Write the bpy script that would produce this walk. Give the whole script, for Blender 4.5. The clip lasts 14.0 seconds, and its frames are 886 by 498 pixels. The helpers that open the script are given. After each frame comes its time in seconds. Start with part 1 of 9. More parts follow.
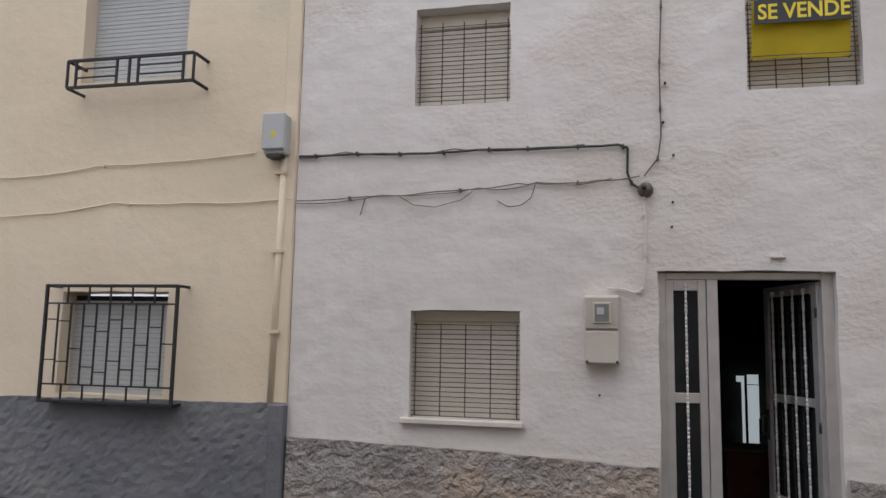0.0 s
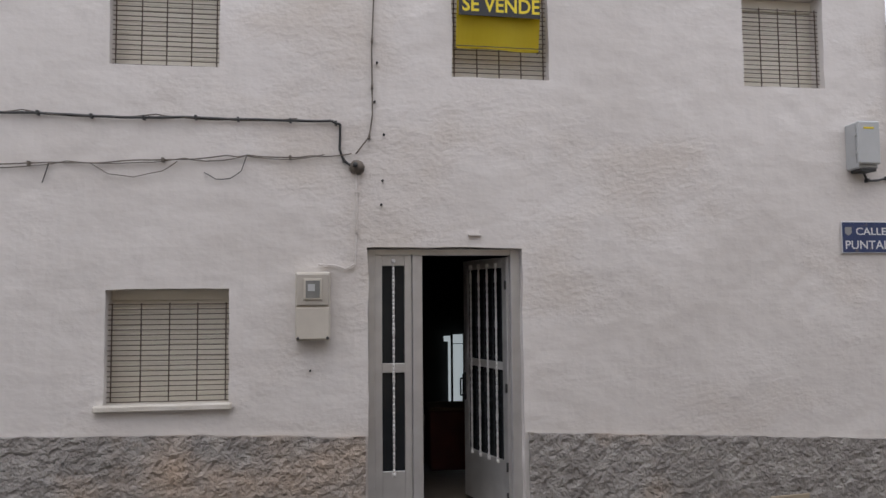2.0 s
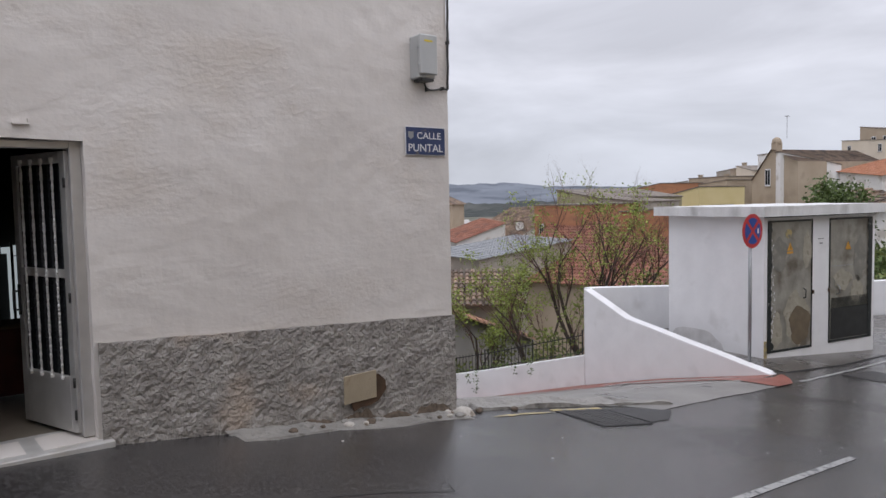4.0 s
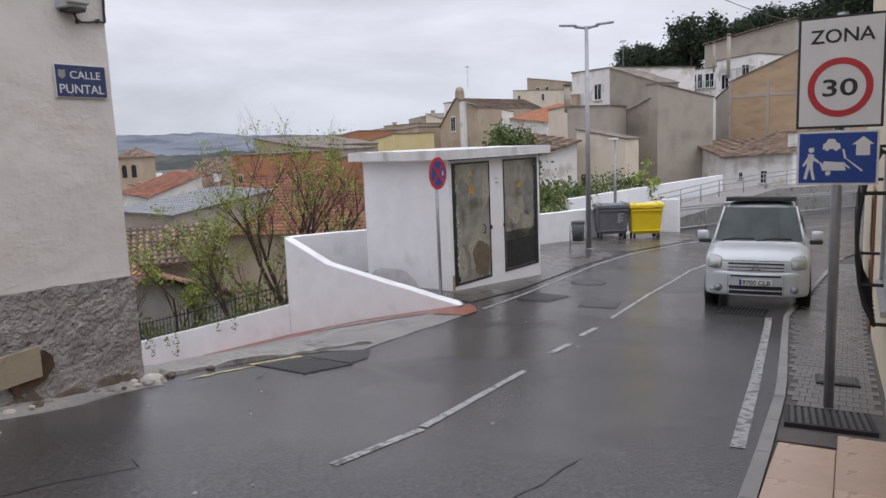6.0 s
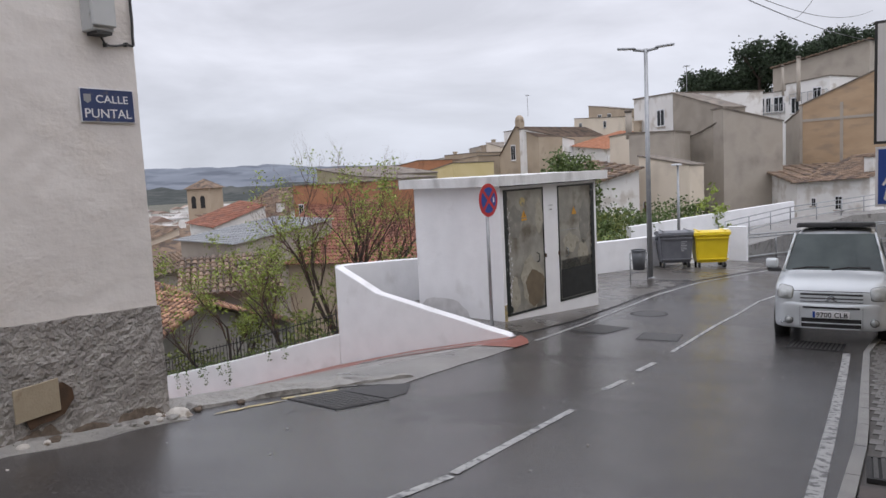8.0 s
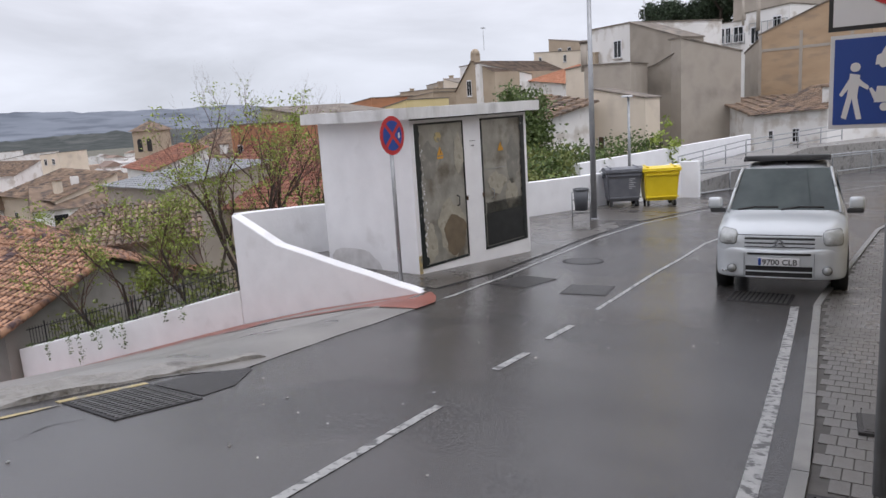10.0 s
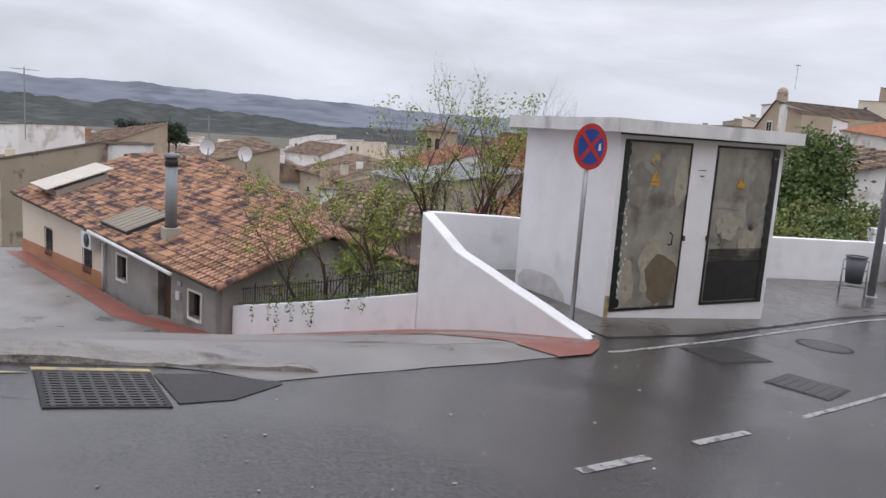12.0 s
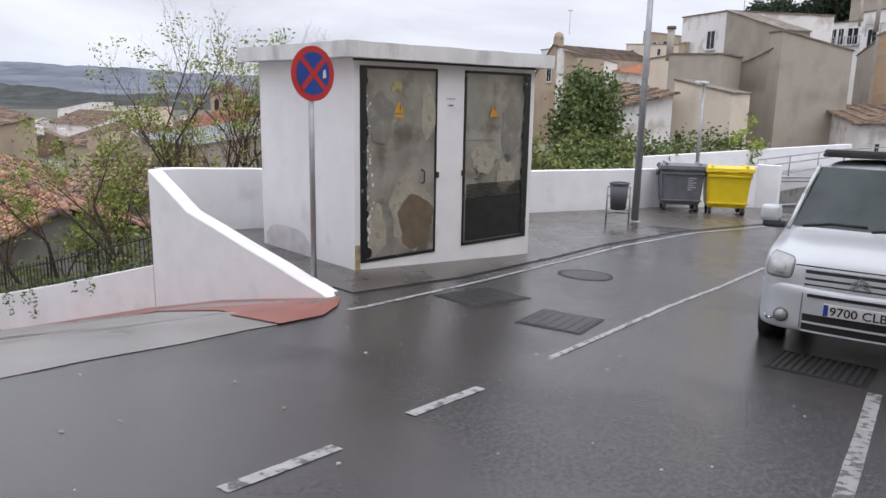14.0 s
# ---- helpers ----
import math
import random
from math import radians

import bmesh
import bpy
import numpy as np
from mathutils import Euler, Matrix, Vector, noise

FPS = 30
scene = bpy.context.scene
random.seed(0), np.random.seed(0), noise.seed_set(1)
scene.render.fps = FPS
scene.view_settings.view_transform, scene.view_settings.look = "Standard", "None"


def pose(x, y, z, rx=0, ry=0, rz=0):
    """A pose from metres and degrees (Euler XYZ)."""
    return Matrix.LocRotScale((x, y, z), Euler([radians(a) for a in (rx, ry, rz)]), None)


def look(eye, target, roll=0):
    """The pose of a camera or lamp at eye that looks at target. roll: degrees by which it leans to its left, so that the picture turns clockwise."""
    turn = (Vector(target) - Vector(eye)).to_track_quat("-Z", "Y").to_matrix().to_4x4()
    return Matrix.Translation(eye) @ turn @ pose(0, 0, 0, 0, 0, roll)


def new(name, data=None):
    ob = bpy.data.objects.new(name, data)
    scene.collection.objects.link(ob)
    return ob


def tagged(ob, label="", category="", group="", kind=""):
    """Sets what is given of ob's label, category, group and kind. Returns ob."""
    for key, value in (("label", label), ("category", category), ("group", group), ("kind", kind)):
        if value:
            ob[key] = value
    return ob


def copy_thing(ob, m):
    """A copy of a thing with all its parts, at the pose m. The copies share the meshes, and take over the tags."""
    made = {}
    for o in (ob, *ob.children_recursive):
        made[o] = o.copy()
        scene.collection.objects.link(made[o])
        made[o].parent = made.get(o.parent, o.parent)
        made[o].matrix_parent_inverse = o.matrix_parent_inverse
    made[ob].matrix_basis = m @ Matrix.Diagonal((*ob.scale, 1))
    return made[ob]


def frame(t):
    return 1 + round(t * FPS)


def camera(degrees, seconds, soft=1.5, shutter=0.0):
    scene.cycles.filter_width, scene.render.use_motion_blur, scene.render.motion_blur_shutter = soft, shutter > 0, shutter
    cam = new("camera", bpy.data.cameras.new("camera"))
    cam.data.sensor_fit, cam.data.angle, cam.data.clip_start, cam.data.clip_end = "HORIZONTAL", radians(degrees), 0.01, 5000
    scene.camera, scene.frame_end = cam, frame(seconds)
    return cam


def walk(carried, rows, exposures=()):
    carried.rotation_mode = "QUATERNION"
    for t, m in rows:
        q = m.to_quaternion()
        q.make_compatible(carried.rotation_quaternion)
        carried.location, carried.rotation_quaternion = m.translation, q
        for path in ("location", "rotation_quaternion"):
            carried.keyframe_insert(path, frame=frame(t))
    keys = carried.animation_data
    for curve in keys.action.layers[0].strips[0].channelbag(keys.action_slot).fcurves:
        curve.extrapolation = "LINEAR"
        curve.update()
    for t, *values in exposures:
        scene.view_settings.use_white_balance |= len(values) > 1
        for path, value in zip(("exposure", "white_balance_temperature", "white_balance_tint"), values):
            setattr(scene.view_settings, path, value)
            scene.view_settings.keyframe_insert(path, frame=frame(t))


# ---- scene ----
cam = camera(62.0, 14.0)
PATH = [
    (0, (-0.23, 0.259, 1.579), (-0.668, 2.196, 1.822), 1.1),
    (0.5, (-0.23, 0.246, 1.599), (-0.518, 2.211, 1.839), 1.2),
    (1, (-0.22, 0.245, 1.634), (-0.358, 2.227, 1.862), 1.2),
    (1.5, (-0.147, 0.265, 1.682), (-0.121, 2.255, 1.882), 0.5),
    (2, (-0.118, 0.284, 1.717), (0.17, 2.258, 1.85), -0.5),
    (2.5, (-0.091, 0.274, 1.714), (0.409, 2.209, 1.795), -1.0),
    (3, (-0.09, 0.287, 1.71), (0.635, 2.15, 1.73), -1.4),
    (3.5, (-0.029, 0.308, 1.713), (0.947, 2.052, 1.665), -1.3),
    (4, (0.073, 0.306, 1.64), (1.31, 1.872, 1.508), -1.2),
    (4.2, (0.121, 0.298, 1.628), (1.425, 1.805, 1.459), -0.9),
    (6.3, (0.275, 0.297, 1.603), (2.021, 1.226, 1.309), -2.9),
    (6.5, (0.265, 0.291, 1.603), (2.01, 1.223, 1.309), -3.4),
    (7, (0.228, 0.281, 1.614), (1.928, 1.3, 1.342), -4.9),
    (7.5, (0.414, 0.336, 1.579), (2.007, 1.504, 1.266), -1.5),
    (8, (0.74, 0.33, 1.533), (2.392, 1.439, 1.326), -2.9),
    (8.2, (0.91, 0.41, 1.516), (2.628, 1.42, 1.347), 1.4),
    (10.3, (3.173, 0.44, 1.283), (4.838, 1.475, 0.886), -3.8),
    (10.5, (3.439, 0.463, 1.228), (5.073, 1.557, 0.861), -1.7),
    (11, (3.922, 0.475, 1.138), (5.427, 1.759, 0.844), 4.2),
    (11.5, (4.444, 0.496, 1.079), (5.711, 2.007, 0.74), 3.7),
    (12, (4.942, 0.519, 1.07), (6.151, 2.081, 0.753), 3.9),
    (12.5, (5.334, 0.536, 1.002), (6.653, 2.005, 0.683), 3.3),
    (13, (5.772, 0.589, 0.919), (7.32, 1.821, 0.623), 4.4),
    (13.5, (6.148, 0.678, 0.852), (7.66, 1.933, 0.479), 3.8),
    (14, (6.548, 0.779, 0.769), (8.102, 1.971, 0.364), 1.1),
]
EXPOSURES = [(0, -0.03), (3, -0.02), (4, -0.08), (6.5, 0.03), (7.5, 0.14), (8, 0.0), (10.5, 0.12), (12, 0.03), (13, 0.0), (14, 0.24)]
walk(cam, [(t, look(eye, target, roll)) for t, eye, target, roll in PATH], EXPOSURES)


# ---- light ----
def make_world():
    w = bpy.data.worlds.new("overcast")
    scene.world = w
    w.use_nodes = True
    nt = w.node_tree
    nt.nodes.clear()
    N, L = nt.nodes.new, nt.links.new
    out, bg = N("ShaderNodeOutputWorld"), N("ShaderNodeBackground")
    sky = N("ShaderNodeTexSky")
    sky.sky_type, sky.sun_disc = "NISHITA", False
    sky.sun_elevation, sky.sun_rotation = radians(48), radians(200)
    tc, mp = N("ShaderNodeTexCoord"), N("ShaderNodeMapping")
    mp.inputs["Scale"].default_value = (1.0, 1.0, 3.0)
    n1, n2 = N("ShaderNodeTexNoise"), N("ShaderNodeTexNoise")
    n1.inputs["Scale"].default_value, n1.inputs["Detail"].default_value = 2.6, 6
    n1.inputs["Roughness"].default_value, n1.inputs["Distortion"].default_value = 0.52, 0.35
    n2.inputs["Scale"].default_value, n2.inputs["Detail"].default_value = 0.9, 2
    L(tc.outputs["Generated"], mp.inputs["Vector"])
    L(mp.outputs["Vector"], n1.inputs["Vector"])
    L(mp.outputs["Vector"], n2.inputs["Vector"])
    sep = N("ShaderNodeSeparateXYZ")
    L(tc.outputs["Generated"], sep.inputs["Vector"])
    up = N("ShaderNodeValToRGB")
    up.color_ramp.elements[0].position, up.color_ramp.elements[0].color = 0.0, (0.625, 0.658, 0.757, 1)
    up.color_ramp.elements[1].position, up.color_ramp.elements[1].color = 1.0, (1.715, 1.73, 1.94, 1)
    e = up.color_ramp.elements.new(0.16)
    e.color = (0.837, 0.85, 0.948, 1)
    L(sep.outputs["Z"], up.inputs["Fac"])
    add = N("ShaderNodeMath")
    add.operation, add.inputs[2].default_value = "MULTIPLY_ADD", 0.0
    add.inputs[1].default_value = 1.0
    L(n1.outputs["Fac"], add.inputs[0])
    rng = N("ShaderNodeMapRange")
    rng.inputs["From Min"].default_value, rng.inputs["From Max"].default_value = 0.3, 0.7
    rng.inputs["To Min"].default_value, rng.inputs["To Max"].default_value = 0.70, 1.14
    L(add.outputs[0], rng.inputs["Value"])
    mul = N("ShaderNodeMix")
    mul.data_type, mul.blend_type = "RGBA", "MULTIPLY"
    mul.inputs["Factor"].default_value = 1.0
    L(up.outputs["Color"], mul.inputs["A"])
    comb = N("ShaderNodeCombineColor")
    for i in range(3):
        L(rng.outputs["Result"], comb.inputs[i])
    L(comb.outputs["Color"], mul.inputs["B"])
    sc = N("ShaderNodeMix")
    sc.data_type, sc.blend_type = "RGBA", "MULTIPLY"
    sc.inputs["Factor"].default_value = 1.0
    sc.inputs["B"].default_value = (0.09, 0.09, 0.09, 1)
    L(sky.outputs["Color"], sc.inputs["A"])
    mix = N("ShaderNodeMix")
    mix.data_type = "RGBA"
    mix.inputs["Factor"].default_value = 0.94
    L(sc.outputs["Result"], mix.inputs["A"])
    L(mul.outputs["Result"], mix.inputs["B"])
    L(mix.outputs["Result"], bg.inputs["Color"])
    bg.inputs["Strength"].default_value = 1.08
    L(bg.outputs["Background"], out.inputs["Surface"])


make_world()
sun = new("sun", bpy.data.lights.new("sun", "SUN"))
sun.data.energy, sun.data.angle, sun.data.color = 0.5, radians(30), (1.0, 0.97, 0.93)
sun.matrix_world = look((0, 0, 30), (8, 14, 0))


# ---- materials ----
def surf(name, c1, c2, scale=3.0, stain=None, stain_scale=0.7, stain_at=(0.52, 0.7), rough=0.85, rough2=None, bump=0.15, bscale=60.0,
         bump2=0.0, bscale2=8.0, metal=0.0, stretch=(1, 1, 1), island=0.0, per_object=0.0, spec=0.5, patchy=0.0):
    """Two tones in noise, a stain of its own shape and fine relief, in metres."""
    m = bpy.data.materials.new(name)
    m.use_nodes = True
    nt = m.node_tree
    N, L = nt.nodes.new, nt.links.new
    b = nt.nodes["Principled BSDF"]
    tc, mp = N("ShaderNodeTexCoord"), N("ShaderNodeMapping")
    mp.inputs["Scale"].default_value = stretch
    L(tc.outputs["Object"], mp.inputs["Vector"])
    V = mp.outputs["Vector"]

    def noise_tex(s, detail=5.0):
        n = N("ShaderNodeTexNoise")
        n.inputs["Scale"].default_value, n.inputs["Detail"].default_value = s, detail
        L(V, n.inputs["Vector"])
        return n.outputs["Fac"]

    def mix_col(f, a, c):
        x = N("ShaderNodeMix")
        x.data_type = "RGBA"
        for sock, val in ((x.inputs["Factor"], f), (x.inputs["A"], a), (x.inputs["B"], c)):
            if isinstance(val, tuple):
                sock.default_value = (*val, 1)
            elif isinstance(val, float):
                sock.default_value = val
            else:
                L(val, sock)
        return x.outputs["Result"]

    def ramp(v, lo, hi, a=0.0, c=1.0):
        r = N("ShaderNodeMapRange")
        r.inputs["From Min"].default_value, r.inputs["From Max"].default_value = lo, hi
        r.inputs["To Min"].default_value, r.inputs["To Max"].default_value = a, c
        L(v, r.inputs["Value"])
        return r.outputs["Result"]

    n1 = noise_tex(scale)
    col = mix_col(ramp(n1, 0.32, 0.68), c1, c2)
    st = None
    if stain is not None:
        st = ramp(noise_tex(stain_scale, 6.0), *stain_at)
        col = mix_col(st, col, stain)
    if island or per_object:
        if island:
            g = N("ShaderNodeNewGeometry").outputs["Random Per Island"]
        else:
            g = N("ShaderNodeObjectInfo").outputs["Random"]
        amt = island or per_object
        hs = N("ShaderNodeHueSaturation")
        L(ramp(g, 0, 1, 1 - amt, 1 + amt), hs.inputs["Value"])
        L(col, hs.inputs["Color"])
        col = hs.outputs["Color"]
    L(col, b.inputs["Base Color"])
    if rough2 is None:
        b.inputs["Roughness"].default_value = rough
    else:
        L(ramp(st if st is not None else n1, 0.0 if st is not None else 0.35, 1.0 if st is not None else 0.65, rough, rough2), b.inputs["Roughness"])
    b.inputs["Metallic"].default_value = metal
    b.inputs["Specular IOR Level"].default_value = spec
    if bump or bump2:
        h = noise_tex(bscale, 4.0)
        bp = N("ShaderNodeBump")
        bp.inputs["Strength"].default_value, bp.inputs["Distance"].default_value = min(1.0, bump * 2), 0.01
        L(h, bp.inputs["Height"])
        nrm = bp.outputs["Normal"]
        if patchy:
            L(ramp(noise_tex(patchy, 3.0), 0.45, 0.62, 0.07 * min(1.0, bump * 2), min(1.0, bump * 2)), bp.inputs["Strength"])
        if bump2:
            h2 = noise_tex(bscale2, 4.0)
            bq = N("ShaderNodeBump")
            bq.inputs["Strength"].default_value, bq.inputs["Distance"].default_value = min(1.0, bump2 * 2), 0.05
            L(h2, bq.inputs["Height"])
            L(nrm, bq.inputs["Normal"])
            nrm = bq.outputs["Normal"]
        L(nrm, b.inputs["Normal"])
    return m


M_WHITE = surf("lime_wash", (0.625, 0.587, 0.556), (0.695, 0.66, 0.632), 1.3, (0.57, 0.51, 0.45), 0.8, (0.56, 0.8), 0.92, None, 0.40, 20, 0.10, 6, stretch=(1, 1, 1.4), patchy=0.8)
M_KWHITE = surf("white_paint", (0.76, 0.76, 0.77), (0.82, 0.82, 0.83), 2.0, (0.60, 0.59, 0.58), 1.3, (0.62, 0.85), 0.85, None, 0.1, 60, 0.05, 8)
M_CREAM = surf("cream_paint", (0.68, 0.575, 0.425), (0.73, 0.625, 0.475), 1.0, (0.60, 0.54, 0.41), 0.9, (0.55, 0.8), 0.9, None, 0.12, 50, 0.12, 5)
M_GREYDADO = surf("grey_render", (0.255, 0.235, 0.218), (0.41, 0.385, 0.36), 7.0, (0.49, 0.385, 0.30), 1.1, (0.55, 0.72), 0.95, None, 0.8, 60, 0.55, 26)
M_DARKDADO = surf("dark_grey_paint", (0.135, 0.14, 0.152), (0.175, 0.18, 0.19), 2.0, (0.225, 0.22, 0.215), 1.1, (0.55, 0.75), 0.9, None, 0.12, 40, 0.22, 7)
M_SPLASH = surf("splashed_mortar", (0.46, 0.43, 0.39), (0.60, 0.57, 0.53), 14, (0.25, 0.21, 0.17), 9, (0.5, 0.62), 0.85, None, 0.4, 60)
M_BAND = surf("white_band", (0.68, 0.66, 0.63), (0.76, 0.74, 0.72), 6, rough=0.9, bump=0.3, bscale=40)
M_ASPHALT = surf("wet_asphalt", (0.022, 0.0205, 0.0205), (0.073, 0.069, 0.069), 38, (0.066, 0.062, 0.061), 0.42, (0.46, 0.58), 0.27, 0.10, 0.11, 120, 0.03, 1.9, spec=0.5)
M_CRACK = surf("dark_crack", (0.012, 0.012, 0.012), (0.022, 0.021, 0.020), 20, rough=0.7, bump=0.2, bscale=90)
M_SCAR = surf("worn_asphalt", (0.060, 0.050, 0.042), (0.095, 0.080, 0.068), 14, rough=0.4, bump=0.3, bscale=80)
M_SCAR2 = surf("pale_mortar", (0.15, 0.145, 0.135), (0.22, 0.21, 0.20), 9, rough=0.5, bump=0.3, bscale=70)
M_RUBBLE = surf("brown_rubble", (0.085, 0.065, 0.048), (0.17, 0.13, 0.10), 18, rough=0.9, bump=0.5, bscale=70)
M_PATCH = surf("asphalt_patch", (0.030, 0.029, 0.029), (0.050, 0.048, 0.048), 22, rough=0.5, bump=0.3, bscale=120, spec=0.3)
M_CONC = surf("wet_concrete", (0.19, 0.18, 0.17), (0.25, 0.24, 0.225), 1.2, (0.13, 0.125, 0.12), 0.8, (0.52, 0.7), 0.42, 0.2, 0.1, 120)
M_OLDCONC = surf("old_concrete", (0.25, 0.24, 0.225), (0.36, 0.345, 0.32), 3.0, (0.12, 0.11, 0.10), 3, (0.52, 0.66), 0.7, 0.4, 0.5, 60, 0.4, 14)
M_WETPAVE = surf("wet_pavement", (0.072, 0.064, 0.056), (0.115, 0.104, 0.093), 1.4, (0.055, 0.05, 0.045), 0.9, (0.5, 0.66), 0.30, 0.16, 0.08, 120)
M_RED = surf("red_paint", (0.22, 0.075, 0.055), (0.29, 0.10, 0.075), 2.5, (0.16, 0.11, 0.10), 1.6, (0.55, 0.75), 0.45, 0.3, 0.08, 120)
M_LINE = surf("road_paint", (0.33, 0.33, 0.325), (0.44, 0.44, 0.43), 9, (0.085, 0.085, 0.085), 16, (0.50, 0.60), 0.45, None, 0.1, 150)
M_YLINE = surf("yellow_paint", (0.42, 0.33, 0.14), (0.5, 0.4, 0.2), 9, (0.2, 0.19, 0.16), 9, (0.48, 0.62), 0.5, None, 0.1, 150)
M_PAVEBED = surf("paver_joints", (0.07, 0.065, 0.06), (0.10, 0.093, 0.086), 9, rough=0.7, bump=0.1, bscale=90)
M_KERB = surf("kerb_stone", (0.23, 0.225, 0.215), (0.30, 0.295, 0.28), 4, (0.15, 0.15, 0.145), 2, (0.55, 0.7), 0.5, 0.3, 0.2, 100)
M_PAVER = surf("pavers", (0.13, 0.123, 0.116), (0.17, 0.162, 0.152), 3, rough=0.42, rough2=0.24, bump=0.12, bscale=90, per_object=0.09)
M_TILE_PINK = surf("pink_tiles", (0.46, 0.33, 0.24), (0.54, 0.40, 0.30), 3, rough=0.4, rough2=0.25, bump=0.1, bscale=60, per_object=0.07)
# near-black colour that stands for unlit depth, in the hall and in hollows
M_DARK = surf("unlit_void", (0.012, 0.012, 0.013), (0.02, 0.02, 0.02), 3, rough=0.8, bump=0)
M_IRON = surf("black_iron", (0.012, 0.012, 0.013), (0.02, 0.019, 0.019), 12, rough=0.65, bump=0.15, bscale=80)
M_STEEL = surf("galvanised_steel", (0.30, 0.31, 0.32), (0.38, 0.39, 0.40), 6, rough=0.45, bump=0.04, bscale=80, metal=0.6)
M_SHUTTER = surf("blind_slats", (0.66, 0.62, 0.53), (0.74, 0.70, 0.61), 5, rough=0.6, bump=0.05, bscale=60)
M_WIRE = surf("weathered_wire", (0.10, 0.085, 0.07), (0.17, 0.14, 0.11), 20, rough=0.6, bump=0.1, bscale=100)
M_ALU = surf("aluminium", (0.50, 0.49, 0.48), (0.58, 0.57, 0.56), 6, rough=0.38, bump=0.03, bscale=80, metal=0.55)
M_PLBOX = surf("grey_plastic", (0.42, 0.43, 0.43), (0.47, 0.48, 0.48), 5, rough=0.55, bump=0.04, bscale=90)
M_METERUP = surf("aged_plastic", (0.40, 0.37, 0.32), (0.46, 0.42, 0.37), 5, rough=0.6, bump=0.05, bscale=90)
M_METERWIN = surf("dusty_glass", (0.17, 0.175, 0.165), (0.22, 0.22, 0.21), 14, rough=0.25, bump=0)
M_BEIGEBOX = surf("beige_plastic", (0.50, 0.46, 0.40), (0.56, 0.52, 0.45), 5, rough=0.6, bump=0.05, bscale=90)
M_GROUND = surf("earth", (0.10, 0.095, 0.07), (0.16, 0.14, 0.11), 0.35, (0.07, 0.08, 0.05), 0.05, (0.45, 0.6), 0.95, None, 0.4, 3)


def ground_z(x):
    xs = (-30, -12, -8, 1.4, 4.5, 8.4, 11.8, 13.2, 16.4, 21, 27, 40, 60, 400)
    zs = (1.1, 0.42, 0.27, -0.03, -0.42, -0.98, -1.37, -1.46, -1.66, -1.85, -2.15, -2.9, -3.6, -6)
    return float(np.interp(x, xs, zs))


def place(x, y):
    """The ground's height: the street, the lane that falls away north of it, the slope to the valley."""
    z = ground_z(x)
    if 4.2 < x < 12.8:
        return z - lane_drop(y)
    return z


def lane_drop(y):
    return float(np.interp(y, (6.3, 9.0, 11.6, 18.5, 24, 60), (0, 0.62, 1.32, 3.2, 3.25, 4.0)))


# ---- mesh helpers ----
def mesh_ob(name, bm, mat, parent=None, label="", smooth=False):
    me = bpy.data.meshes.new(name)
    bm.normal_update()
    bm.to_mesh(me)
    bm.free()
    for m in (mat if isinstance(mat, (list, tuple)) else (mat,)):
        me.materials.append(m)
    if smooth:
        for p in me.polygons:
            p.use_smooth = True
    ob = new(name, me)
    if parent is not None:
        ob.parent = parent
    if label:
        ob["label"] = label
    return ob


part = mesh_ob


def thing(name, m, label, category, group=""):
    e = new(name)
    e.matrix_world = m
    e.empty_display_size = 0.2
    return tagged(e, label, category, group)


def structure(name, bm, mat, label="", category="", smooth=False):
    return tagged(mesh_ob(name, bm, mat, None, "", smooth), label, category, "", "structure")


def box(bm, x0, x1, y0, y1, z0, z1, bevel=0.0, mi=0, mat4=None):
    vs = [bm.verts.new((x, y, z)) for x in (x0, x1) for y in (y0, y1) for z in (z0, z1)]
    fs = [bm.faces.new([vs[i] for i in q]) for q in ((0, 1, 3, 2), (4, 6, 7, 5), (0, 4, 5, 1), (2, 3, 7, 6), (0, 2, 6, 4), (1, 5, 7, 3))]
    for f in fs:
        f.material_index = mi
    if mat4 is not None:
        bmesh.ops.transform(bm, matrix=mat4, verts=vs)
    if bevel:
        es = list({e for f in fs for e in f.edges})
        r = bmesh.ops.bevel(bm, geom=es, offset=bevel, segments=2 if bevel > 0.015 else 1, affect="EDGES", profile=0.6)
        for f in r["faces"]:
            f.material_index = mi
    return fs


def boxes(rows, bevel=0.0):
    bm = bmesh.new()
    for r in rows:
        box(bm, *r, bevel=bevel)
    return bm


def rod(bm, a, b, r, n=8, r2=None, cap=True, mi=0):
    a, b = Vector(a), Vector(b)
    d = (b - a).normalized()
    u = d.orthogonal().normalized()
    v = d.cross(u)
    r2 = r if r2 is None else r2
    ra = [bm.verts.new(a + (u * math.cos(t) + v * math.sin(t)) * r) for t in [2 * math.pi * i / n for i in range(n)]]
    rb = [bm.verts.new(b + (u * math.cos(t) + v * math.sin(t)) * r2) for t in [2 * math.pi * i / n for i in range(n)]]
    fs = [bm.faces.new((ra[i], ra[(i + 1) % n], rb[(i + 1) % n], rb[i])) for i in range(n)]
    if cap:
        fs += [bm.faces.new(ra[::-1]), bm.faces.new(rb)]
    for f in fs:
        f.material_index = mi
        f.smooth = n > 5


def tube(bm, pts, r, n=6, mi=0):
    for a, b in zip(pts, pts[1:]):
        rod(bm, a, b, r, n, mi=mi)


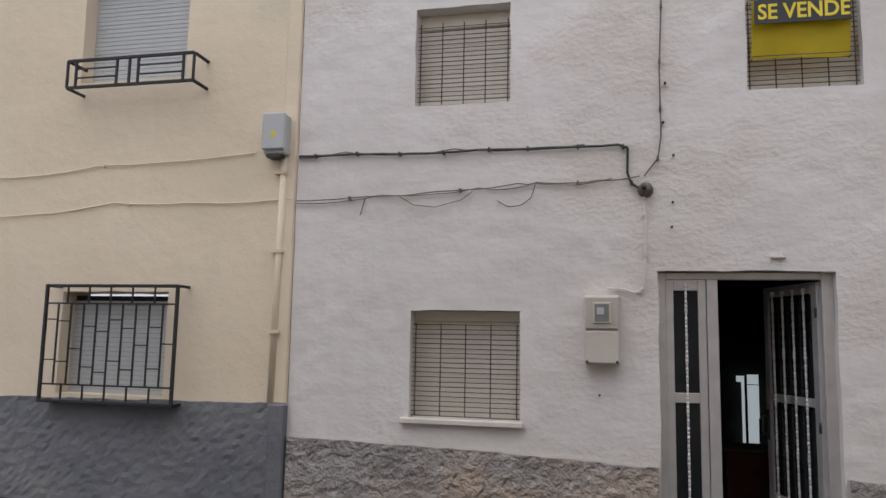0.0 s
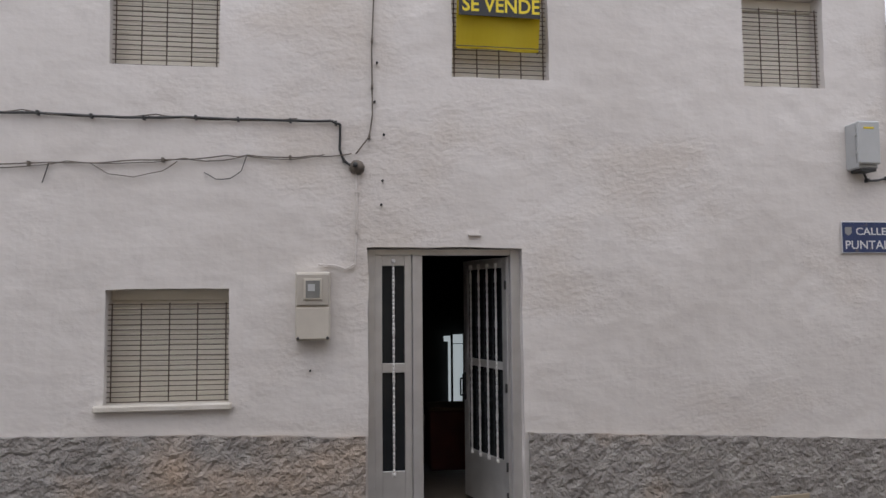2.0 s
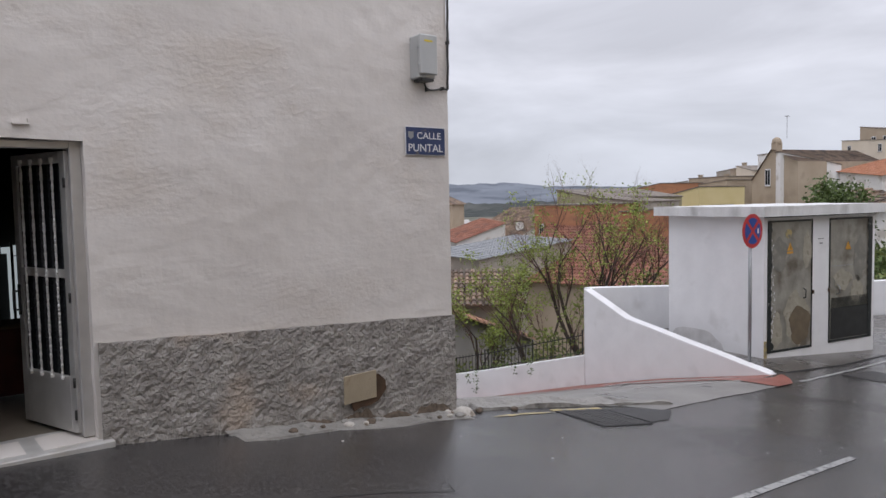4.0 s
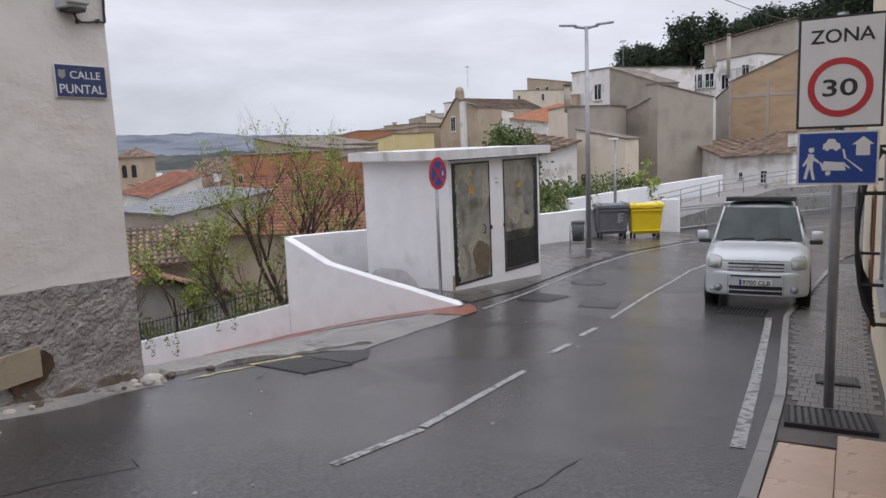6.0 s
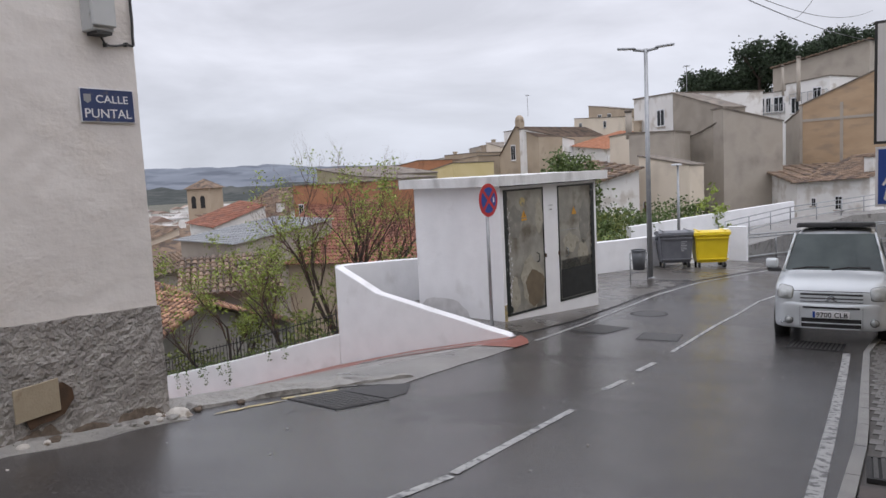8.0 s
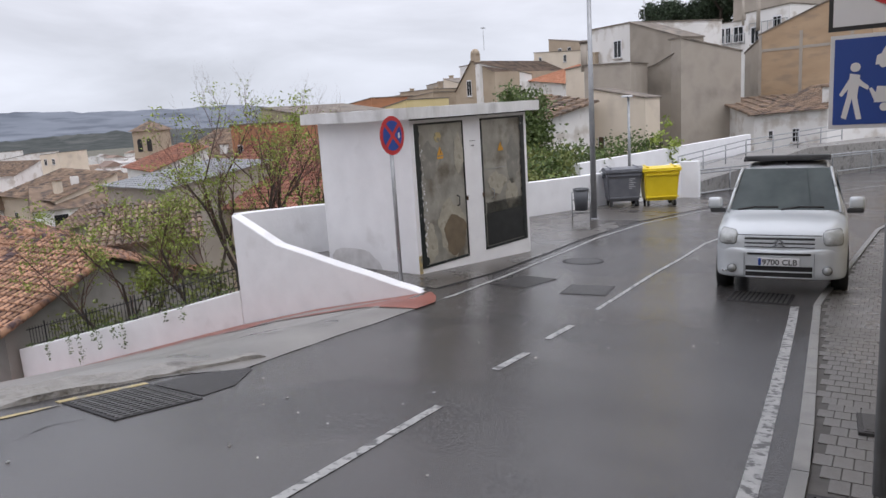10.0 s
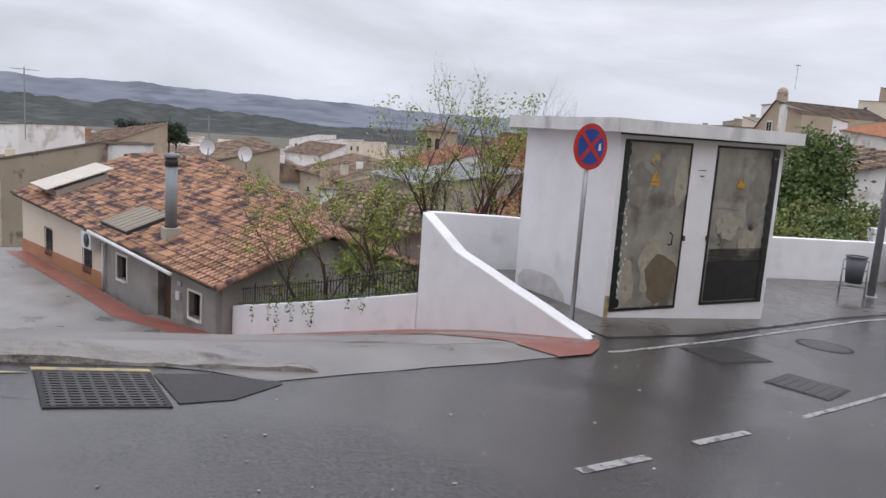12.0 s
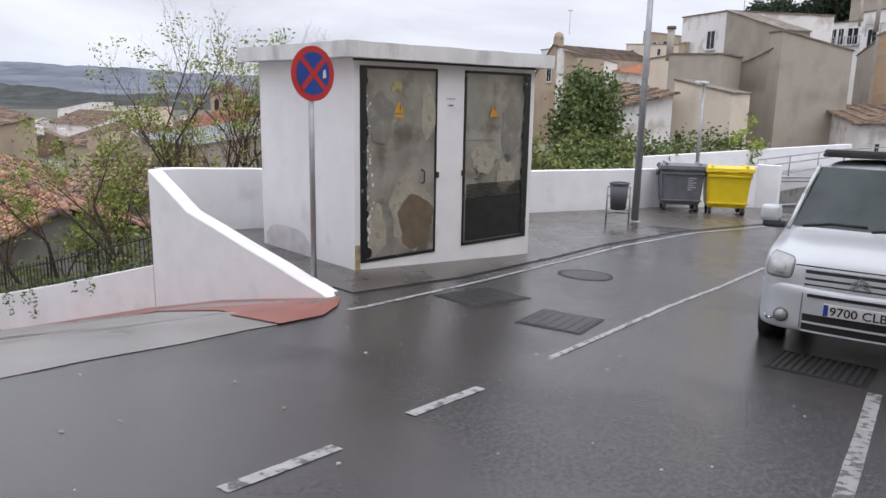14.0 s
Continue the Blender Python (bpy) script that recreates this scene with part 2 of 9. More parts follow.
def sheet(xs, ys, fz, dz=0.0):
    """A sheet over the grid xs, ys at the heights fz."""
    bm = bmesh.new()
    g = [[bm.verts.new((x, y, fz(x, y) + dz)) for y in ys] for x in xs]
    for i in range(len(xs) - 1):
        for j in range(len(ys) - 1):
            bm.faces.new((g[i][j], g[i + 1][j], g[i + 1][j + 1], g[i][j + 1]))
    return bm


def strip(left, right, fz, dz, across=2, thick=0.0):
    """A sheet between two lines of points, laid on the heights fz."""
    bm = bmesh.new()
    rows = []
    for (ax, ay), (bx, by) in zip(left, right):
        rows.append([bm.verts.new((ax + (bx - ax) * k / across, ay + (by - ay) * k / across,
                                   fz(ax + (bx - ax) * k / across, ay + (by - ay) * k / across) + dz)) for k in range(across + 1)])
    for r, s in zip(rows, rows[1:]):
        for k in range(across):
            bm.faces.new((r[k], r[k + 1], s[k + 1], s[k]))
    if thick:
        g = bmesh.ops.extrude_face_region(bm, geom=list(bm.faces))
        bmesh.ops.translate(bm, vec=(0, 0, -thick), verts=[v for v in g["geom"] if isinstance(v, bmesh.types.BMVert)])
        bmesh.ops.recalc_face_normals(bm, faces=bm.faces)
    return bm


def along(pts, step=0.4):
    out = []
    for (ax, ay), (bx, by) in zip(pts, pts[1:]):
        n = max(1, int(math.hypot(bx - ax, by - ay) / step))
        out += [(ax + (bx - ax) * i / n, ay + (by - ay) * i / n) for i in range(n)]
    return out + [pts[-1]]


def arange(a, b, step):
    n = max(1, int(round((b - a) / step)))
    return [a + (b - a) * i / n for i in range(n + 1)]


def facade(name, x0, x1, z0, z1, y, thick, holes, mat, amp=0.006, step=0.08, nscale=6.0, label="", top=None):
    """A rendered wall in the plane y, facing -y, with true openings and uneven plaster."""
    cuts_x = sorted({x0, x1} | {h[0] for h in holes} | {h[1] for h in holes})
    cuts_z = sorted({z0, z1} | {h[2] for h in holes} | {h[3] for h in holes})
    xs, zs = [], []
    for a, b in zip(cuts_x, cuts_x[1:]):
        xs += arange(a, b, step)[:-1]
    for a, b in zip(cuts_z, cuts_z[1:]):
        zs += arange(a, b, step)[:-1]
    xs.append(x1), zs.append(z1)

    def hole(x, z):
        return any(h[0] < x < h[1] and h[2] < z < h[3] for h in holes)

    bm = bmesh.new()
    vs = {}

    def v(i, j):
        if (i, j) not in vs:
            x, z = xs[i], zs[j]
            p = Vector((x, 0, z)) * nscale
            d = noise.noise(p) * amp + noise.noise(p * 0.25) * amp * 1.5
            e1 = e2 = 0
            if 0 < i < len(xs) - 1:
                e1 = noise.noise(Vector((x * 5, 3, z * 5))) * 0.008
                e2 = noise.noise(Vector((x * 5, 9, z * 5))) * 0.008
            vs[i, j] = bm.verts.new((x + e1, y - abs(amp) + d, z + e2))
        return vs[i, j]

    for i in range(len(xs) - 1):
        for j in range(len(zs) - 1):
            if not hole((xs[i] + xs[i + 1]) / 2, (zs[j] + zs[j + 1]) / 2):
                bm.faces.new((v(i, j), v(i + 1, j), v(i + 1, j + 1), v(i, j + 1)))
    edges = [e for e in bm.edges if e.is_boundary]
    g = bmesh.ops.extrude_edge_only(bm, edges=edges)
    for q in g["geom"]:
        if isinstance(q, bmesh.types.BMVert):
            q.co.y = y + thick
    ob = structure(name, bm, mat, label)
    for p in ob.data.polygons:
        p.use_smooth = False
    return ob


# ---- ground ----
def terrain(x, y):
    z = ground_z(x)
    if y > 6.2:
        f = (y - 6.2)
        if x > 12.0:
            f = max(0.0, (y - 11.3 - 0.0)) if x < 21 else max(0.0, y - (9.9 - (x - 21) * 0.36))
        z -= min(2.2 * f, 0.27 * f + 2.6 * (f > 0.3)) if x > 12.8 else 0.27 * f
        z = max(z, -9.0 - 0.02 * max(0, y - 40))
    if x > 60:
        z = min(z, -9)
        z += min(40.0, 0.10 * max(0.0, x - 40) * max(0.0, 1 - (y + 10) / 60)) if y < 50 else 0
    return z


def far_z(x, y):
    """The ground sheet's height: under the street, down to the valley, up the hill to the south-east."""
    d = math.hypot(x - 5, y)
    z = terrain(x, y) - (0.45 if d < 40 else 0.1)
    if d > 45:
        k = min(1.0, (d - 45) / 60)
        z = z * (1 - k) + k * float(np.interp(d, (60, 200, 500, 1500, 4000), (-12, -17, -21, -27, -35)))
    az = math.degrees(math.atan2(y, x - 5)) if x > 5 else 90
    up = float(np.interp(az, (-90, 14, 27), (1, 1, 0)))
    if d > 30 and up > 0:
        h = float(np.interp(d, (30, 50, 100, 150, 220, 600), (-4.2, -4.2, 1, 9, 16, 20)))
        z = z * (1 - up) + up * (h * float(np.interp(az, (-20, 5, 27), (1.3, 1.0, 0.8))))
    if 3.5 < x < 13.9 and y > 5.5:
        z = min(z, ground_z(min(x, 12.0)) - lane_drop(y) - 0.6)
    return z


def fine_coarse(a, b, fine0, fine1, step):
    out, v = [], fine0
    while v > a:
        out.append(v)
        v -= step * (1 + 0.25 * len(out))
    out = [a] + out[::-1]
    out = out[:-1] + arange(fine0, fine1, step)
    v, k = fine1, 0
    while v < b:
        k += 1
        v += step * (1 + 0.25 * k)
        out.append(min(v, b))
    return out


bm = sheet(fine_coarse(-500, 3500, -12, 45, 1.0), fine_coarse(-600, 4200, -2, 45, 1.0), far_z, -0.12)
structure("ground", bm, M_GROUND, "earth slope and valley floor around the village")

# the street: one wet asphalt sheet
road_n = [(-14, 5.84), (4.4, 5.84), (5.2, 6.0), (7.0, 6.2), (11.0, 6.3), (12.0, 6.42), (12.8, 7.4), (13.0, 11.3), (21.33, 9.5), (25.8, 8.35), (32, 6.1), (49.5, 0.2), (60, -6)]
road_s = [(-14, 0.75), (4.4, 0.72), (5.2, 0.74), (7.0, 0.80), (11.0, 1.05), (12.0, 1.12), (12.8, 1.17), (13.0, 1.18), (21.33, 0.6), (25.8, -0.4), (32, -3.2), (49.5, -12), (60, -20)]


def dense(a, b, step=0.5):
    la, lb = [], []
    for i in range(len(a) - 1):
        n = max(1, int(max(math.dist(a[i], a[i + 1]), math.dist(b[i], b[i + 1])) / step))
        for k in range(n):
            f = k / n
            la.append((a[i][0] + (a[i + 1][0] - a[i][0]) * f, a[i][1] + (a[i + 1][1] - a[i][1]) * f))
            lb.append((b[i][0] + (b[i + 1][0] - b[i][0]) * f, b[i][1] + (b[i + 1][1] - b[i][1]) * f))
    return la + [a[-1]], lb + [b[-1]]


def street(x, y):
    return ground_z(x)


la, lb = dense(road_s, road_n)
structure("road", strip(la, lb, street, 0.0, 10), M_ASPHALT, "wet dark asphalt street sloping down past the houses", smooth=True)

# the lane that falls away to the north
lane_w = [(4.6, 6.05), (4.45, 9), (4.2, 12), (3.6, 16), (2.8, 22), (2.0, 34)]
lane_e = [(12.0, 6.42), (12.38, 9), (12.8, 11.6), (12.0, 18.4), (10.6, 21.4), (9.4, 34)]


def lane(x, y):
    return ground_z(min(x, 12.0)) * float(np.interp(y, (12, 19), (1, 0.4))) - float(np.interp(y, (12, 19), (0, 0.83))) - lane_drop(max(y, 6.3))


la, lb = dense(lane_w, lane_e)
structure("lane", strip(la, lb, lane, 0.006, 10), M_CONC, "wet pale concrete lane falling away between the walls", smooth=True)
# pale concrete where the lane meets the asphalt
apron_s = [(5.3, 5.95), (6.2, 5.72), (6.77, 5.5), (7.11, 5.24), (7.97, 5.42), (8.79, 5.55), (9.6, 5.6), (10.3, 5.70), (10.62, 5.72)]
apron_n = [(5.3, 6.3), (6.2, 6.4), (6.77, 6.45), (7.3, 6.5), (8.1, 6.5), (8.79, 6.5), (9.6, 6.5), (10.3, 6.5), (10.62, 6.5)]
la, lb = dense(apron_s, apron_n, 0.3)
structure("lane_apron", strip(la, lb, lambda x, y: (street(x, y) if y < 6.3 else lane(x, y)), 0.006, 4), M_CONC, "thin pale concrete apron at the mouth of the lane", smooth=True)
red_e = [(11.93, 6.28), (11.97, 6.33), (12.0, 6.38), (12.04, 6.56), (12.1, 7.0), (12.36, 9), (12.76, 11.6), (11.98, 18.2), (10.55, 21.4), (9.35, 33)]
red_w = [(11.66, 6.04), (11.2, 5.77), (10.62, 5.70), (10.48, 6.2), (10.9, 7.0), (11.45, 9), (12.1, 11.6), (11.3, 17.8), (9.85, 21.2), (8.7, 33)]
la, lb = dense(red_w, red_e, 0.4)
structure("red_strip", strip(la, lb, lambda x, y: (street(x, y) if y < 6.3 else lane(x, y)), 0.018, 8), M_RED, "worn red painted strip along the foot of the walls", smooth=True)


# the pavement round the hut and the containers
la, lb = dense([(12.25, 6.42), (13.98, 6.22), (16, 6.28), (18.55, 6.3), (21.5, 6.02), (24.7, 5.3), (27.5, 4.6)], [(12.98, 11.2), (14.5, 11.05), (17.5, 10.55), (19.5, 10.05), (21.33, 9.55), (25.82, 8.4), (29.3, 6.65)])
structure("pavement_hut", strip(la, lb, street, 0.010, 8), M_WETPAVE, "wet brownish concrete pavement round the hut and the containers", smooth=True)
la, lb = dense([(12.25, 6.36), (13.98, 6.16), (16, 6.22), (18.55, 6.24), (21.5, 5.96), (24.7, 5.24), (27.5, 4.54)], [(12.25, 6.415), (13.98, 6.215), (16, 6.275), (18.55, 6.295), (21.5, 6.015), (24.7, 5.295), (27.5, 4.595)])
structure("gutter_joint", strip(la, lb, street, 0.004, 1), M_CRACK, "dark joint along the edge of the pavement")


def stripe(name, a, b, w0, w1, mat=None, dz=0.005, label="worn white road marking", seed=0):
    """A painted line, w0 to w1 wide, with ragged ends."""
    d = Vector((b[0] - a[0], b[1] - a[1]))
    n = Vector((-d.y, d.x)).normalized()
    k = max(2, int(d.length / 0.25))
    L, R = [], []
    for i in range(k + 1):
        f = i / k
        w = (w0 + (w1 - w0) * f) / 2 * (1 + 0.10 * noise.noise(Vector((i * 0.9, seed, 1))))
        p = Vector(a) + d * f
        L.append(tuple(p + n * w)), R.append(tuple(p - n * w))
    return tagged(mesh_ob(name, strip(L, R, street, dz, 1), mat or M_LINE), label, "road marking", "", "structure")


for i, (a, b, w) in enumerate([((3.6, 2.97), (4.54, 2.91), 0.085), ((4.6, 2.93), (7.08, 3.185), 0.085), ((8.34, 3.37), (9.08, 3.40), 0.10), ((9.77, 3.48), (10.59, 3.52), 0.10)]):
    stripe("dash_line", a, b, w * 0.82, w * 0.82, seed=i)
cl = [(11.74, 3.63), (14.76, 3.69), (18.38, 3.62), (23, 2.9), (28, 1.3)]
for i in range(4):
    stripe("centre_line", cl[i], cl[i + 1], 0.062, 0.062, seed=i + 7)
el = [(11.63, 5.87), (13.98, 5.9), (16, 6.0), (18.55, 6.03), (21.5, 5.75), (24.7, 4.99), (30, 3.2), (36, 0.6)]
for i in range(7):
    stripe("edge_line", el[i], el[i + 1], 0.066, 0.066, seed=i + 20)
stripe("parking_line", (5.36, 0.91), (7.38, 1.035), 0.10, 0.10, seed=31)
stripe("parking_line", (7.38, 1.035), (12.9, 1.385), 0.10, 0.10, seed=32)


# ---- kerb and pavement on the south side ----


def pave(x):
    return float(np.interp(x, (8, 12), (0.13, 0.03)))


def kerb_y(x):
    return float(np.interp(x, (-14, 4.4, 7, 11, 13.2, 21.3, 25.8, 32, 49), (0.735, 0.74, 0.805, 1.06, 1.19, 0.6, -0.4, -3.2, -12)))


kx = arange(-14, 22, 0.9)
bm = bmesh.new()
for a, b in zip(kx, kx[1:]):
    fs = box(bm, 0, 1, 0, 1, 0, 1)
    vs = list({v for f in fs for v in f.verts})
    for v in vs:
        x = a + 0.006 if v.co.x < 0.5 else b - 0.006
        yy = kerb_y(x) + (0.0 if v.co.y > 0.5 else -0.085)
        v.co = Vector((x, yy, ground_z(x) + (pave(x) + 0.004 if v.co.z > 0.5 else -0.1)))
structure("kerb", bm, M_KERB, "grey concrete kerb stones along the pavement")
xs = arange(-14, 24, 0.5)
structure("pavement", strip([(x, -0.3) for x in xs], [(x, kerb_y(x) - 0.086) for x in xs], lambda x, y: ground_z(x) + pave(x), -0.020, 1), M_PAVEBED, "pavement bed beside the cream house")


# ---- the white house ----
HY = 5.8
W_HOLES = [(-1.73, -0.88, 0.97, 1.80), (-1.74, -0.97, 3.43, 4.24), (0.77, 1.54, 3.42, 4.22), (3.19, 3.915, 3.43, 4.22), (0.12, 1.30, 0.02, 2.10)]
facade("wall_white_house", -2.72, 4.5, -1.2, 6.4, HY, 0.34, W_HOLES, M_WHITE, 0.005, 0.05, 7.0, "rough lime-washed render wall of a village house")
bm = bmesh.new()
box(bm, 4.16, 4.499, HY + 0.341, 15, -5.5, 6.4)
structure("wall_white_house_side", bm, M_WHITE, "lime-washed side wall of the village house")
structure("roof_white_house", boxes([(-2.9, 4.7, HY - 0.25, 15.2, 6.4, 6.6)]), M_OLDCONC, "flat roof of the village house")
structure("wall_back", boxes([(-2.7, 4.1, 14.6, 15, -5, 6.4), (-2.7, 4.15, HY + 0.35, 14.5, 2.5, 2.6), (-2.7, 4.15, HY + 0.35, 14.5, -0.2, 0.015)]), M_OLDCONC, "floors and rear wall of the village house")

# cream house
C_HOLES = [(-4.85, -3.83, 1.06, 1.93), (-4.85, -3.80, 3.80, 5.0)]
facade("wall_cream_house", -12, -2.725, -0.5, 6.9, HY - 0.01, 0.34, C_HOLES, M_CREAM, 0.005, 0.12, 3.0, "smooth cream-painted wall of the neighbouring house")
structure("roof_cream_house", boxes([(-12.2, -2.73, HY - 0.25, 15.2, 6.9, 7.1)]), M_OLDCONC, "flat roof of the cream house")


def dado(name, pts, y, amp, mat, label, proud=0.025, nscale=16.0, step=0.04):
    """A render skirt whose top follows pts (x, z), down to the ground."""
    bm = bmesh.new()
    px, pz = [p[0] for p in pts], [p[1] for p in pts]
    cols = []
    for x in arange(px[0], px[-1], step):
        top = float(np.interp(x, px, pz)) + 0.012 * noise.noise(Vector((x * 3, 0, 0))) + 0.008 * noise.noise(Vector((x * 11, 0, 0)))
        bot = ground_z(x) - 0.12
        zs = arange(bot, top, (top - bot) / max(4, int((top - bot) / step)))
        col = []
        n = 26
        for k in range(n + 1):
            z = bot + (top - bot) * k / n
            d = amp * (noise.noise(Vector((x * nscale, 1, z * nscale))) + 0.6 * noise.noise(Vector((x * nscale * 2.3, 5, z * nscale * 2.3))))
            col.append(bm.verts.new((x, y - proud + d, z)))
        col.append(bm.verts.new((x, y + 0.03, top)))
        cols.append(col)
    for a, b in zip(cols, cols[1:]):
        for k in range(len(a) - 1):
            bm.faces.new((a[k], b[k], b[k + 1], a[k + 1]))
    return structure(name, bm, mat, label)


dado("dado_white_house_a", [(-2.70, 0.80), (-1.0, 0.76), (0.10, 0.71)], HY - 0.02, 0.012, M_GREYDADO, "rough grey render skirt with stains")
dado("dado_white_house_b", [(1.32, 0.70), (2.6, 0.635), (4.505, 0.54)], HY - 0.02, 0.012, M_GREYDADO, "rough grey render skirt, flaking near the corner")
dado("dado_cream_house", [(-12, 1.30), (-5.42, 1.02), (-2.9, 1.05), (-2.725, 1.04)], HY - 0.03, 0.010, M_DARKDADO, "dark grey painted skirt of the cream house")


def wall_run(name, pts, thick, mat, label, base, copes=True, side=1):
    """A low wall through pts (x, y, top z), its foot at base(x, y)."""
    bm = bmesh.new()
    prev = None
    P = []
    for (ax, ay, az), (bx, by, bz) in zip(pts, pts[1:]):
        n = max(1, int(math.hypot(bx - ax, by - ay) / 0.35))
        P += [(ax + (bx - ax) * i / n, ay + (by - ay) * i / n, az + (bz - az) * i / n) for i in range(n)]
    P.append(pts[-1])
    for i, (x, y, z) in enumerate(P):
        a, b = P[max(0, i - 1)], P[min(len(P) - 1, i + 1)]
        d = Vector((b[0] - a[0], b[1] - a[1], 0)).normalized()
        n = Vector((-d.y, d.x, 0)) * side
        w = 0.006 * noise.noise(Vector((x * 2, y * 2, 0)))
        bz = base(x, y)
        q = Vector((x, y, 0))
        z += 0.012 * noise.noise(Vector((x * 3, y * 3, 4)))
        ring = [q + Vector((0, 0, bz - 0.3)), q + Vector((w, 0, (bz + z) / 2)), q + Vector((0, 0, z - 0.015)), q + n * 0.02 + Vector((0, 0, z)), q + n * (thick - 0.02) + Vector((0, 0, z)),
                q + n * thick + Vector((0, 0, z - 0.015)), q + n * thick + Vector((0, 0, bz - 2.6))]
        ring = [bm.verts.new(v) for v in ring]
        if prev:
            for k in range(len(ring) - 1):
                bm.faces.new((prev[k], prev[k + 1], ring[k + 1], ring[k]))
        else:
            bm.faces.new(ring)
        prev = ring
    bm.faces.new(prev[::-1])
    bmesh.ops.recalc_face_normals(bm, faces=bm.faces)
    return structure(name, bm, mat, label)


lo = lambda x, y: lane(x, y) if x < 12.85 else ground_z(x)
wall_run("ramp_wall", [(11.95, 6.36, -1.43), (12.30, 8.4, -1.14), (12.55, 10.0, -0.90), (12.64, 10.6, -0.66), (12.74, 11.26, -0.41)], 0.22, M_KWHITE, "white-painted wall whose top sweeps up beside the steps", lo, side=-1)
wall_run("back_wall", [(12.96, 11.26, -0.41), (14.5, 11.1, -0.5), (17.5, 10.6, -0.68), (21.33, 9.6, -0.88), (25.82, 8.45, -1.04), (29.4, 6.7, -1.08)], 0.22, M_KWHITE, "white-painted parapet behind the bins and the hut", lambda x, y: ground_z(x), side=1)
wall_run("fence_wall", [(12.72, 11.262, -1.91), (12.40, 14.4, -2.75), (11.98, 18.2, -3.70)], 0.22, M_KWHITE, "low white wall with an iron fence, streaked by ivy", lane, side=-1)


# ---- things: shared helpers ----
def shared(name, me, parent, m, label=""):
    ob = new(name, me)
    ob.parent = parent
    ob.matrix_local = m
    if label:
        ob["label"] = label
    return ob


def mesh_of(bm, mat, name="piece"):
    me = bpy.data.meshes.new(name)
    bm.normal_update()
    bm.to_mesh(me)
    bm.free()
    for m in (mat if isinstance(mat, (list, tuple)) else (mat,)):
        me.materials.append(m)
    return me


def lettering(name, text, height, mat, parent, m, depth=0.002, width=None, bold=0.0):
    """Raised letters; m puts their lower left corner, x along the line, z out of the face."""
    cu = bpy.data.curves.new(name, "FONT")
    cu.body, cu.size, cu.extrude, cu.offset = text, height * 1.38, depth, bold
    cu.resolution_u = 3
    tmp = bpy.data.objects.new("tmp", cu)
    scene.collection.objects.link(tmp)
    bpy.context.view_layer.update()
    me = bpy.data.meshes.new_from_object(tmp.evaluated_get(bpy.context.evaluated_depsgraph_get()))
    bpy.data.objects.remove(tmp)
    me.materials.clear()
    me.materials.append(mat)
    if width:
        xs = [v.co.x for v in me.vertices]
        k = width / (max(xs) - min(xs))
        for v in me.vertices:
            v.co.x = (v.co.x - min(xs)) * k
    ob = new(name, me)
    ob.parent = parent
    ob.matrix_local = m
    return ob


def on_wall(x, y, z):
    """A frame on a wall that faces -y: x to the right, local z out of the wall."""
    return Matrix(((1, 0, 0, x), (0, 0, -1, y), (0, 1, 0, z), (0, 0, 0, 1)))


def disc(bm, r, z0, z1, n=28, mi=0, cx=0, cy=0, r0=0.0):
    a = [bm.verts.new((cx + r * math.cos(t), cy + r * math.sin(t), z1)) for t in [2 * math.pi * i / n for i in range(n)]]
    b = [bm.verts.new((v.co.x, v.co.y, z0)) for v in a]
    fs = [bm.faces.new((b[i], b[(i + 1) % n], a[(i + 1) % n], a[i])) for i in range(n)]
    if r0:
        c = [bm.verts.new((cx + (v.co.x - cx) * r0 / r, cy + (v.co.y - cy) * r0 / r, z1)) for v in a]
        d = [bm.verts.new((v.co.x, v.co.y, z0)) for v in c]
        for i in range(n):
            j = (i + 1) % n
            fs += [bm.faces.new((a[i], a[j], c[j], c[i])), bm.faces.new((d[i], d[j], b[j], b[i])), bm.faces.new((c[i], c[j], d[j], d[i]))]
    else:
        fs += [bm.faces.new(a), bm.faces.new(b[::-1])]
    for f in fs:
        f.material_index = mi


def poly(bm, pts, z0, z1, mi=0):
    a = [bm.verts.new((x, y, z1)) for x, y in pts]
    b = [bm.verts.new((x, y, z0)) for x, y in pts]
    n = len(pts)
    fs = [bm.faces.new(a), bm.faces.new(b[::-1])] + [bm.faces.new((b[i], b[(i + 1) % n], a[(i + 1) % n], a[i])) for i in range(n)]
    for f in fs:
        f.material_index = mi


M_YELLOW = surf("sign_yellow", (0.72, 0.56, 0.02), (0.78, 0.62, 0.03), 4, rough=0.5, bump=0.03, bscale=40)
M_BLACK = surf("black_print", (0.02, 0.02, 0.02), (0.03, 0.03, 0.03), 4, rough=0.5, bump=0)
M_BLUE = surf("sign_blue", (0.008, 0.045, 0.25), (0.012, 0.06, 0.30), 3, rough=0.35, bump=0.02, bscale=40)
M_NAVY = surf("enamel_navy", (0.025, 0.04, 0.11), (0.035, 0.055, 0.14), 6, (0.12, 0.11, 0.12), 12, (0.62, 0.72), 0.35, None, 0.1, 50)
M_SRED = surf("sign_red", (0.42, 0.02, 0.025), (0.50, 0.03, 0.03), 3, rough=0.35, bump=0.02, bscale=40)
M_SWHITE = surf("sign_white", (0.66, 0.66, 0.67), (0.72, 0.72, 0.73), 3, rough=0.4, bump=0.02, bscale=40)
M_KDOOR = surf("dull_sheet_steel", (0.22, 0.21, 0.18), (0.36, 0.345, 0.30), 2.2, (0.15, 0.13, 0.10), 1.5, (0.54, 0.66), 0.4, 0.6, 0.15, 30, 0.15, 5, metal=0.2)
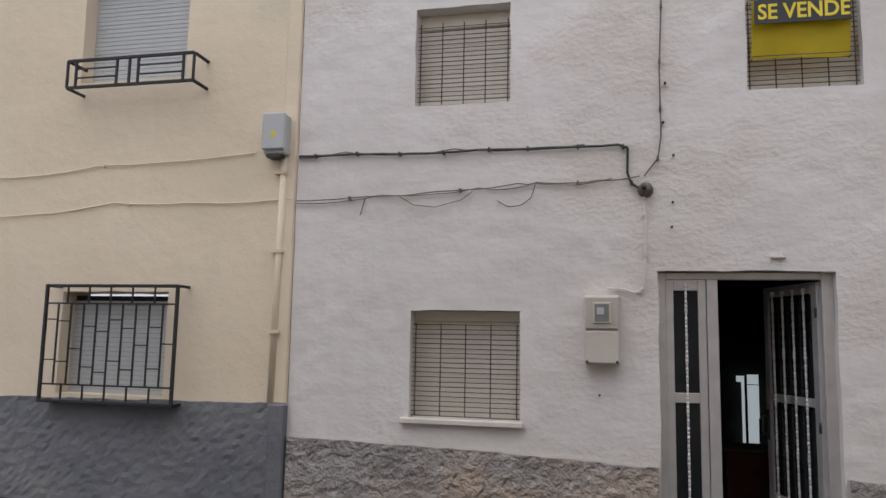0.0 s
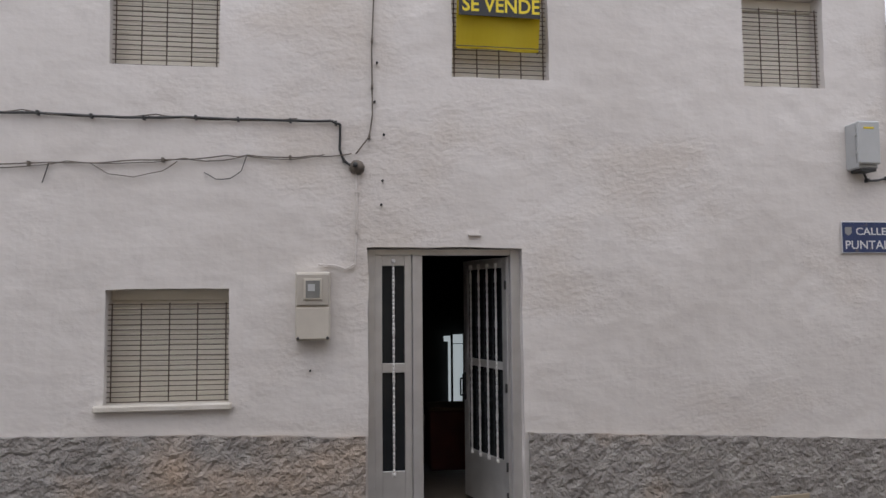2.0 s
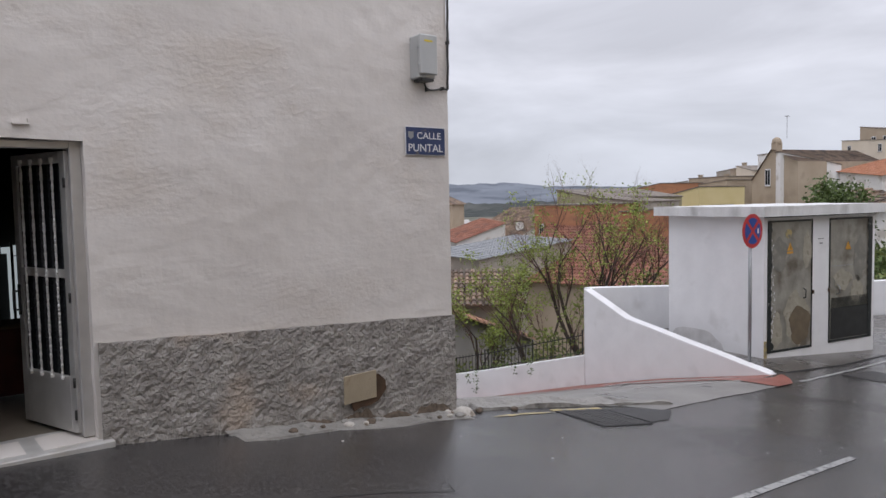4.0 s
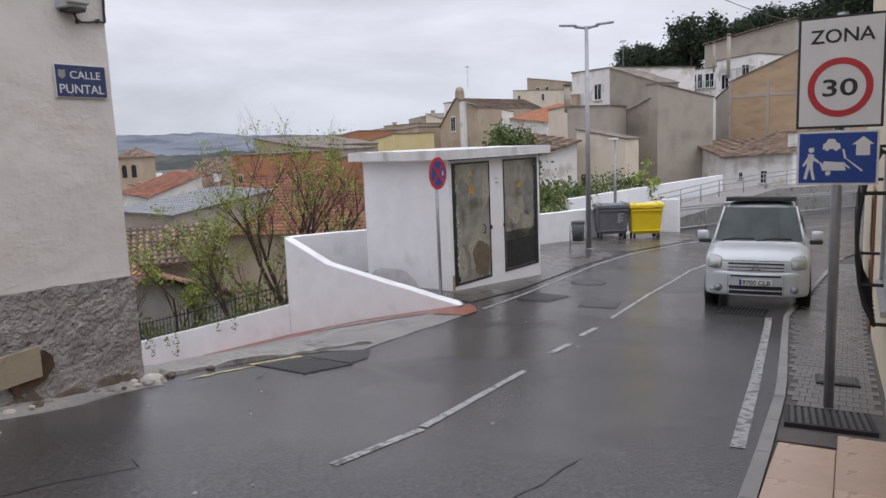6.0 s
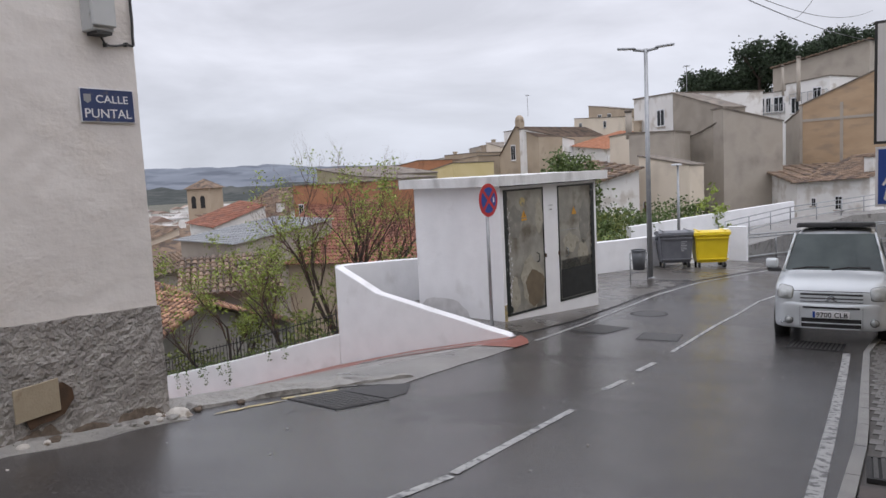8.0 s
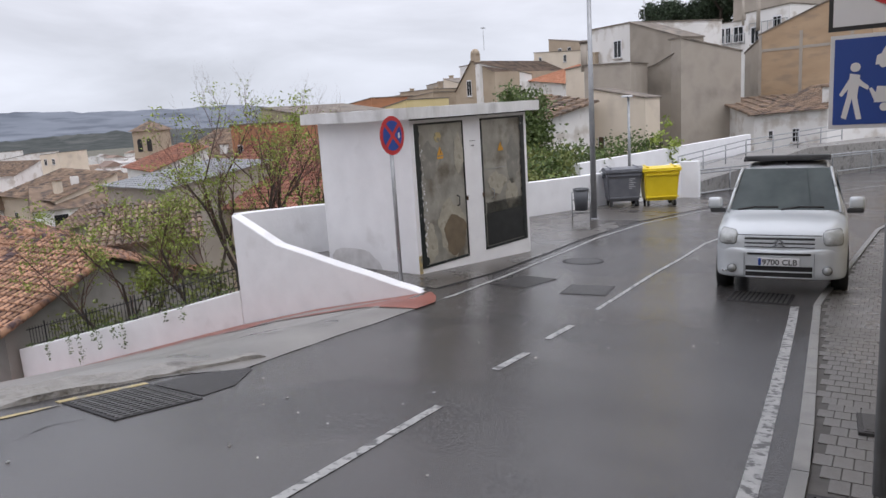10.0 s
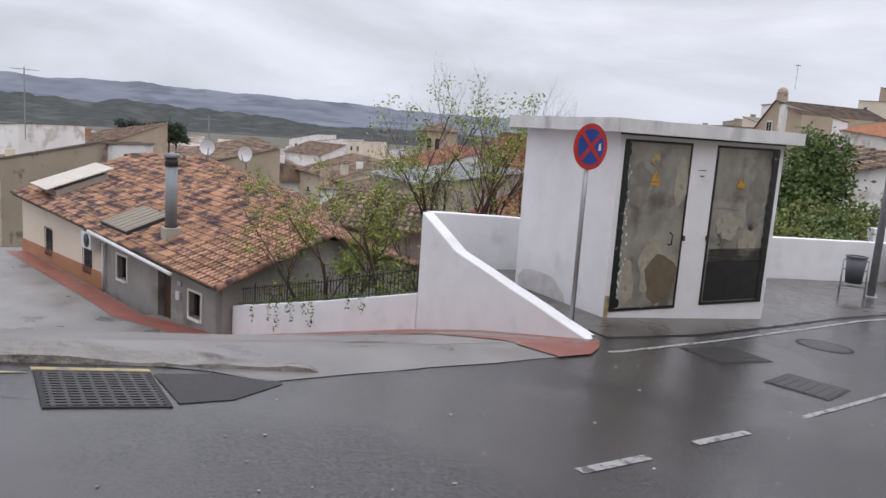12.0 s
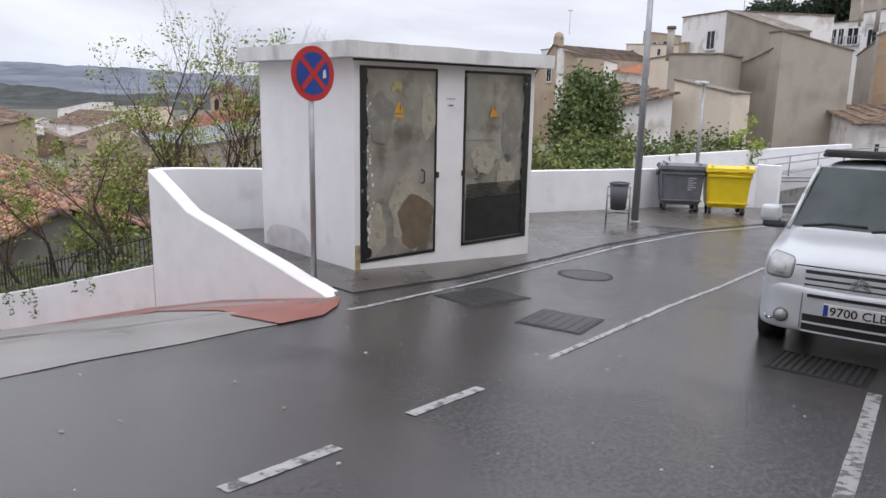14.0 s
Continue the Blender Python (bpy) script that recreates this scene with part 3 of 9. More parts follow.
M_KPALE = surf("worn_tan_metal", (0.30, 0.28, 0.22), (0.42, 0.39, 0.32), 5, (0.22, 0.20, 0.15), 6, (0.55, 0.68), 0.6, None, 0.2, 40)
M_KDIM = surf("dull_dark_metal", (0.17, 0.165, 0.145), (0.24, 0.23, 0.20), 4, (0.30, 0.28, 0.24), 7, (0.55, 0.68), 0.5, None, 0.15, 40)
M_RUST = surf("brown_damp_patch", (0.13, 0.10, 0.065), (0.18, 0.14, 0.09), 5, rough=0.6, bump=0.2, bscale=30)
M_GREENBLACK = surf("black_green_paint", (0.009, 0.011, 0.011), (0.016, 0.022, 0.02), 9, (0.30, 0.30, 0.29), 12, (0.66, 0.72), 0.35, None, 0.3, 30)
M_ORANGE = surf("warning_orange", (0.55, 0.27, 0.03), (0.6, 0.32, 0.05), 9, rough=0.5, bump=0)
M_MARBLE = surf("worn_marble", (0.40, 0.39, 0.375), (0.50, 0.49, 0.475), 5, (0.42, 0.40, 0.37), 4, (0.55, 0.7), 0.35, None, 0.05, 60)
M_SILL = surf("limewashed_sill", (0.58, 0.54, 0.47), (0.66, 0.62, 0.56), 5, rough=0.8, bump=0.2, bscale=50)
M_STAINED = surf("blotched_concrete", (0.30, 0.29, 0.27), (0.42, 0.41, 0.39), 3, (0.18, 0.17, 0.16), 2, (0.5, 0.7), 0.85, None, 0.3, 40)
M_HATCH = surf("rusty_beige_sheet", (0.36, 0.30, 0.215), (0.43, 0.36, 0.26), 6, (0.24, 0.17, 0.11), 7, (0.58, 0.7), 0.7, None, 0.2, 60)
M_BEADS = surf("cast_aluminium_bars", (0.62, 0.61, 0.60), (0.70, 0.69, 0.68), 9, rough=0.5, bump=0.05, bscale=80, metal=0.1)
M_CORAL = surf("dim_red_cloth", (0.05, 0.01, 0.01), (0.07, 0.015, 0.012), 6, rough=0.9, bump=0.1)
M_FLOORIN = surf("hall_tiles", (0.16, 0.14, 0.11), (0.20, 0.17, 0.14), 4, rough=0.4, bump=0.05)
M_WOOD = surf("varnished_wood", (0.18, 0.07, 0.03), (0.26, 0.11, 0.05), 9, rough=0.5, bump=0.1, stretch=(1, 1, 8))
M_DKWOOD = surf("dark_weathered_wood", (0.06, 0.035, 0.02), (0.10, 0.055, 0.03), 9, rough=0.7, bump=0.2, stretch=(1, 1, 8))
M_GLASSD = surf("dark_window_glass", (0.012, 0.014, 0.016), (0.02, 0.022, 0.024), 3, rough=0.08, bump=0, spec=0.22)


# ---- windows of the two houses ----
def window_set(x0, x1, z0, z1, label, sill=False, extra=""):
    """A roller blind behind a screen of thin bars."""
    w = x1 - x0
    yb = HY + 0.17
    blind = thing("roller_blind", pose((x0 + x1) / 2, yb, z0), "lowered cream roller blind in a " + extra + "window opening", "blind", "roller blinds of the houses")
    bm = bmesh.new()
    box(bm, -w / 2, w / 2, -0.004, 0.006, 0, 0.044, 0.003)
    me = mesh_of(bm, M_SHUTTER, "slat")
    n = int((z1 - z0 - 0.07) / 0.046)
    for i in range(n):
        shared("slat", me, blind, pose(0, 0, i * 0.046))
    part("blind_box", boxes([(-w / 2, w / 2, -0.03, 0.05, n * 0.046, z1 - z0)], 0.004), M_SHUTTER, blind)
    part("backing", boxes([(-w / 2, w / 2, 0.012, 0.02, 0, n * 0.046)]), M_SHUTTER, blind)
    if n:
        g = thing("window_screen", pose((x0 + x1) / 2, HY + 0.06, z0), label, "window grille", "wire screens over the windows")
        bm = bmesh.new()
        rod(bm, (-w / 2 + 0.005, 0, 0), (w / 2 - 0.005, 0, 0), 0.0036, 5)
        hb = mesh_of(bm, M_IRONR, "bar")
        bm = bmesh.new()
        rod(bm, (0, 0.005, 0.01), (0, 0.005, z1 - z0 - 0.1), 0.0052, 5)
        vb = mesh_of(bm, M_IRONR, "upright")
        k = int((z1 - z0 - 0.12) / 0.0365)
        for i in range(k + 1):
            shared("bar", hb, g, pose(0, random.uniform(-0.002, 0.002), 0.012 + i * 0.0365, 0, random.uniform(-0.3, 0.3), 0))
        for f in (0.035, 0.27, 0.5, 0.73, 0.965):
            shared("upright", vb, g, pose(-w / 2 + w * f, 0, 0))
    if sill:
        s = thing("window_sill", pose((x0 + x1) / 2, HY, z0), "cream rendered window sill, slightly chipped", "window sill")
        bm = boxes([(-w / 2 - 0.06, w / 2 + 0.03, -0.055, 0.16, -0.045, 0.0)], 0.008)
        part("slab", bm, M_SILL, s)


M_IRONR = surf("rusty_wire", (0.07, 0.05, 0.038), (0.11, 0.08, 0.06), 20, rough=0.7, bump=0.1)
window_set(-1.73, -0.88, 0.985, 1.80, "rusty screen of thin bars over the ground-floor window", True)
window_set(-1.74, -0.97, 3.435, 4.24, "rusty screen of thin bars over the upper window")
window_set(0.77, 1.54, 3.425, 4.22, "rusty screen of thin bars behind the for-sale banner")
window_set(3.19, 3.915, 3.435, 4.22, "rusty screen of thin bars over the corner window")


def cream_blind(x0, x1, z0, z1):
    w = x1 - x0
    b = thing("roller_blind", pose((x0 + x1) / 2, HY + 0.14, z0), "lowered white roller blind behind black ironwork", "blind", "roller blinds of the houses")
    bm = bmesh.new()
    box(bm, -w / 2, w / 2, -0.004, 0.006, 0, 0.038, 0.003)
    me = mesh_of(bm, M_PLBOX, "slat")
    for i in range(int((z1 - z0) / 0.040)):
        shared("slat", me, b, pose(0, 0, i * 0.040))
    part("backing", boxes([(-w / 2, w / 2, 0.012, 0.02, 0, z1 - z0)]), M_DARK, b)


cream_blind(-4.85, -3.83, 1.06, 1.90)
cream_blind(-4.85, -3.80, 3.80, 5.0)


def iron_grille():
    """The boxed window grille of the cream house."""
    X0, X1, Z0, Z1, Y = -4.87, -3.64, 1.01, 1.967, HY - 0.18
    g = thing("window_grille", pose((X0 + X1) / 2, Y, Z0), "black iron window grille with staggered bars, boxed out from the wall", "window grille")
    w, h = X1 - X0, Z1 - Z0
    for a in ((-w / 2, w / 2, -0.012, 0.012, -0.012, 0.014), (-w / 2, w / 2, -0.012, 0.012, h - 0.014, h + 0.012)):
        part("rail", boxes([a], 0.003), M_IRON, g)
    for x in (-w / 2, w / 2):
        part("post", boxes([(x - 0.013, x + 0.013, -0.013, 0.013, -0.013, h + 0.013)], 0.003), M_IRON, g)
        for z in (0.0, h):
            part("bracket", boxes([(x - 0.011, x + 0.011, 0.013, 0.175, z - 0.011, z + 0.011)], 0.002), M_IRON, g)
    part("ledge", boxes([(-w / 2, w / 2, 0.013, 0.15, -0.005, 0.003)]), M_IRON, g)
    zt, zb = h * 0.845, h * 0.145
    for z in (zt, zb):
        part("rail", boxes([(-w / 2, w / 2, -0.008, 0.008, z - 0.007, z + 0.007)]), M_IRON, g)
    n = 9
    xs = [-w / 2 + w * (i + 1) / (n + 1.0) for i in range(n)]
    for i, x in enumerate(xs):
        part("bar", boxes([(x - 0.006, x + 0.006, -0.006, 0.006, zb, zt)]), M_IRON, g)
    cells = [-w / 2] + xs + [w / 2]
    for i in range(n + 1):
        f = (0.30, 0.78, 0.44, 0.22, 0.66, 0.80, 0.20, 0.50, 0.22, 0.52)[i]
        for q in (f, (f + 0.5) % 1.0):
            if 0.1 < q < 0.92:
                z = zb + (zt - zb) * q
                part("tie", boxes([(cells[i], cells[i + 1], -0.005, 0.005, z - 0.005, z + 0.005)]), M_IRON, g)
    for k in range(5):
        x = -w / 2 + w * (k + 1) / 6
        part("stub", boxes([(x - 0.006, x + 0.006, -0.006, 0.006, 0.014, zb)]), M_IRON, g)
        part("stub", boxes([(x - 0.006, x + 0.006, -0.006, 0.006, zt, h - 0.014)]), M_IRON, g)


iron_grille()


def balcony():
    X0, X1, Z0, Z1, Y = -4.80, -3.585, 3.675, 3.915, HY - 0.24
    w, h = X1 - X0, Z1 - Z0
    b = thing("window_railing", pose((X0 + X1) / 2, Y, Z0), "low black iron flower-box railing under the upper window", "balcony railing")
    for z in (0.0, h):
        part("rail", boxes([(-w / 2, w / 2, -0.012, 0.012, z - 0.012, z + 0.012)], 0.002), M_IRON, b)
        for s in (-1, 1):
            part("arm", boxes([(s * w / 2 - 0.011, s * w / 2 + 0.011, 0.012, 0.235, z - 0.011, z + 0.011)], 0.002), M_IRON, b)
    for x in (-w / 2, -w * 0.43, -w * 0.10, -0.0, w * 0.07, w * 0.42, w / 2):
        part("upright", boxes([(x - 0.009, x + 0.009, -0.009, 0.009, 0, h)]), M_IRON, b)
    for a, c in ((-w * 0.43, -w * 0.10), (w * 0.07, w * 0.42)):
        for z in (h * 0.35, h * 0.68):
            part("slat", boxes([(a, c, -0.006, 0.006, z - 0.006, z + 0.006)]), M_IRON, b)


balcony()


# ---- the door ----
def front_door():
    x0, x1, z0, z1 = 0.12, 1.30, 0.03, 2.095
    yf = HY + 0.10
    d = thing("entrance_door", pose((x0 + x1) / 2, yf, z0), "grey aluminium double door with barred glass, one leaf standing open", "door")
    w, h = x1 - x0, z1 - z0
    part("frame", boxes([(-w / 2, -w / 2 + 0.055, -0.03, 0.05, 0, h), (w / 2 - 0.075, w / 2, -0.03, 0.05, 0, h), (-w / 2 + 0.055, w / 2 - 0.075, -0.03, 0.05, h - 0.05, h)], 0.004), M_ALU, d)
    # fixed leaf
    a, b = -w / 2 + 0.055, -w / 2 + 0.335
    leaf = part("fixed_leaf", boxes([(a, a + 0.055, -0.02, 0.02, 0.0, h - 0.05), (b - 0.055, b, -0.02, 0.02, 0, h - 0.05), (a + 0.055, b - 0.055, -0.02, 0.02, 0, 0.40),
                                     (a + 0.055, b - 0.055, -0.02, 0.02, 1.13, 1.20), (a + 0.055, b - 0.055, -0.02, 0.02, h - 0.13, h - 0.05)], 0.003), M_ALU, d)
    part("pane", boxes([(a + 0.055, b - 0.055, -0.002, 0.002, 0.40, 1.13), (a + 0.055, b - 0.055, -0.002, 0.002, 1.20, h - 0.13)]), M_GLASSD, leaf, "dark glass pane")
    part("jamb_post", boxes([(b + 0.004, b + 0.08, -0.035, 0.03, 0, h - 0.05)], 0.004), M_ALU, d)

    def twist(parent, x, y, za, zb):
        bm = bmesh.new()
        n = int((zb - za) / 0.03)
        for i in range(n):
            z = za + i * (zb - za) / n
            r = 0.010 if i % 2 else 0.006
            if i % 12 in (0, 11):
                r = 0.012
            rod(bm, (x, y, z), (x, y, z + (zb - za) / n), r, 6, 0.008)
        rod(bm, (x, y, za), (x, y, za + 0.03), 0.016, 6)
        rod(bm, (x, y, zb - 0.03), (x, y, zb), 0.016, 6)
        part("twisted_bar", bm, M_BEADS, parent)

    twist(leaf, (a + b) / 2, -0.026, 0.36, h - 0.08)
    # open leaf, swung inward on the right jamb
    L = 0.72
    hinge = Vector((w / 2 - 0.08, 0.03, 0))
    ang = 180 - 72
    bm = boxes([(0, 0.07, -0.02, 0.02, 0.02, h - 0.06), (L - 0.07, L, -0.02, 0.02, 0.02, h - 0.06), (0.07, L - 0.07, -0.02, 0.02, 0.02, 0.42), (0.07, L - 0.07, -0.02, 0.02, 1.12, 1.18), (0.07, L - 0.07, -0.02, 0.02, h - 0.14, h - 0.06)], 0.003)
    ol = part("open_leaf", bm, M_ALU, d)
    ol.matrix_local = pose(hinge.x, hinge.y, 0, 0, 0, ang)
    part("pane", boxes([(0.07, L - 0.07, -0.002, 0.002, 0.42, 1.12), (0.07, L - 0.07, -0.002, 0.002, 1.18, h - 0.14)]), M_GLASSD, ol, "dark glass pane")
    for i in range(4):
        twist(ol, 0.15 + i * 0.14, 0.028, 0.39, h - 0.1)
    for z in (0.12, 0.35, 0.95, 1.75):
        bm = bmesh.new()
        rod(bm, (0.0, 0.03, z), (0.0, 0.03, z + 0.07), 0.009, 6)
        part("hinge", bm, M_BLACK, ol)
    bm = boxes([(L - 0.045, L - 0.02, 0.02, 0.035, 0.82, 1.05)], 0.003)
    tube(bm, [(L - 0.03, 0.03, 0.86), (L - 0.03, 0.07, 0.86), (L - 0.03, 0.07, 1.0), (L - 0.03, 0.03, 1.0)], 0.008)
    part("handle", bm, M_BLACK, ol)
    s = thing("door_step", pose((x0 + x1) / 2, HY, 0.0), "worn white marble doorstep at the entrance", "step")
    part("slab", boxes([(-w / 2 - 0.05, w / 2 + 0.09, -0.10, 0.42, -0.035, 0.018)], 0.008), M_MARBLE, s)
    part("riser", boxes([(-w / 2 - 0.03, w / 2 + 0.07, -0.07, 0.30, -0.30, -0.036)], 0.005), M_OLDCONC, s)


front_door()
structure("hall_floor", boxes([(-1.5, 3.0, HY + 0.43, 11.2, -0.05, 0.016)]), M_FLOORIN, "dim tiled floor of the entrance hall")
# hall walls and ceiling get their dimness from the near-black colour
structure("hall_wall", boxes([(-1.6, -1.5, HY + 0.36, 11.2, 0, 2.5), (3.0, 3.1, HY + 0.36, 11.2, 0, 2.5), (-1.5, 3.0, 11.2, 11.3, 0, 2.5)]), M_DARK, "walls of the entrance hall, coloured near-black for its dimness")
structure("hall_ceiling", boxes([(-1.6, 3.1, HY + 0.36, 11.3, 2.5, 2.6)]), M_DARK, "ceiling of the entrance hall, coloured near-black for its dimness")
ch = thing("inner_cupboard", pose(1.02, 7.6, 0.016), "small dark red cupboard standing in the dim hall", "cupboard")
part("body", boxes([(-0.24, 0.14, -0.2, 0.2, 0.05, 0.62)], 0.02), M_CORAL, ch)
part("top", boxes([(-0.26, 0.16, -0.22, 0.22, 0.621, 0.65)], 0.006), M_DKWOOD, ch)
wl = thing("inner_window", pose(1.66, 11.1, 0.10), "narrow bright window seen at the back of the hall", "window")
# the panes emit light themselves, in place of daylight from behind
M_GLOW = bpy.data.materials.new("glowing_pane")
M_GLOW.use_nodes = True
M_GLOW.node_tree.nodes["Principled BSDF"].inputs["Emission Color"].default_value = (0.75, 0.85, 0.9, 1)
M_GLOW.node_tree.nodes["Principled BSDF"].inputs["Emission Strength"].default_value = 0.42
part("pane", boxes([(-0.066, 0.083, 0, 0.02, 0.0, 1.08)]), M_GLOW, wl, "frosted pane that glows in place of daylight")
part("side_pane", boxes([(-0.135, -0.10, 0, 0.02, 0.02, 1.06), (-0.20, -0.135, 0, 0.02, 0.98, 1.06)]), M_GLOW, wl, "sliver beside the frame that glows in place of daylight")
part("frame", boxes([(-0.10, -0.066, -0.01, 0.01, 0.0, 1.12), (0.07, 0.10, -0.02, -0.001, 0.1, 0.5), (-0.066, 0.083, -0.012, -0.001, 0.05, 0.062), (-0.066, 0.083, -0.012, -0.001, 0.94, 0.95)]), M_BLACK, wl)


# ---- boxes, wires and signs on the facades ----
def meter_box():
    x0, x1, z0, z1 = -0.405, -0.155, 1.42, 1.915
    m = thing("meter_box", pose((x0 + x1) / 2, HY, z0), "beige plastic electricity meter box with a small window", "meter box")
    w, h = x1 - x0, z1 - z0
    part("body", boxes([(-w / 2, w / 2, -0.115, 0.0, 0, h)], 0.012), M_BEIGEBOX, m)
    part("lower_cover", boxes([(-w / 2 + 0.008, w / 2 - 0.008, -0.128, -0.1155, 0.01, h * 0.48)], 0.006), M_BEIGEBOX, m)
    part("upper_cover", boxes([(-w / 2 + 0.008, w / 2 - 0.008, -0.132, -0.1155, h * 0.51, h - 0.015)], 0.006), M_METERUP, m, "greyed upper cover")
    part("window_frame", boxes([(-w / 2 + 0.06, w / 2 - 0.06, -0.142, -0.1325, h * 0.59, h * 0.90)], 0.004), M_BEIGEBOX, m)
    part("window", boxes([(-w / 2 + 0.075, w / 2 - 0.075, -0.146, -0.1425, h * 0.62, h * 0.87)]), M_METERWIN, m, "small grey glass window")
    part("dial", boxes([(-w / 2 + 0.09, w / 2 - 0.11, -0.1485, -0.1465, h * 0.72, h * 0.82)]), M_PLBOX, m)
    for s in (-1, 1):
        bm = bmesh.new()
        rod(bm, (s * (w / 2 - 0.02), -0.128, 0.02), (s * (w / 2 - 0.02), -0.14, 0.02), 0.011, 8)
        part("screw", bm, M_BLACK, m)


meter_box()


def cable_box(x0, x1, z0, z1, dep, label, tri=False):
    m = thing("cable_box", pose((x0 + x1) / 2, HY, z0), label, "junction box")
    w, h = x1 - x0, z1 - z0
    part("housing", boxes([(-w / 2, w / 2, -dep + 0.03, 0.0, 0.0, h)], 0.01), M_PLBOX, m)
    part("cover", boxes([(-w / 2 - 0.006, w / 2 + 0.006, -dep, -dep + 0.029, 0.03, h + 0.006)], 0.012), M_PLBOX, m)
    part("gland_plate", boxes([(-w / 2 + 0.03, w / 2 - 0.03, -dep + 0.02, -0.02, -0.025, -0.001)]), M_BLACK, m, "black cable entry plate")
    for z in (0.12, 0.28):
        part("latch", boxes([(-w / 2 - 0.014, -w / 2 - 0.002, -dep + 0.02, -dep + 0.05, z * h / 0.4, z * h / 0.4 + 0.03)]), M_PLBOX, m)
    if tri:
        bm = bmesh.new()
        poly(bm, [(-0.03, 0), (0.03, 0), (0, 0.052)], 0, 0.002)
        t = part("warning_triangle", bm, M_YELLOW, m, "small yellow warning triangle")
        t.matrix_local = on_wall(0, -dep - 0.001, h * 0.42)
    else:
        part("sticker", boxes([(-0.05, 0.04, -dep - 0.003, -dep - 0.001, h * 0.84, h * 0.88)]), M_YELLOW, m, "faded yellow sticker")
    return m


cable_box(-2.975, -2.785, 3.05, 3.385, 0.16, "grey plastic cable box with a yellow warning triangle", True)
cable_box(4.07, 4.26, 2.74, 3.12, 0.17, "grey plastic cable box near the house corner")
jb = thing("junction_knob", pose(0.04, HY, 2.70), "round brown cable junction fixed to the wall", "junction box")
bm = bmesh.new()
rod(bm, (0, 0.0, 0), (0, -0.06, 0), 0.06, 10, 0.05)
part("cup", bm, M_WIRE, jb)
bm = bmesh.new()
rod(bm, (-0.015, -0.06, 0.01), (-0.015, -0.075, 0.01), 0.02, 8)
part("cap", bm, M_BLACK, jb)


def wall_cable(name, pts, r, mat, label, sag=0.0, clips=0, parent=None, wob=0.006):
    """A cable pinned along the wall through pts (x, z)."""
    y = HY - 0.03
    P = []
    for i, ((ax, az), (bx, bz)) in enumerate(zip(pts, pts[1:])):
        n = max(2, int(math.hypot(bx - ax, bz - az) / 0.07))
        for k in range(n):
            f = k / n
            w = wob * noise.noise(Vector(((ax + f * (bx - ax)) * 4, i * 3.1, az)))
            P.append((ax + (bx - ax) * f, y + 0.004 * math.sin(k * 1.7), az + (bz - az) * f - sag * 4 * f * (1 - f) + w))
    P.append((pts[-1][0], y, pts[-1][1]))
    t = thing(name, pose(0, 0, 0), label, "cable", "cables along the houses")
    bm = bmesh.new()
    tube(bm, P, r, 5)
    part("sheath", bm, mat, t)
    for k in range(clips):
        x, yy, z = P[int((k + 0.5) * len(P) / clips)]
        part("clip", boxes([(x - 0.008, x + 0.008, y - r - 0.008, HY, z - 0.015, z + 0.015)]), mat, t)
    return t


wall_cable("wall_cable", [(-2.70, 3.045), (-2.2, 3.05), (-1.7, 3.035), (-1.2, 3.045), (-0.6, 3.04), (-0.15, 3.045), (-0.085, 3.02), (-0.09, 2.83), (-0.06, 2.75), (0.0, 2.71)], 0.010, M_BLACK, "thick black cable clipped along the wall", 0.004, 9)
wall_cable("wall_cable", [(-2.70, 3.025), (-2.3, 3.07), (-1.9, 3.03), (-1.4, 3.06), (-0.9, 3.03), (-0.4, 3.055)], 0.005, M_WIRE, "thin twisted wire beside the black cable", 0.01, 0)
wall_cable("wall_cable", [(-2.71, 2.68), (-2.1, 2.70), (-1.5, 2.725), (-0.9, 2.77), (-0.75, 2.775), (-0.3, 2.775), (0.0, 2.80)], 0.005, M_WIRE, "old grey wires strung along the wall", 0.012, 3)
wall_cable("wall_cable", [(-2.71, 2.66), (-2.0, 2.71), (-1.2, 2.745), (-0.77, 2.77), (-0.2, 2.79)], 0.004, M_WIRE, "old grey wires strung along the wall", 0.03, 0)
wall_cable("wall_cable", [(-1.85, 2.70), (-1.72, 2.62), (-1.55, 2.60), (-1.35, 2.65), (-1.25, 2.72)], 0.0035, M_WIRE, "loose loop of thin grey wire", 0.0, 0)
wall_cable("wall_cable", [(-2.12, 2.69), (-2.14, 2.62), (-2.16, 2.55)], 0.004, M_BLACK, "cut end of black wire hanging down", 0.0, 0)
wall_cable("wall_cable", [(-0.76, 2.78), (-0.80, 2.66), (-0.88, 2.60), (-0.98, 2.59), (-1.06, 2.64)], 0.0035, M_BLACK, "knotted loop of thin black wire", 0.0, 0)
wall_cable("wall_cable", [(0.165, 4.6), (0.17, 4.1), (0.15, 3.6), (0.155, 3.1), (0.13, 2.93), (0.03, 2.80)], 0.006, M_WIRE, "thin grey wire running down the wall", 0.0, 5)
wall_cable("wall_cable", [(0.03, 2.66), (0.035, 2.3), (0.02, 1.97), (-0.05, 1.935), (-0.13, 1.965), (-0.24, 1.97)], 0.008, M_WHITE, "lime-washed wire running down to the meter", 0.0, 4)
for z in (2.78, 2.83):
    wall_cable("wall_cable", [(-12, z + 0.33), (-9, z + 0.30), (-7, z + 0.25), (-5.5, z + 0.12), (-4.6, z + 0.20), (-3.1, z + 0.26)] if z > 2.8 else [(-12, 2.7), (-9, 2.66), (-7, 2.62), (-5.4, 2.60), (-4.4, 2.70), (-3.7, 2.685), (-2.74, 2.70)], 0.006, M_CREAM,
               "cream-painted wire sagging along the cream house", 0.02, 3)
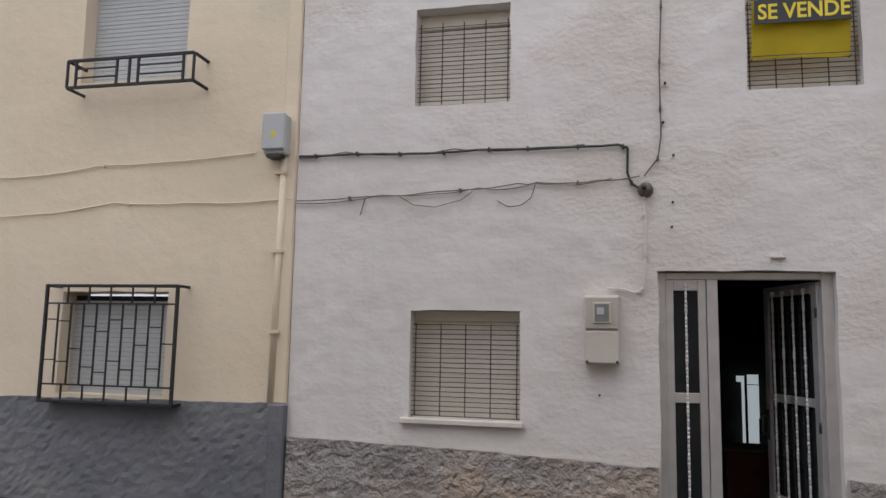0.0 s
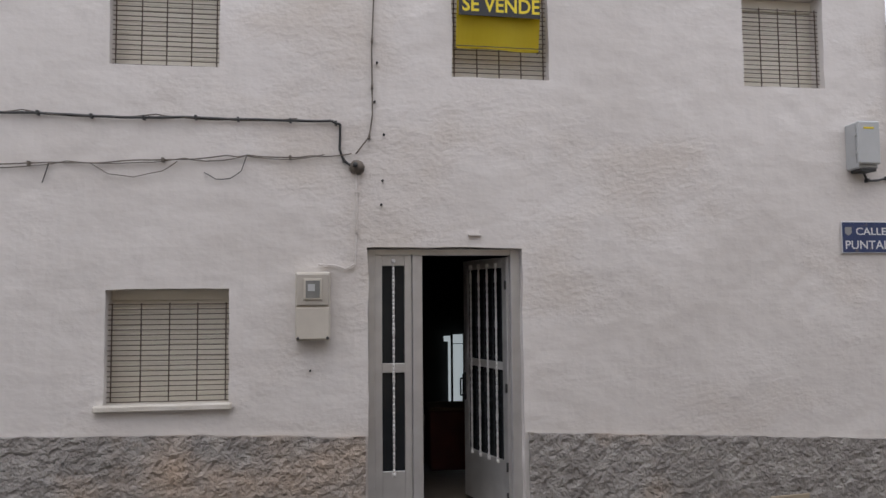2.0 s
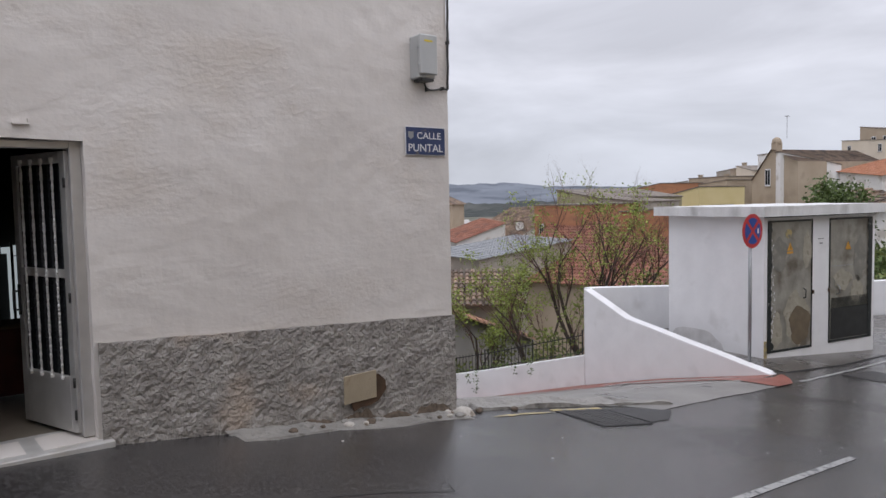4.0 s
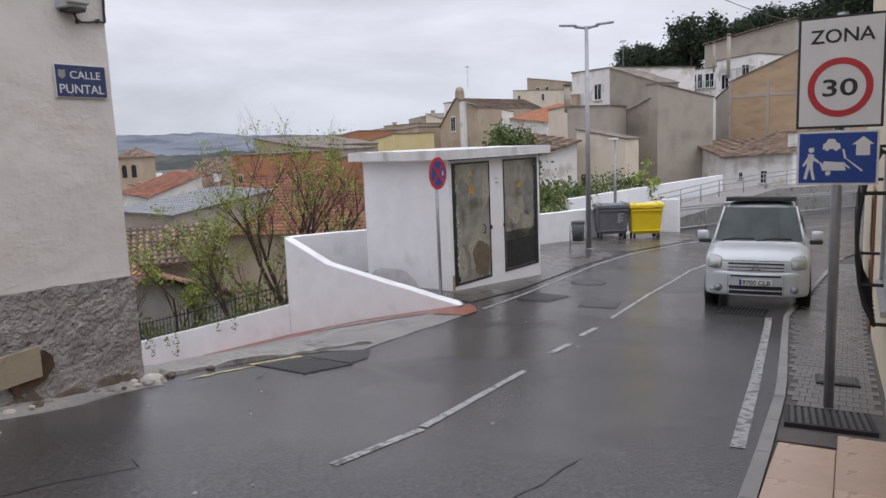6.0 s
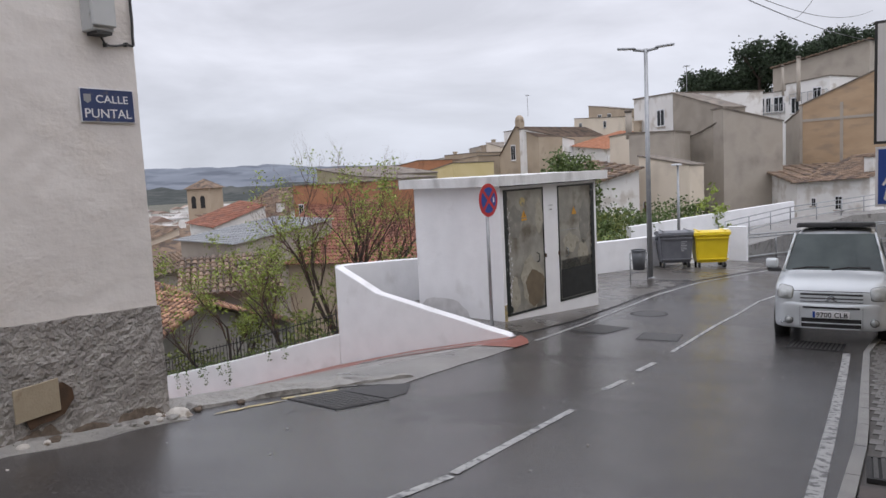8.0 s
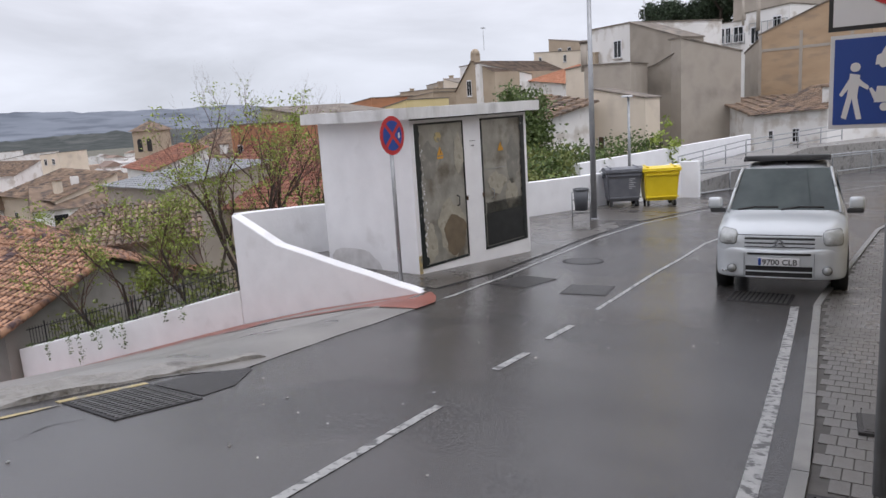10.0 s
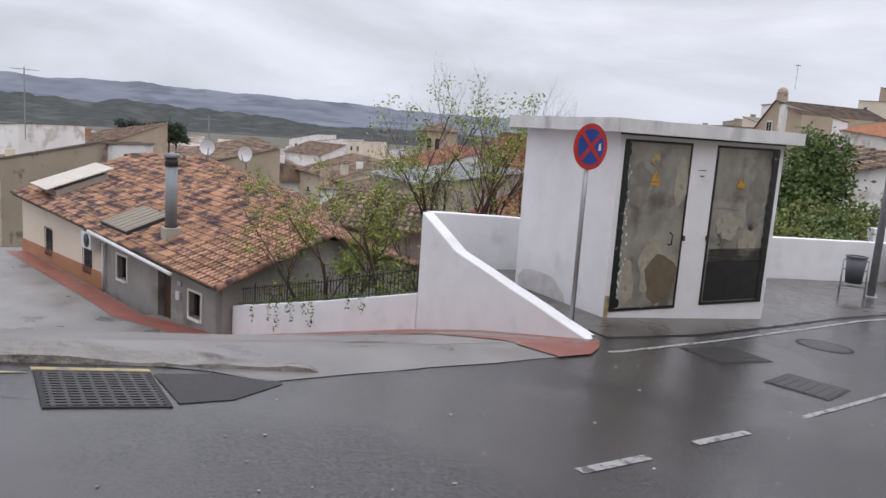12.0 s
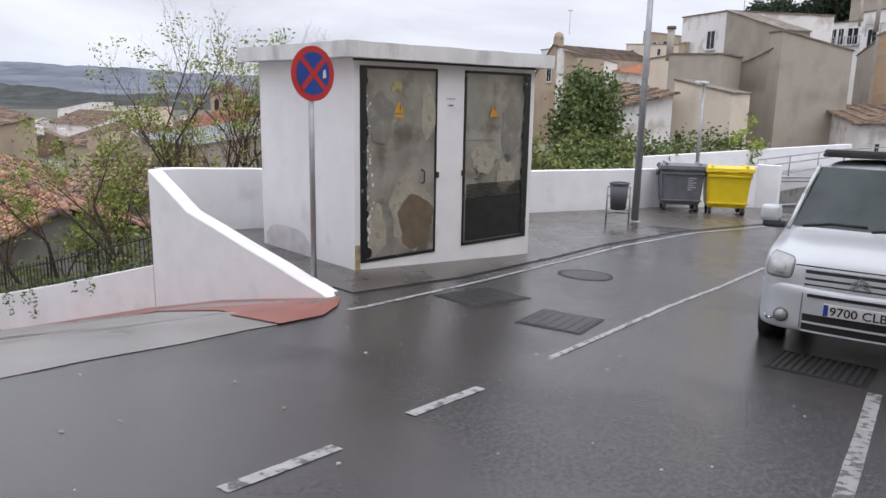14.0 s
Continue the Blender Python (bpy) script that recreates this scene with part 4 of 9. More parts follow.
wall_cable("wall_cable", [(4.19, 2.77), (4.24, 2.66), (4.33, 2.66), (4.42, 2.68), (4.485, 2.675)], 0.009, M_BLACK, "black cable looping from the cable box to the corner", 0.0, 2)
wall_cable("wall_cable", [(4.485, 2.68), (4.50, 3.4), (4.515, 4.2), (4.52, 5.2)], 0.012, M_BLACK, "thick black cable running up the house corner", 0.0, 3)

dp = thing("cable_duct", pose(-2.86, HY, 0), "cream-painted duct running down from the cable box", "duct")
bm = bmesh.new()
rod(bm, (0, -0.03, 1.0), (0.03, -0.03, 3.06), 0.028, 8)
part("pipe", bm, M_CREAM, dp)
for z in (1.6, 2.25, 2.9):
    part("bracket", boxes([(-0.04, 0.06, -0.065, 0, z, z + 0.025)]), M_CREAM, dp)

b = thing("house_pilaster", pose(-2.80, HY, 0), "cream strip where the two houses meet", "wall strip")
part("strip", boxes([(-0.055, 0.07, -0.03, 0.0, 1.05, 6.4)], 0.008), M_CREAM, b)
part("foot", boxes([(-0.055, 0.085, -0.075, 0.0, 0.2, 1.049)], 0.012), M_DARKDADO, b, "dark grey painted foot")

# flaking cover plate low on the skirt
h = thing("hatch_cover", pose(3.40, HY - 0.055, -0.085), "rusty beige metal cover hanging askew over a broken hole", "utility cover")
pl = part("plate", boxes([(-0.165, 0.165, -0.012, 0.0, 0.0, 0.25)], 0.004), M_HATCH, h)
pl.matrix_local = pose(0, -0.022, 0, 4, -2, 0)
bm = bmesh.new()
random.seed(5)
pts = [(0.22 * math.cos(t) * random.uniform(0.75, 1.15), 0.16 * math.sin(t) * random.uniform(0.7, 1.2)) for t in [2 * math.pi * i / 14 for i in range(14)]]
poly(bm, pts, 0, 0.012)
q = part("broken_edge", bm, M_DKWOOD, h, "dark crumbled render round the hole")
q.matrix_local = on_wall(0.06, -0.004, 0.06)
stone = thing("corner_stone", pose(4.56, 5.70, ground_z(4.6) - 0.02), "whitewashed stone at the foot of the house corner", "stone")
bm = bmesh.new()
bmesh.ops.create_icosphere(bm, subdivisions=3, radius=0.13)
for v in bm.verts:
    v.co *= 1 + 0.35 * noise.noise(v.co * 9)
    v.co = Vector((v.co.x * 0.95, v.co.y * 0.9, v.co.z * 0.75))
    v.co.z += 0.25 * max(0.0, -v.co.x)
part("boulder", bm, M_SPLASH, stone, smooth=True)
lo_b = thing("wall_bracket", pose(0.93, HY, 2.19), "small whitewashed bracket over the door", "bracket")
part("hook", boxes([(-0.05, 0.05, -0.03, 0, 0, 0.012), (0.04, 0.05, -0.03, 0, 0.012, 0.04)]), M_WHITE, lo_b)
for i, (x, z) in enumerate([(0.19, 3.5), (0.17, 3.2), (0.24, 2.95), (0.22, 2.42), (0.23, 2.6), (-0.3, 1.2)]):
    n = thing("wall_peg", pose(x, HY - 0.01, z), "small dark peg set in lime-washed render", "peg", "pegs in the wall")
    bm = bmesh.new()
    rod(bm, (0, 0, 0), (0.0, -0.03, 0), 0.009, 6)
    part("pin", bm, M_BLACK, n)


def street_sign():
    x0, x1, z0, z1 = 3.985, 4.445, 2.055, 2.318
    s = thing("street_name_sign", pose(x0, HY - 0.02, z0), "chipped dark blue enamel street name plate with white letters", "street sign")
    w, h = x1 - x0, z1 - z0
    part("rim", boxes([(0, w, -0.006, 0, 0, h)], 0.002), M_SWHITE, s)
    part("plate", boxes([(0.008, w - 0.008, -0.009, -0.0065, 0.008, h - 0.008)]), M_NAVY, s)
    lettering("lettering", "CALLE", 0.062, M_SWHITE, s, on_wall(0.13, -0.0095, 0.152), 0.001, 0.275, 0.0005)
    lettering("lettering", "PUNTAL", 0.072, M_SWHITE, s, on_wall(0.032, -0.0095, 0.036), 0.001, 0.395, 0.0005)
    bm = bmesh.new()
    poly(bm, [(0, 0.02), (0.03, 0), (0.06, 0.02), (0.06, 0.07), (0, 0.07)], 0, 0.001)
    e = part("crest", bm, M_STEEL, s, "small faded crest")
    e.matrix_local = on_wall(0.03, -0.0095, 0.145)


street_sign()


def banner():
    s = thing("for_sale_banner", pose(0.795, HY - 0.005, 3.66), "yellow for-sale banner with black capitals tied to the window screen", "sign")
    w, h = 0.66, 0.42
    bm = bmesh.new()
    n = 16
    g = [[bm.verts.new((w * i / n, 0.012 * math.sin(i * 0.55 + j * 0.3) - 0.01 * j, h * j / 6 + 0.006 * math.sin(i * 0.4))) for j in range(7)] for i in range(n + 1)]
    for i in range(n):
        for j in range(6):
            bm.faces.new((g[i][j], g[i + 1][j], g[i + 1][j + 1], g[i][j + 1])).material_index = 0
    r = bmesh.ops.solidify(bm, geom=list(bm.faces), thickness=0.004)
    part("sheet", bm, M_YELLOW, s)
    part("band", boxes([(0.01, w - 0.01, -0.088, -0.080, 0.235, 0.415)]), M_BLACK, s, "black printed band")
    lettering("lettering", "SE VENDE", 0.115, M_YELLOW, s, on_wall(0.035, -0.0885, 0.27), 0.001, 0.61, 0.003)
    part("rim", boxes([(-0.006, w + 0.006, -0.079, -0.076, -0.006, 0.0), (-0.006, w + 0.006, -0.079, -0.076, h, h + 0.006)]), M_BLACK, s)
    s.matrix_world = pose(0.80, HY - 0.005, 3.645, 0, 0.6, 0)
    for x, z in ((0, 0), (w, 0), (0, h), (w, h)):
        bm = bmesh.new()
        rod(bm, (x, 0.05, z), (x, -0.03, z), 0.003, 5)
        part("tie", bm, M_BLACK, s)


banner()


# ---- kiosk ----
def kiosk():
    k = thing("electric_kiosk", pose(13.21, 7.32, -1.47, 0, 0, -11), "white rendered transformer hut with two battered steel doors", "utility hut")

    def piece(name, r, label=""):
        bm = boxes([r])
        bmesh.ops.subdivide_edges(bm, edges=[e for e in bm.edges if e.calc_length() > 0.5], cuts=14, use_grid_fill=True)
        for v in bm.verts:
            v.co.y += 0.004 * noise.noise(v.co * 3)
        return part(name, bm, M_KWHITE, k, label)

    for i, r in enumerate([(0, 0.09, 0, 0.25, -0.4, 2.68), (1.36, 1.86, 0, 0.25, -0.4, 2.68), (3.22, 3.31, 0, 0.25, -0.4, 2.68), (0.09, 1.36, 0, 0.25, -0.4, 0.10),
                           (1.86, 3.22, 0, 0.25, -0.4, 0.12), (0.09, 1.36, 0, 0.25, 2.60, 2.68), (1.86, 3.22, 0, 0.25, 2.60, 2.68)]):
        part("front_wall", boxes([r]), M_KWHITE, k)
    piece("side_wall", (0, 0.2, 0.251, 2.42, -0.4, 2.68), "white side wall with a grey damp mark")
    piece("side_wall", (3.11, 3.31, 0.251, 2.42, -0.4, 2.68))
    part("rear_wall", boxes([(0.201, 3.109, 2.22, 2.42, -0.4, 2.68)]), M_KWHITE, k)
    bm = boxes([(-0.24, 3.52, -0.20, 2.62, 2.681, 2.87)])
    bmesh.ops.subdivide_edges(bm, edges=[e for e in bm.edges if e.calc_length() > 0.5], cuts=18, use_grid_fill=True)
    for v in bm.verts:
        v.co += Vector((noise.noise(v.co * 4), noise.noise(v.co * 4 + Vector((5, 0, 0))), 0.8 * noise.noise(v.co * 3))) * 0.012
    part("roof_slab", bm, M_SLAB, k, "white-painted concrete roof slab with drip stains")
    # damp mark low on the side wall
    bm = bmesh.new()
    random.seed(3)
    poly(bm, [(0.92, -0.05), (2.30, -0.05), (2.32, 0.12), (2.2, 0.24), (2.02, 0.29), (1.7, 0.31), (1.4, 0.30), (1.25, 0.27), (1.12, 0.17), (1.0, 0.11)], 0, 0.003)
    q = part("damp_mark", bm, M_DAMP, k, "grey damp mark on the side wall")
    q.matrix_local = Matrix(((0, 0, -1, -0.0055), (1, 0, 0, 0), (0, 1, 0, 0.05), (0, 0, 0, 1)))
    for n, (x0, x1, z0, z1) in enumerate(((0.09, 1.36, 0.10, 2.60), (1.86, 3.22, 0.12, 2.60))):
        part("door_frame", boxes([(x0 + 0.001, x0 + 0.075 - 0.045 * n, -0.016, 0.08, z0, z1), (x1 - 0.03 - 0.05 * n, x1 - 0.001, -0.012, 0.08, z0, z1), (x0 + 0.05, x1 - 0.03 - 0.05 * n, -0.012, 0.08, z0, z0 + 0.045),
                                  (x0 + 0.05, x1 - 0.03 - 0.05 * n, -0.012, 0.08, z1 - 0.035, z1)], 0.003), M_GREENBLACK, k, "flaking black-green steel door frame")
        a, b = x0 + 0.051, x1 - 0.031 - 0.05 * n
        bm = boxes([(a, b, 0.0, 0.03, z0 + 0.046, z1 - 0.036)])
        bmesh.ops.subdivide_edges(bm, edges=[e for e in bm.edges if e.calc_length() > 0.5], cuts=12, use_grid_fill=True)
        for v in bm.verts:
            v.co.y += 0.006 * noise.noise(v.co * 1.6)
        d = part("door", bm, M_KDOOR, k, "battered grey sheet-steel door with blotches")
        cx = (x0 + x1) / 2
        bm = bmesh.new()
        poly(bm, [(-0.085, 0), (0.085, 0), (0, 0.15)], 0, 0.003, 0)
        t = part("warning_triangle", bm, M_ORANGE, d, "faded orange warning triangle")
        t.matrix_local = on_wall(cx - (0.02 if n == 0 else 0.1), -0.008, 2.02 if n == 0 else 1.98)
        part("warning_strip", boxes([(cx - 0.10 - 0.08 * n, cx + 0.06 - 0.08 * n, -0.011, -0.008, 1.96, 2.0)]), M_ORANGE, d)
        part("bolt_mark", boxes([(cx - 0.01 - 0.08 * n, cx + 0.0 - 0.08 * n, -0.014, -0.0115, 2.05, 2.12)]), M_BLACK, d)
        hx = x1 - 0.26 if n == 0 else x0 + 0.26
        bm = bmesh.new()
        tube(bm, [(hx, 0.0, 1.08), (hx, -0.06, 1.10), (hx, -0.065, 1.24), (hx, 0.0, 1.27)], 0.010, 6)
        part("handle", bm, M_BLACK if n == 0 else M_STEEL, d, "curved iron handle")
        lx = x1 - 0.0 if n == 0 else x0 - 0.03
        part("hasp", boxes([(lx - 0.0, lx + 0.035, -0.03, -0.001, 1.14, 1.22)], 0.004), M_DKWOOD, k, "rusty hasp")
        if n == 0:
            bm = bmesh.new()
            poly(bm, [((0.29 + 0.045 * math.sin(5 * q) + random.uniform(-0.03, 0.03)) * math.cos(q), 0.36 + (0.37 + 0.04 * math.sin(3 * q + 1)) * math.sin(q)) for q in arange(0, 6.2, 0.2)], 0, 0.0015)
            for nm, px, pz, rx, rz, ph, mt, lb in (("bare_patch", 0.90, 0.60, 0.34, 0.50, 0.4, M_KPALE, "pale tan weathered metal round the primer"), ("bare_patch", 1.20, 2.02, 0.13, 0.33, 2.2, M_KPALE, "pale yellowish stain"), ("stain", 0.42, 1.95, 0.26, 0.30, 1.1, M_KDIM, "dull dark stain"), ("bare_patch", 0.34, 0.42, 0.16, 0.34, 3.1, M_KPALE, "pale tan worn streak")):
                b2 = bmesh.new()
                poly(b2, [(rx * (1 + 0.14 * math.sin(3 * q + ph) + 0.07 * math.sin(7 * q + 2 * ph)) * math.cos(q), rz * (1 + 0.12 * math.sin(4 * q + ph) + 0.06 * math.sin(9 * q)) * math.sin(q)) for q in arange(0, 6.2, 0.14)], 0, 0.0008)
                w = part(nm, b2, mt, d, lb)
                w.matrix_local = on_wall(x0 + px - 0.09, -0.0065, max(pz, z0 + rz * 1.2))
            # black grime creeping in from the edges
            b2 = bmesh.new()
            edge = [(a + 0.035 + 0.075 * abs(noise.noise(Vector((j * 0.31, 2, 0)))) + 0.03 * abs(noise.noise(Vector((j * 1.3, 5, 0)))) + (0.07 if j < 4 else 0), z0 + 0.05 + (z1 - z0 - 0.09) * j / 60) for j in range(61)]
            poly(b2, [(a - 0.045, z0 + 0.05)] + edge + [(a - 0.045, z1 - 0.04)], 0, 0.002)
            w = part("edge_grime", b2, M_GREENBLACK, d, "flaking black paint along the hinge side")
            w.matrix_local = on_wall(0, -0.010, 0)
            p = part("brown_patch", bm, M_RUST, d, "brown primer patch low on the door")
            p.matrix_local = on_wall(cx + 0.28, -0.008, 0.22)
            random.seed(8)
            for j in range(60):
                z = 0.15 + 2.1 * (j / 60) ** 1.3 + random.uniform(-0.03, 0.03)
                x = a + 0.05 + abs(random.gauss(0, 0.045))
                bm = bmesh.new()
                s = random.uniform(0.004, 0.020)
                poly(bm, [(s * random.uniform(0.4, 1.3) * math.cos(q), 1.5 * s * random.uniform(0.4, 1.4) * math.sin(q)) for q in arange(0, 6.2, 0.9)], 0, 0.002)
                w = part("splash", bm, M_SWHITE, d)
                w.matrix_local = on_wall(x, -0.008, z)
            bm = bmesh.new()
            disc(bm, 0.09, 0, 0.003, 16)
            w = part("old_sticker", bm, M_YLINE, d, "yellowed remains of a round sticker")
            w.matrix_local = on_wall(cx - 0.06, -0.008, 2.34)
        else:
            for nm, px, pz, rx, rz, ph, mt, lb in (("bare_patch", 0.42, 1.36, 0.28, 0.20, 0.7, M_KPALE, "pale scraped area"), ("bare_patch", 0.88, 1.12, 0.20, 0.26, 2.7, M_KPALE, "pale scraped area"), ("stain", 0.95, 1.75, 0.20, 0.42, 1.9, M_KDIM, "dull dark stain")):
                b2 = bmesh.new()
                poly(b2, [(rx * (1 + 0.16 * math.sin(3 * q + ph) + 0.07 * math.sin(7 * q + 2 * ph)) * math.cos(q), rz * (1 + 0.14 * math.sin(4 * q + ph) + 0.06 * math.sin(9 * q)) * math.sin(q)) for q in arange(0, 6.2, 0.14)], 0, 0.0008)
                w = part(nm, b2, mt, d, lb)
                w.matrix_local = on_wall(x0 + px, -0.0065, pz)
            b2 = bmesh.new()
            edge = [(b - 0.045 - 0.08 * abs(noise.noise(Vector((j * 0.27, 7, 0)))), z0 + 0.05 + (z1 - z0 - 0.09) * j / 50) for j in range(51)]
            poly(b2, edge + [(b + 0.05, z1 - 0.04), (b + 0.05, z0 + 0.05)], 0, 0.003)
            w = part("edge_grime", b2, M_GREENBLACK, d, "flaking black paint along the hinge side")
            w.matrix_local = on_wall(0, -0.0135, 0)
            random.seed(4)
            for j in range(11):
                z = 0.80 + j * 0.02
                l = part("louvre", boxes([(a + 0.03, b - 0.04, -0.012, -0.002, z, z + 0.008)]), M_GREENBLACK, d)
            bm = boxes([(a + 0.015, b - 0.02, -0.010, -0.002, z0 + 0.06, 0.80)], 0.003)
            part("black_panel", bm, M_GREENBLACK2, d, "soot-black lower panel")
            part("weld_seam", boxes([(a + 0.02, b - 0.1, -0.006, -0.002, 1.64, 1.65)]), M_STEEL, d)
    p = part("notice", boxes([(1.53, 1.69, -0.006, -0.001, 2.19, 2.225), (1.55, 1.66, -0.006, -0.001, 2.10, 2.14)]), M_SWHITE, k, "two small white notices")
    part("notice_print", boxes([(1.54, 1.68, -0.008, -0.0065, 2.205, 2.213), (1.57, 1.65, -0.008, -0.0065, 2.112, 2.128)]), M_BLACK, k)
    part("yellow_mark", boxes([(0.005, 0.088, -0.004, -0.001, -0.08, 0.34)]), M_YLINE, k, "worn yellow paint at the corner")
    part("drip_edge", boxes([(-0.01, 3.32, -0.02, -0.001, 2.655, 2.679)]), M_BLACK, k, "thin black line under the roof")
    # the hut is skewed: its sides run back to the parapet
    for o in k.children:
        for v in o.data.vertices:
            q = o.matrix_local @ v.co
            if q.y > 0.251:
                q = Vector((q.x + 0.135 * q.y, q.y * 1.53, q.z))
                v.co = o.matrix_local.inverted() @ q
    return k


M_DAMP = surf("damp_paint", (0.53, 0.52, 0.515), (0.66, 0.65, 0.65), 5, rough=0.85, bump=0.1, bscale=60)
M_SLAB = surf("stained_slab", (0.62, 0.62, 0.61), (0.74, 0.74, 0.74), 3, (0.42, 0.42, 0.41), 2.2, (0.54, 0.72), 0.9, None, 0.25, 40, 0.1, 10, stretch=(1, 1, 0.35))
M_GREENBLACK2 = surf("soot_black", (0.012, 0.013, 0.013), (0.025, 0.027, 0.026), 5, rough=0.4, bump=0.1, bscale=40)
kiosk()


# ---- road signs ----
def no_parking():
    x, y = 12.30, 7.09
    zb = -1.42
    s = thing("no_parking_sign", pose(x, y, zb), "round red and blue no-stopping sign on a grey steel post", "road sign")
    bm = bmesh.new()
    rod(bm, (0, 0, -0.1), (0.0, 0, 2.60), 0.032, 12)
    part("post", bm, M_STEEL, s)
    # the face turns towards the street
    face = part("back_plate", boxes([(-0.01, 0.01, -0.012, 0.0, 0, 0.02)]), M_STEEL, s)
    n = Vector((-0.06, -1.0, 0)).normalized()
    X = Vector((-n.y, n.x, 0)) * 1.0
    X = Vector((0, 0, 1)).cross(n)
    base = Matrix(((X.x, 0, n.x, n.x * 0.045), (X.y, 0, n.y, n.y * 0.045), (0, 1, 0, 2.41), (0, 0, 0, 1)))

    def fp(name, fn, mat, z0, z1, label=""):
        b = bmesh.new()
        fn(b, z0, z1)
        o = part(name, b, mat, s, label)
        o.matrix_local = base
        return o

    fp("rim", lambda b, a, c: disc(b, 0.30, a, c, 40), M_SRED, -0.008, 0.0, "red rim")
    fp("blue_field", lambda b, a, c: disc(b, 0.232, a, c, 36), M_BLUE, 0.0005, 0.003, "blue field")

    def bar(ang):
        def f(b, a, c):
            d = Vector((math.cos(ang), math.sin(ang)))
            m = Vector((-d.y, d.x))
            poly(b, [tuple(d * 0.235 + m * 0.028), tuple(-d * 0.235 + m * 0.028), tuple(-d * 0.235 - m * 0.028), tuple(d * 0.235 - m * 0.028)], a, c)
        return f
    fp("cross_bar", bar(math.radians(45)), M_SRED, 0.0035, 0.006)
    fp("cross_bar", bar(math.radians(-45)), M_SRED, 0.0035, 0.0065)
    fp("sticker", lambda b, a, c: poly(b, [(0.13, -0.05), (0.18, -0.04), (0.17, 0.05), (0.135, 0.035)], a, c), M_SWHITE, 0.007, 0.008, "torn white sticker")
    bpy.data.objects.remove(face)


no_parking()


def zone_sign():
    x, y = 6.60, 0.395
    zb = ground_z(x) + pave(x)
    s = thing("zone_sign", pose(x, y, zb), "speed-limit 30 zone sign over a blue home-zone sign on a post", "road sign")
    bm = bmesh.new()
    rod(bm, (0, 0, -0.05), (0, 0, 3.0), 0.038, 12)
    part("post", bm, M_STEEL, s)
    # faces look back along the street
    n = Vector((-1, 0.03, 0)).normalized()
    X = Vector((0, 0, 1)).cross(n)

    def at_z(z):
        return Matrix(((X.x, 0, n.x, n.x * 0.05), (X.y, 0, n.y, n.y * 0.05), (0, 1, 0, z), (0, 0, 0, 1)))

    W = 0.56
    z1 = 1.58 - zb
    A = at_z(z1)

    def fp(name, b, mat, m, label=""):
        o = part(name, b, mat, s, label)
        o.matrix_local = m
        return o

    b = bmesh.new()
    poly(b, [(-W / 2 - 0.006, -0.006), (W / 2 + 0.006, -0.006), (W / 2 + 0.006, 0.806), (-W / 2 - 0.006, 0.806)], -0.025, 0.0)
    fp("upper_panel", b, M_BLACK, A, "black-edged upper panel")
    b = bmesh.new()
    poly(b, [(-W / 2 + 0.012, 0.012), (W / 2 - 0.012, 0.012), (W / 2 - 0.012, 0.788), (-W / 2 + 0.012, 0.788)], 0.001, 0.003)
    fp("white_face", b, M_SWHITE, A)
    b = bmesh.new()
    disc(b, 0.215, 0.0035, 0.006, 44, 0, 0, 0.29, 0.168)
    fp("red_ring", b, M_SRED, A, "red ring")
    o = lettering("lettering", "ZONA", 0.10, M_BLACK, s, A @ pose(-0.205, 0.615, 0.0045), 0.001, 0.42, 0.0018)
    o = lettering("lettering", "30", 0.125, M_BLACK, s, A @ pose(-0.115, 0.23, 0.0045), 0.001, 0.23, 0.0026)
    B = at_z(1.15 - zb)
    b = bmesh.new()
    poly(b, [(-W / 2 + 0.005, 0), (W / 2 - 0.01, 0), (W / 2 - 0.01, 0.405), (-W / 2 + 0.005, 0.405)], -0.02, 0)
    fp("lower_panel", b, M_SWHITE, B)
    b = bmesh.new()
    poly(b, [(-W / 2 + 0.022, 0.018), (W / 2 - 0.027, 0.018), (W / 2 - 0.027, 0.388), (-W / 2 + 0.022, 0.388)], 0.001, 0.003)
    fp("blue_face", b, M_BLUE, B)

    def pict(name, polys, discs=()):
        b = bmesh.new()
        for i, p in enumerate(polys):
            poly(b, p, 0.0035, 0.0055 + 0.0002 * i)
        for cx, cy, r in discs:
            disc(b, r, 0.0035, 0.0065, 14, 0, cx, cy)
        fp(name, b, M_SWHITE, B)
    pict("walker_symbol", [[(-0.205, 0.13), (-0.165, 0.13), (-0.155, 0.23), (-0.195, 0.24)], [(-0.205, 0.14), (-0.225, 0.05), (-0.205, 0.04), (-0.185, 0.13)], [(-0.185, 0.13), (-0.165, 0.04), (-0.145, 0.04), (-0.165, 0.14)],
                       [(-0.19, 0.23), (-0.235, 0.15), (-0.225, 0.14), (-0.18, 0.2)], [(-0.165, 0.22), (-0.12, 0.18), (-0.125, 0.165), (-0.165, 0.19)]], [(-0.175, 0.265, 0.02)])
    pict("car_symbol", [[(-0.10, 0.27), (0.02, 0.27), (0.015, 0.31), (-0.005, 0.315), (-0.02, 0.345), (-0.065, 0.345), (-0.08, 0.315), (-0.095, 0.31)]], [(-0.07, 0.27, 0.014), (-0.01, 0.27, 0.014)])
    pict("house_symbol", [[(0.12, 0.22), (0.21, 0.22), (0.21, 0.30), (0.12, 0.30)], [(0.095, 0.30), (0.235, 0.30), (0.165, 0.36)]])
    pict("kerb_symbol", [[(0.03, 0.27), (0.045, 0.265), (0.06, 0.20), (0.045, 0.195)], [(0.045, 0.205), (0.06, 0.2), (0.17, 0.11), (0.16, 0.10)]])
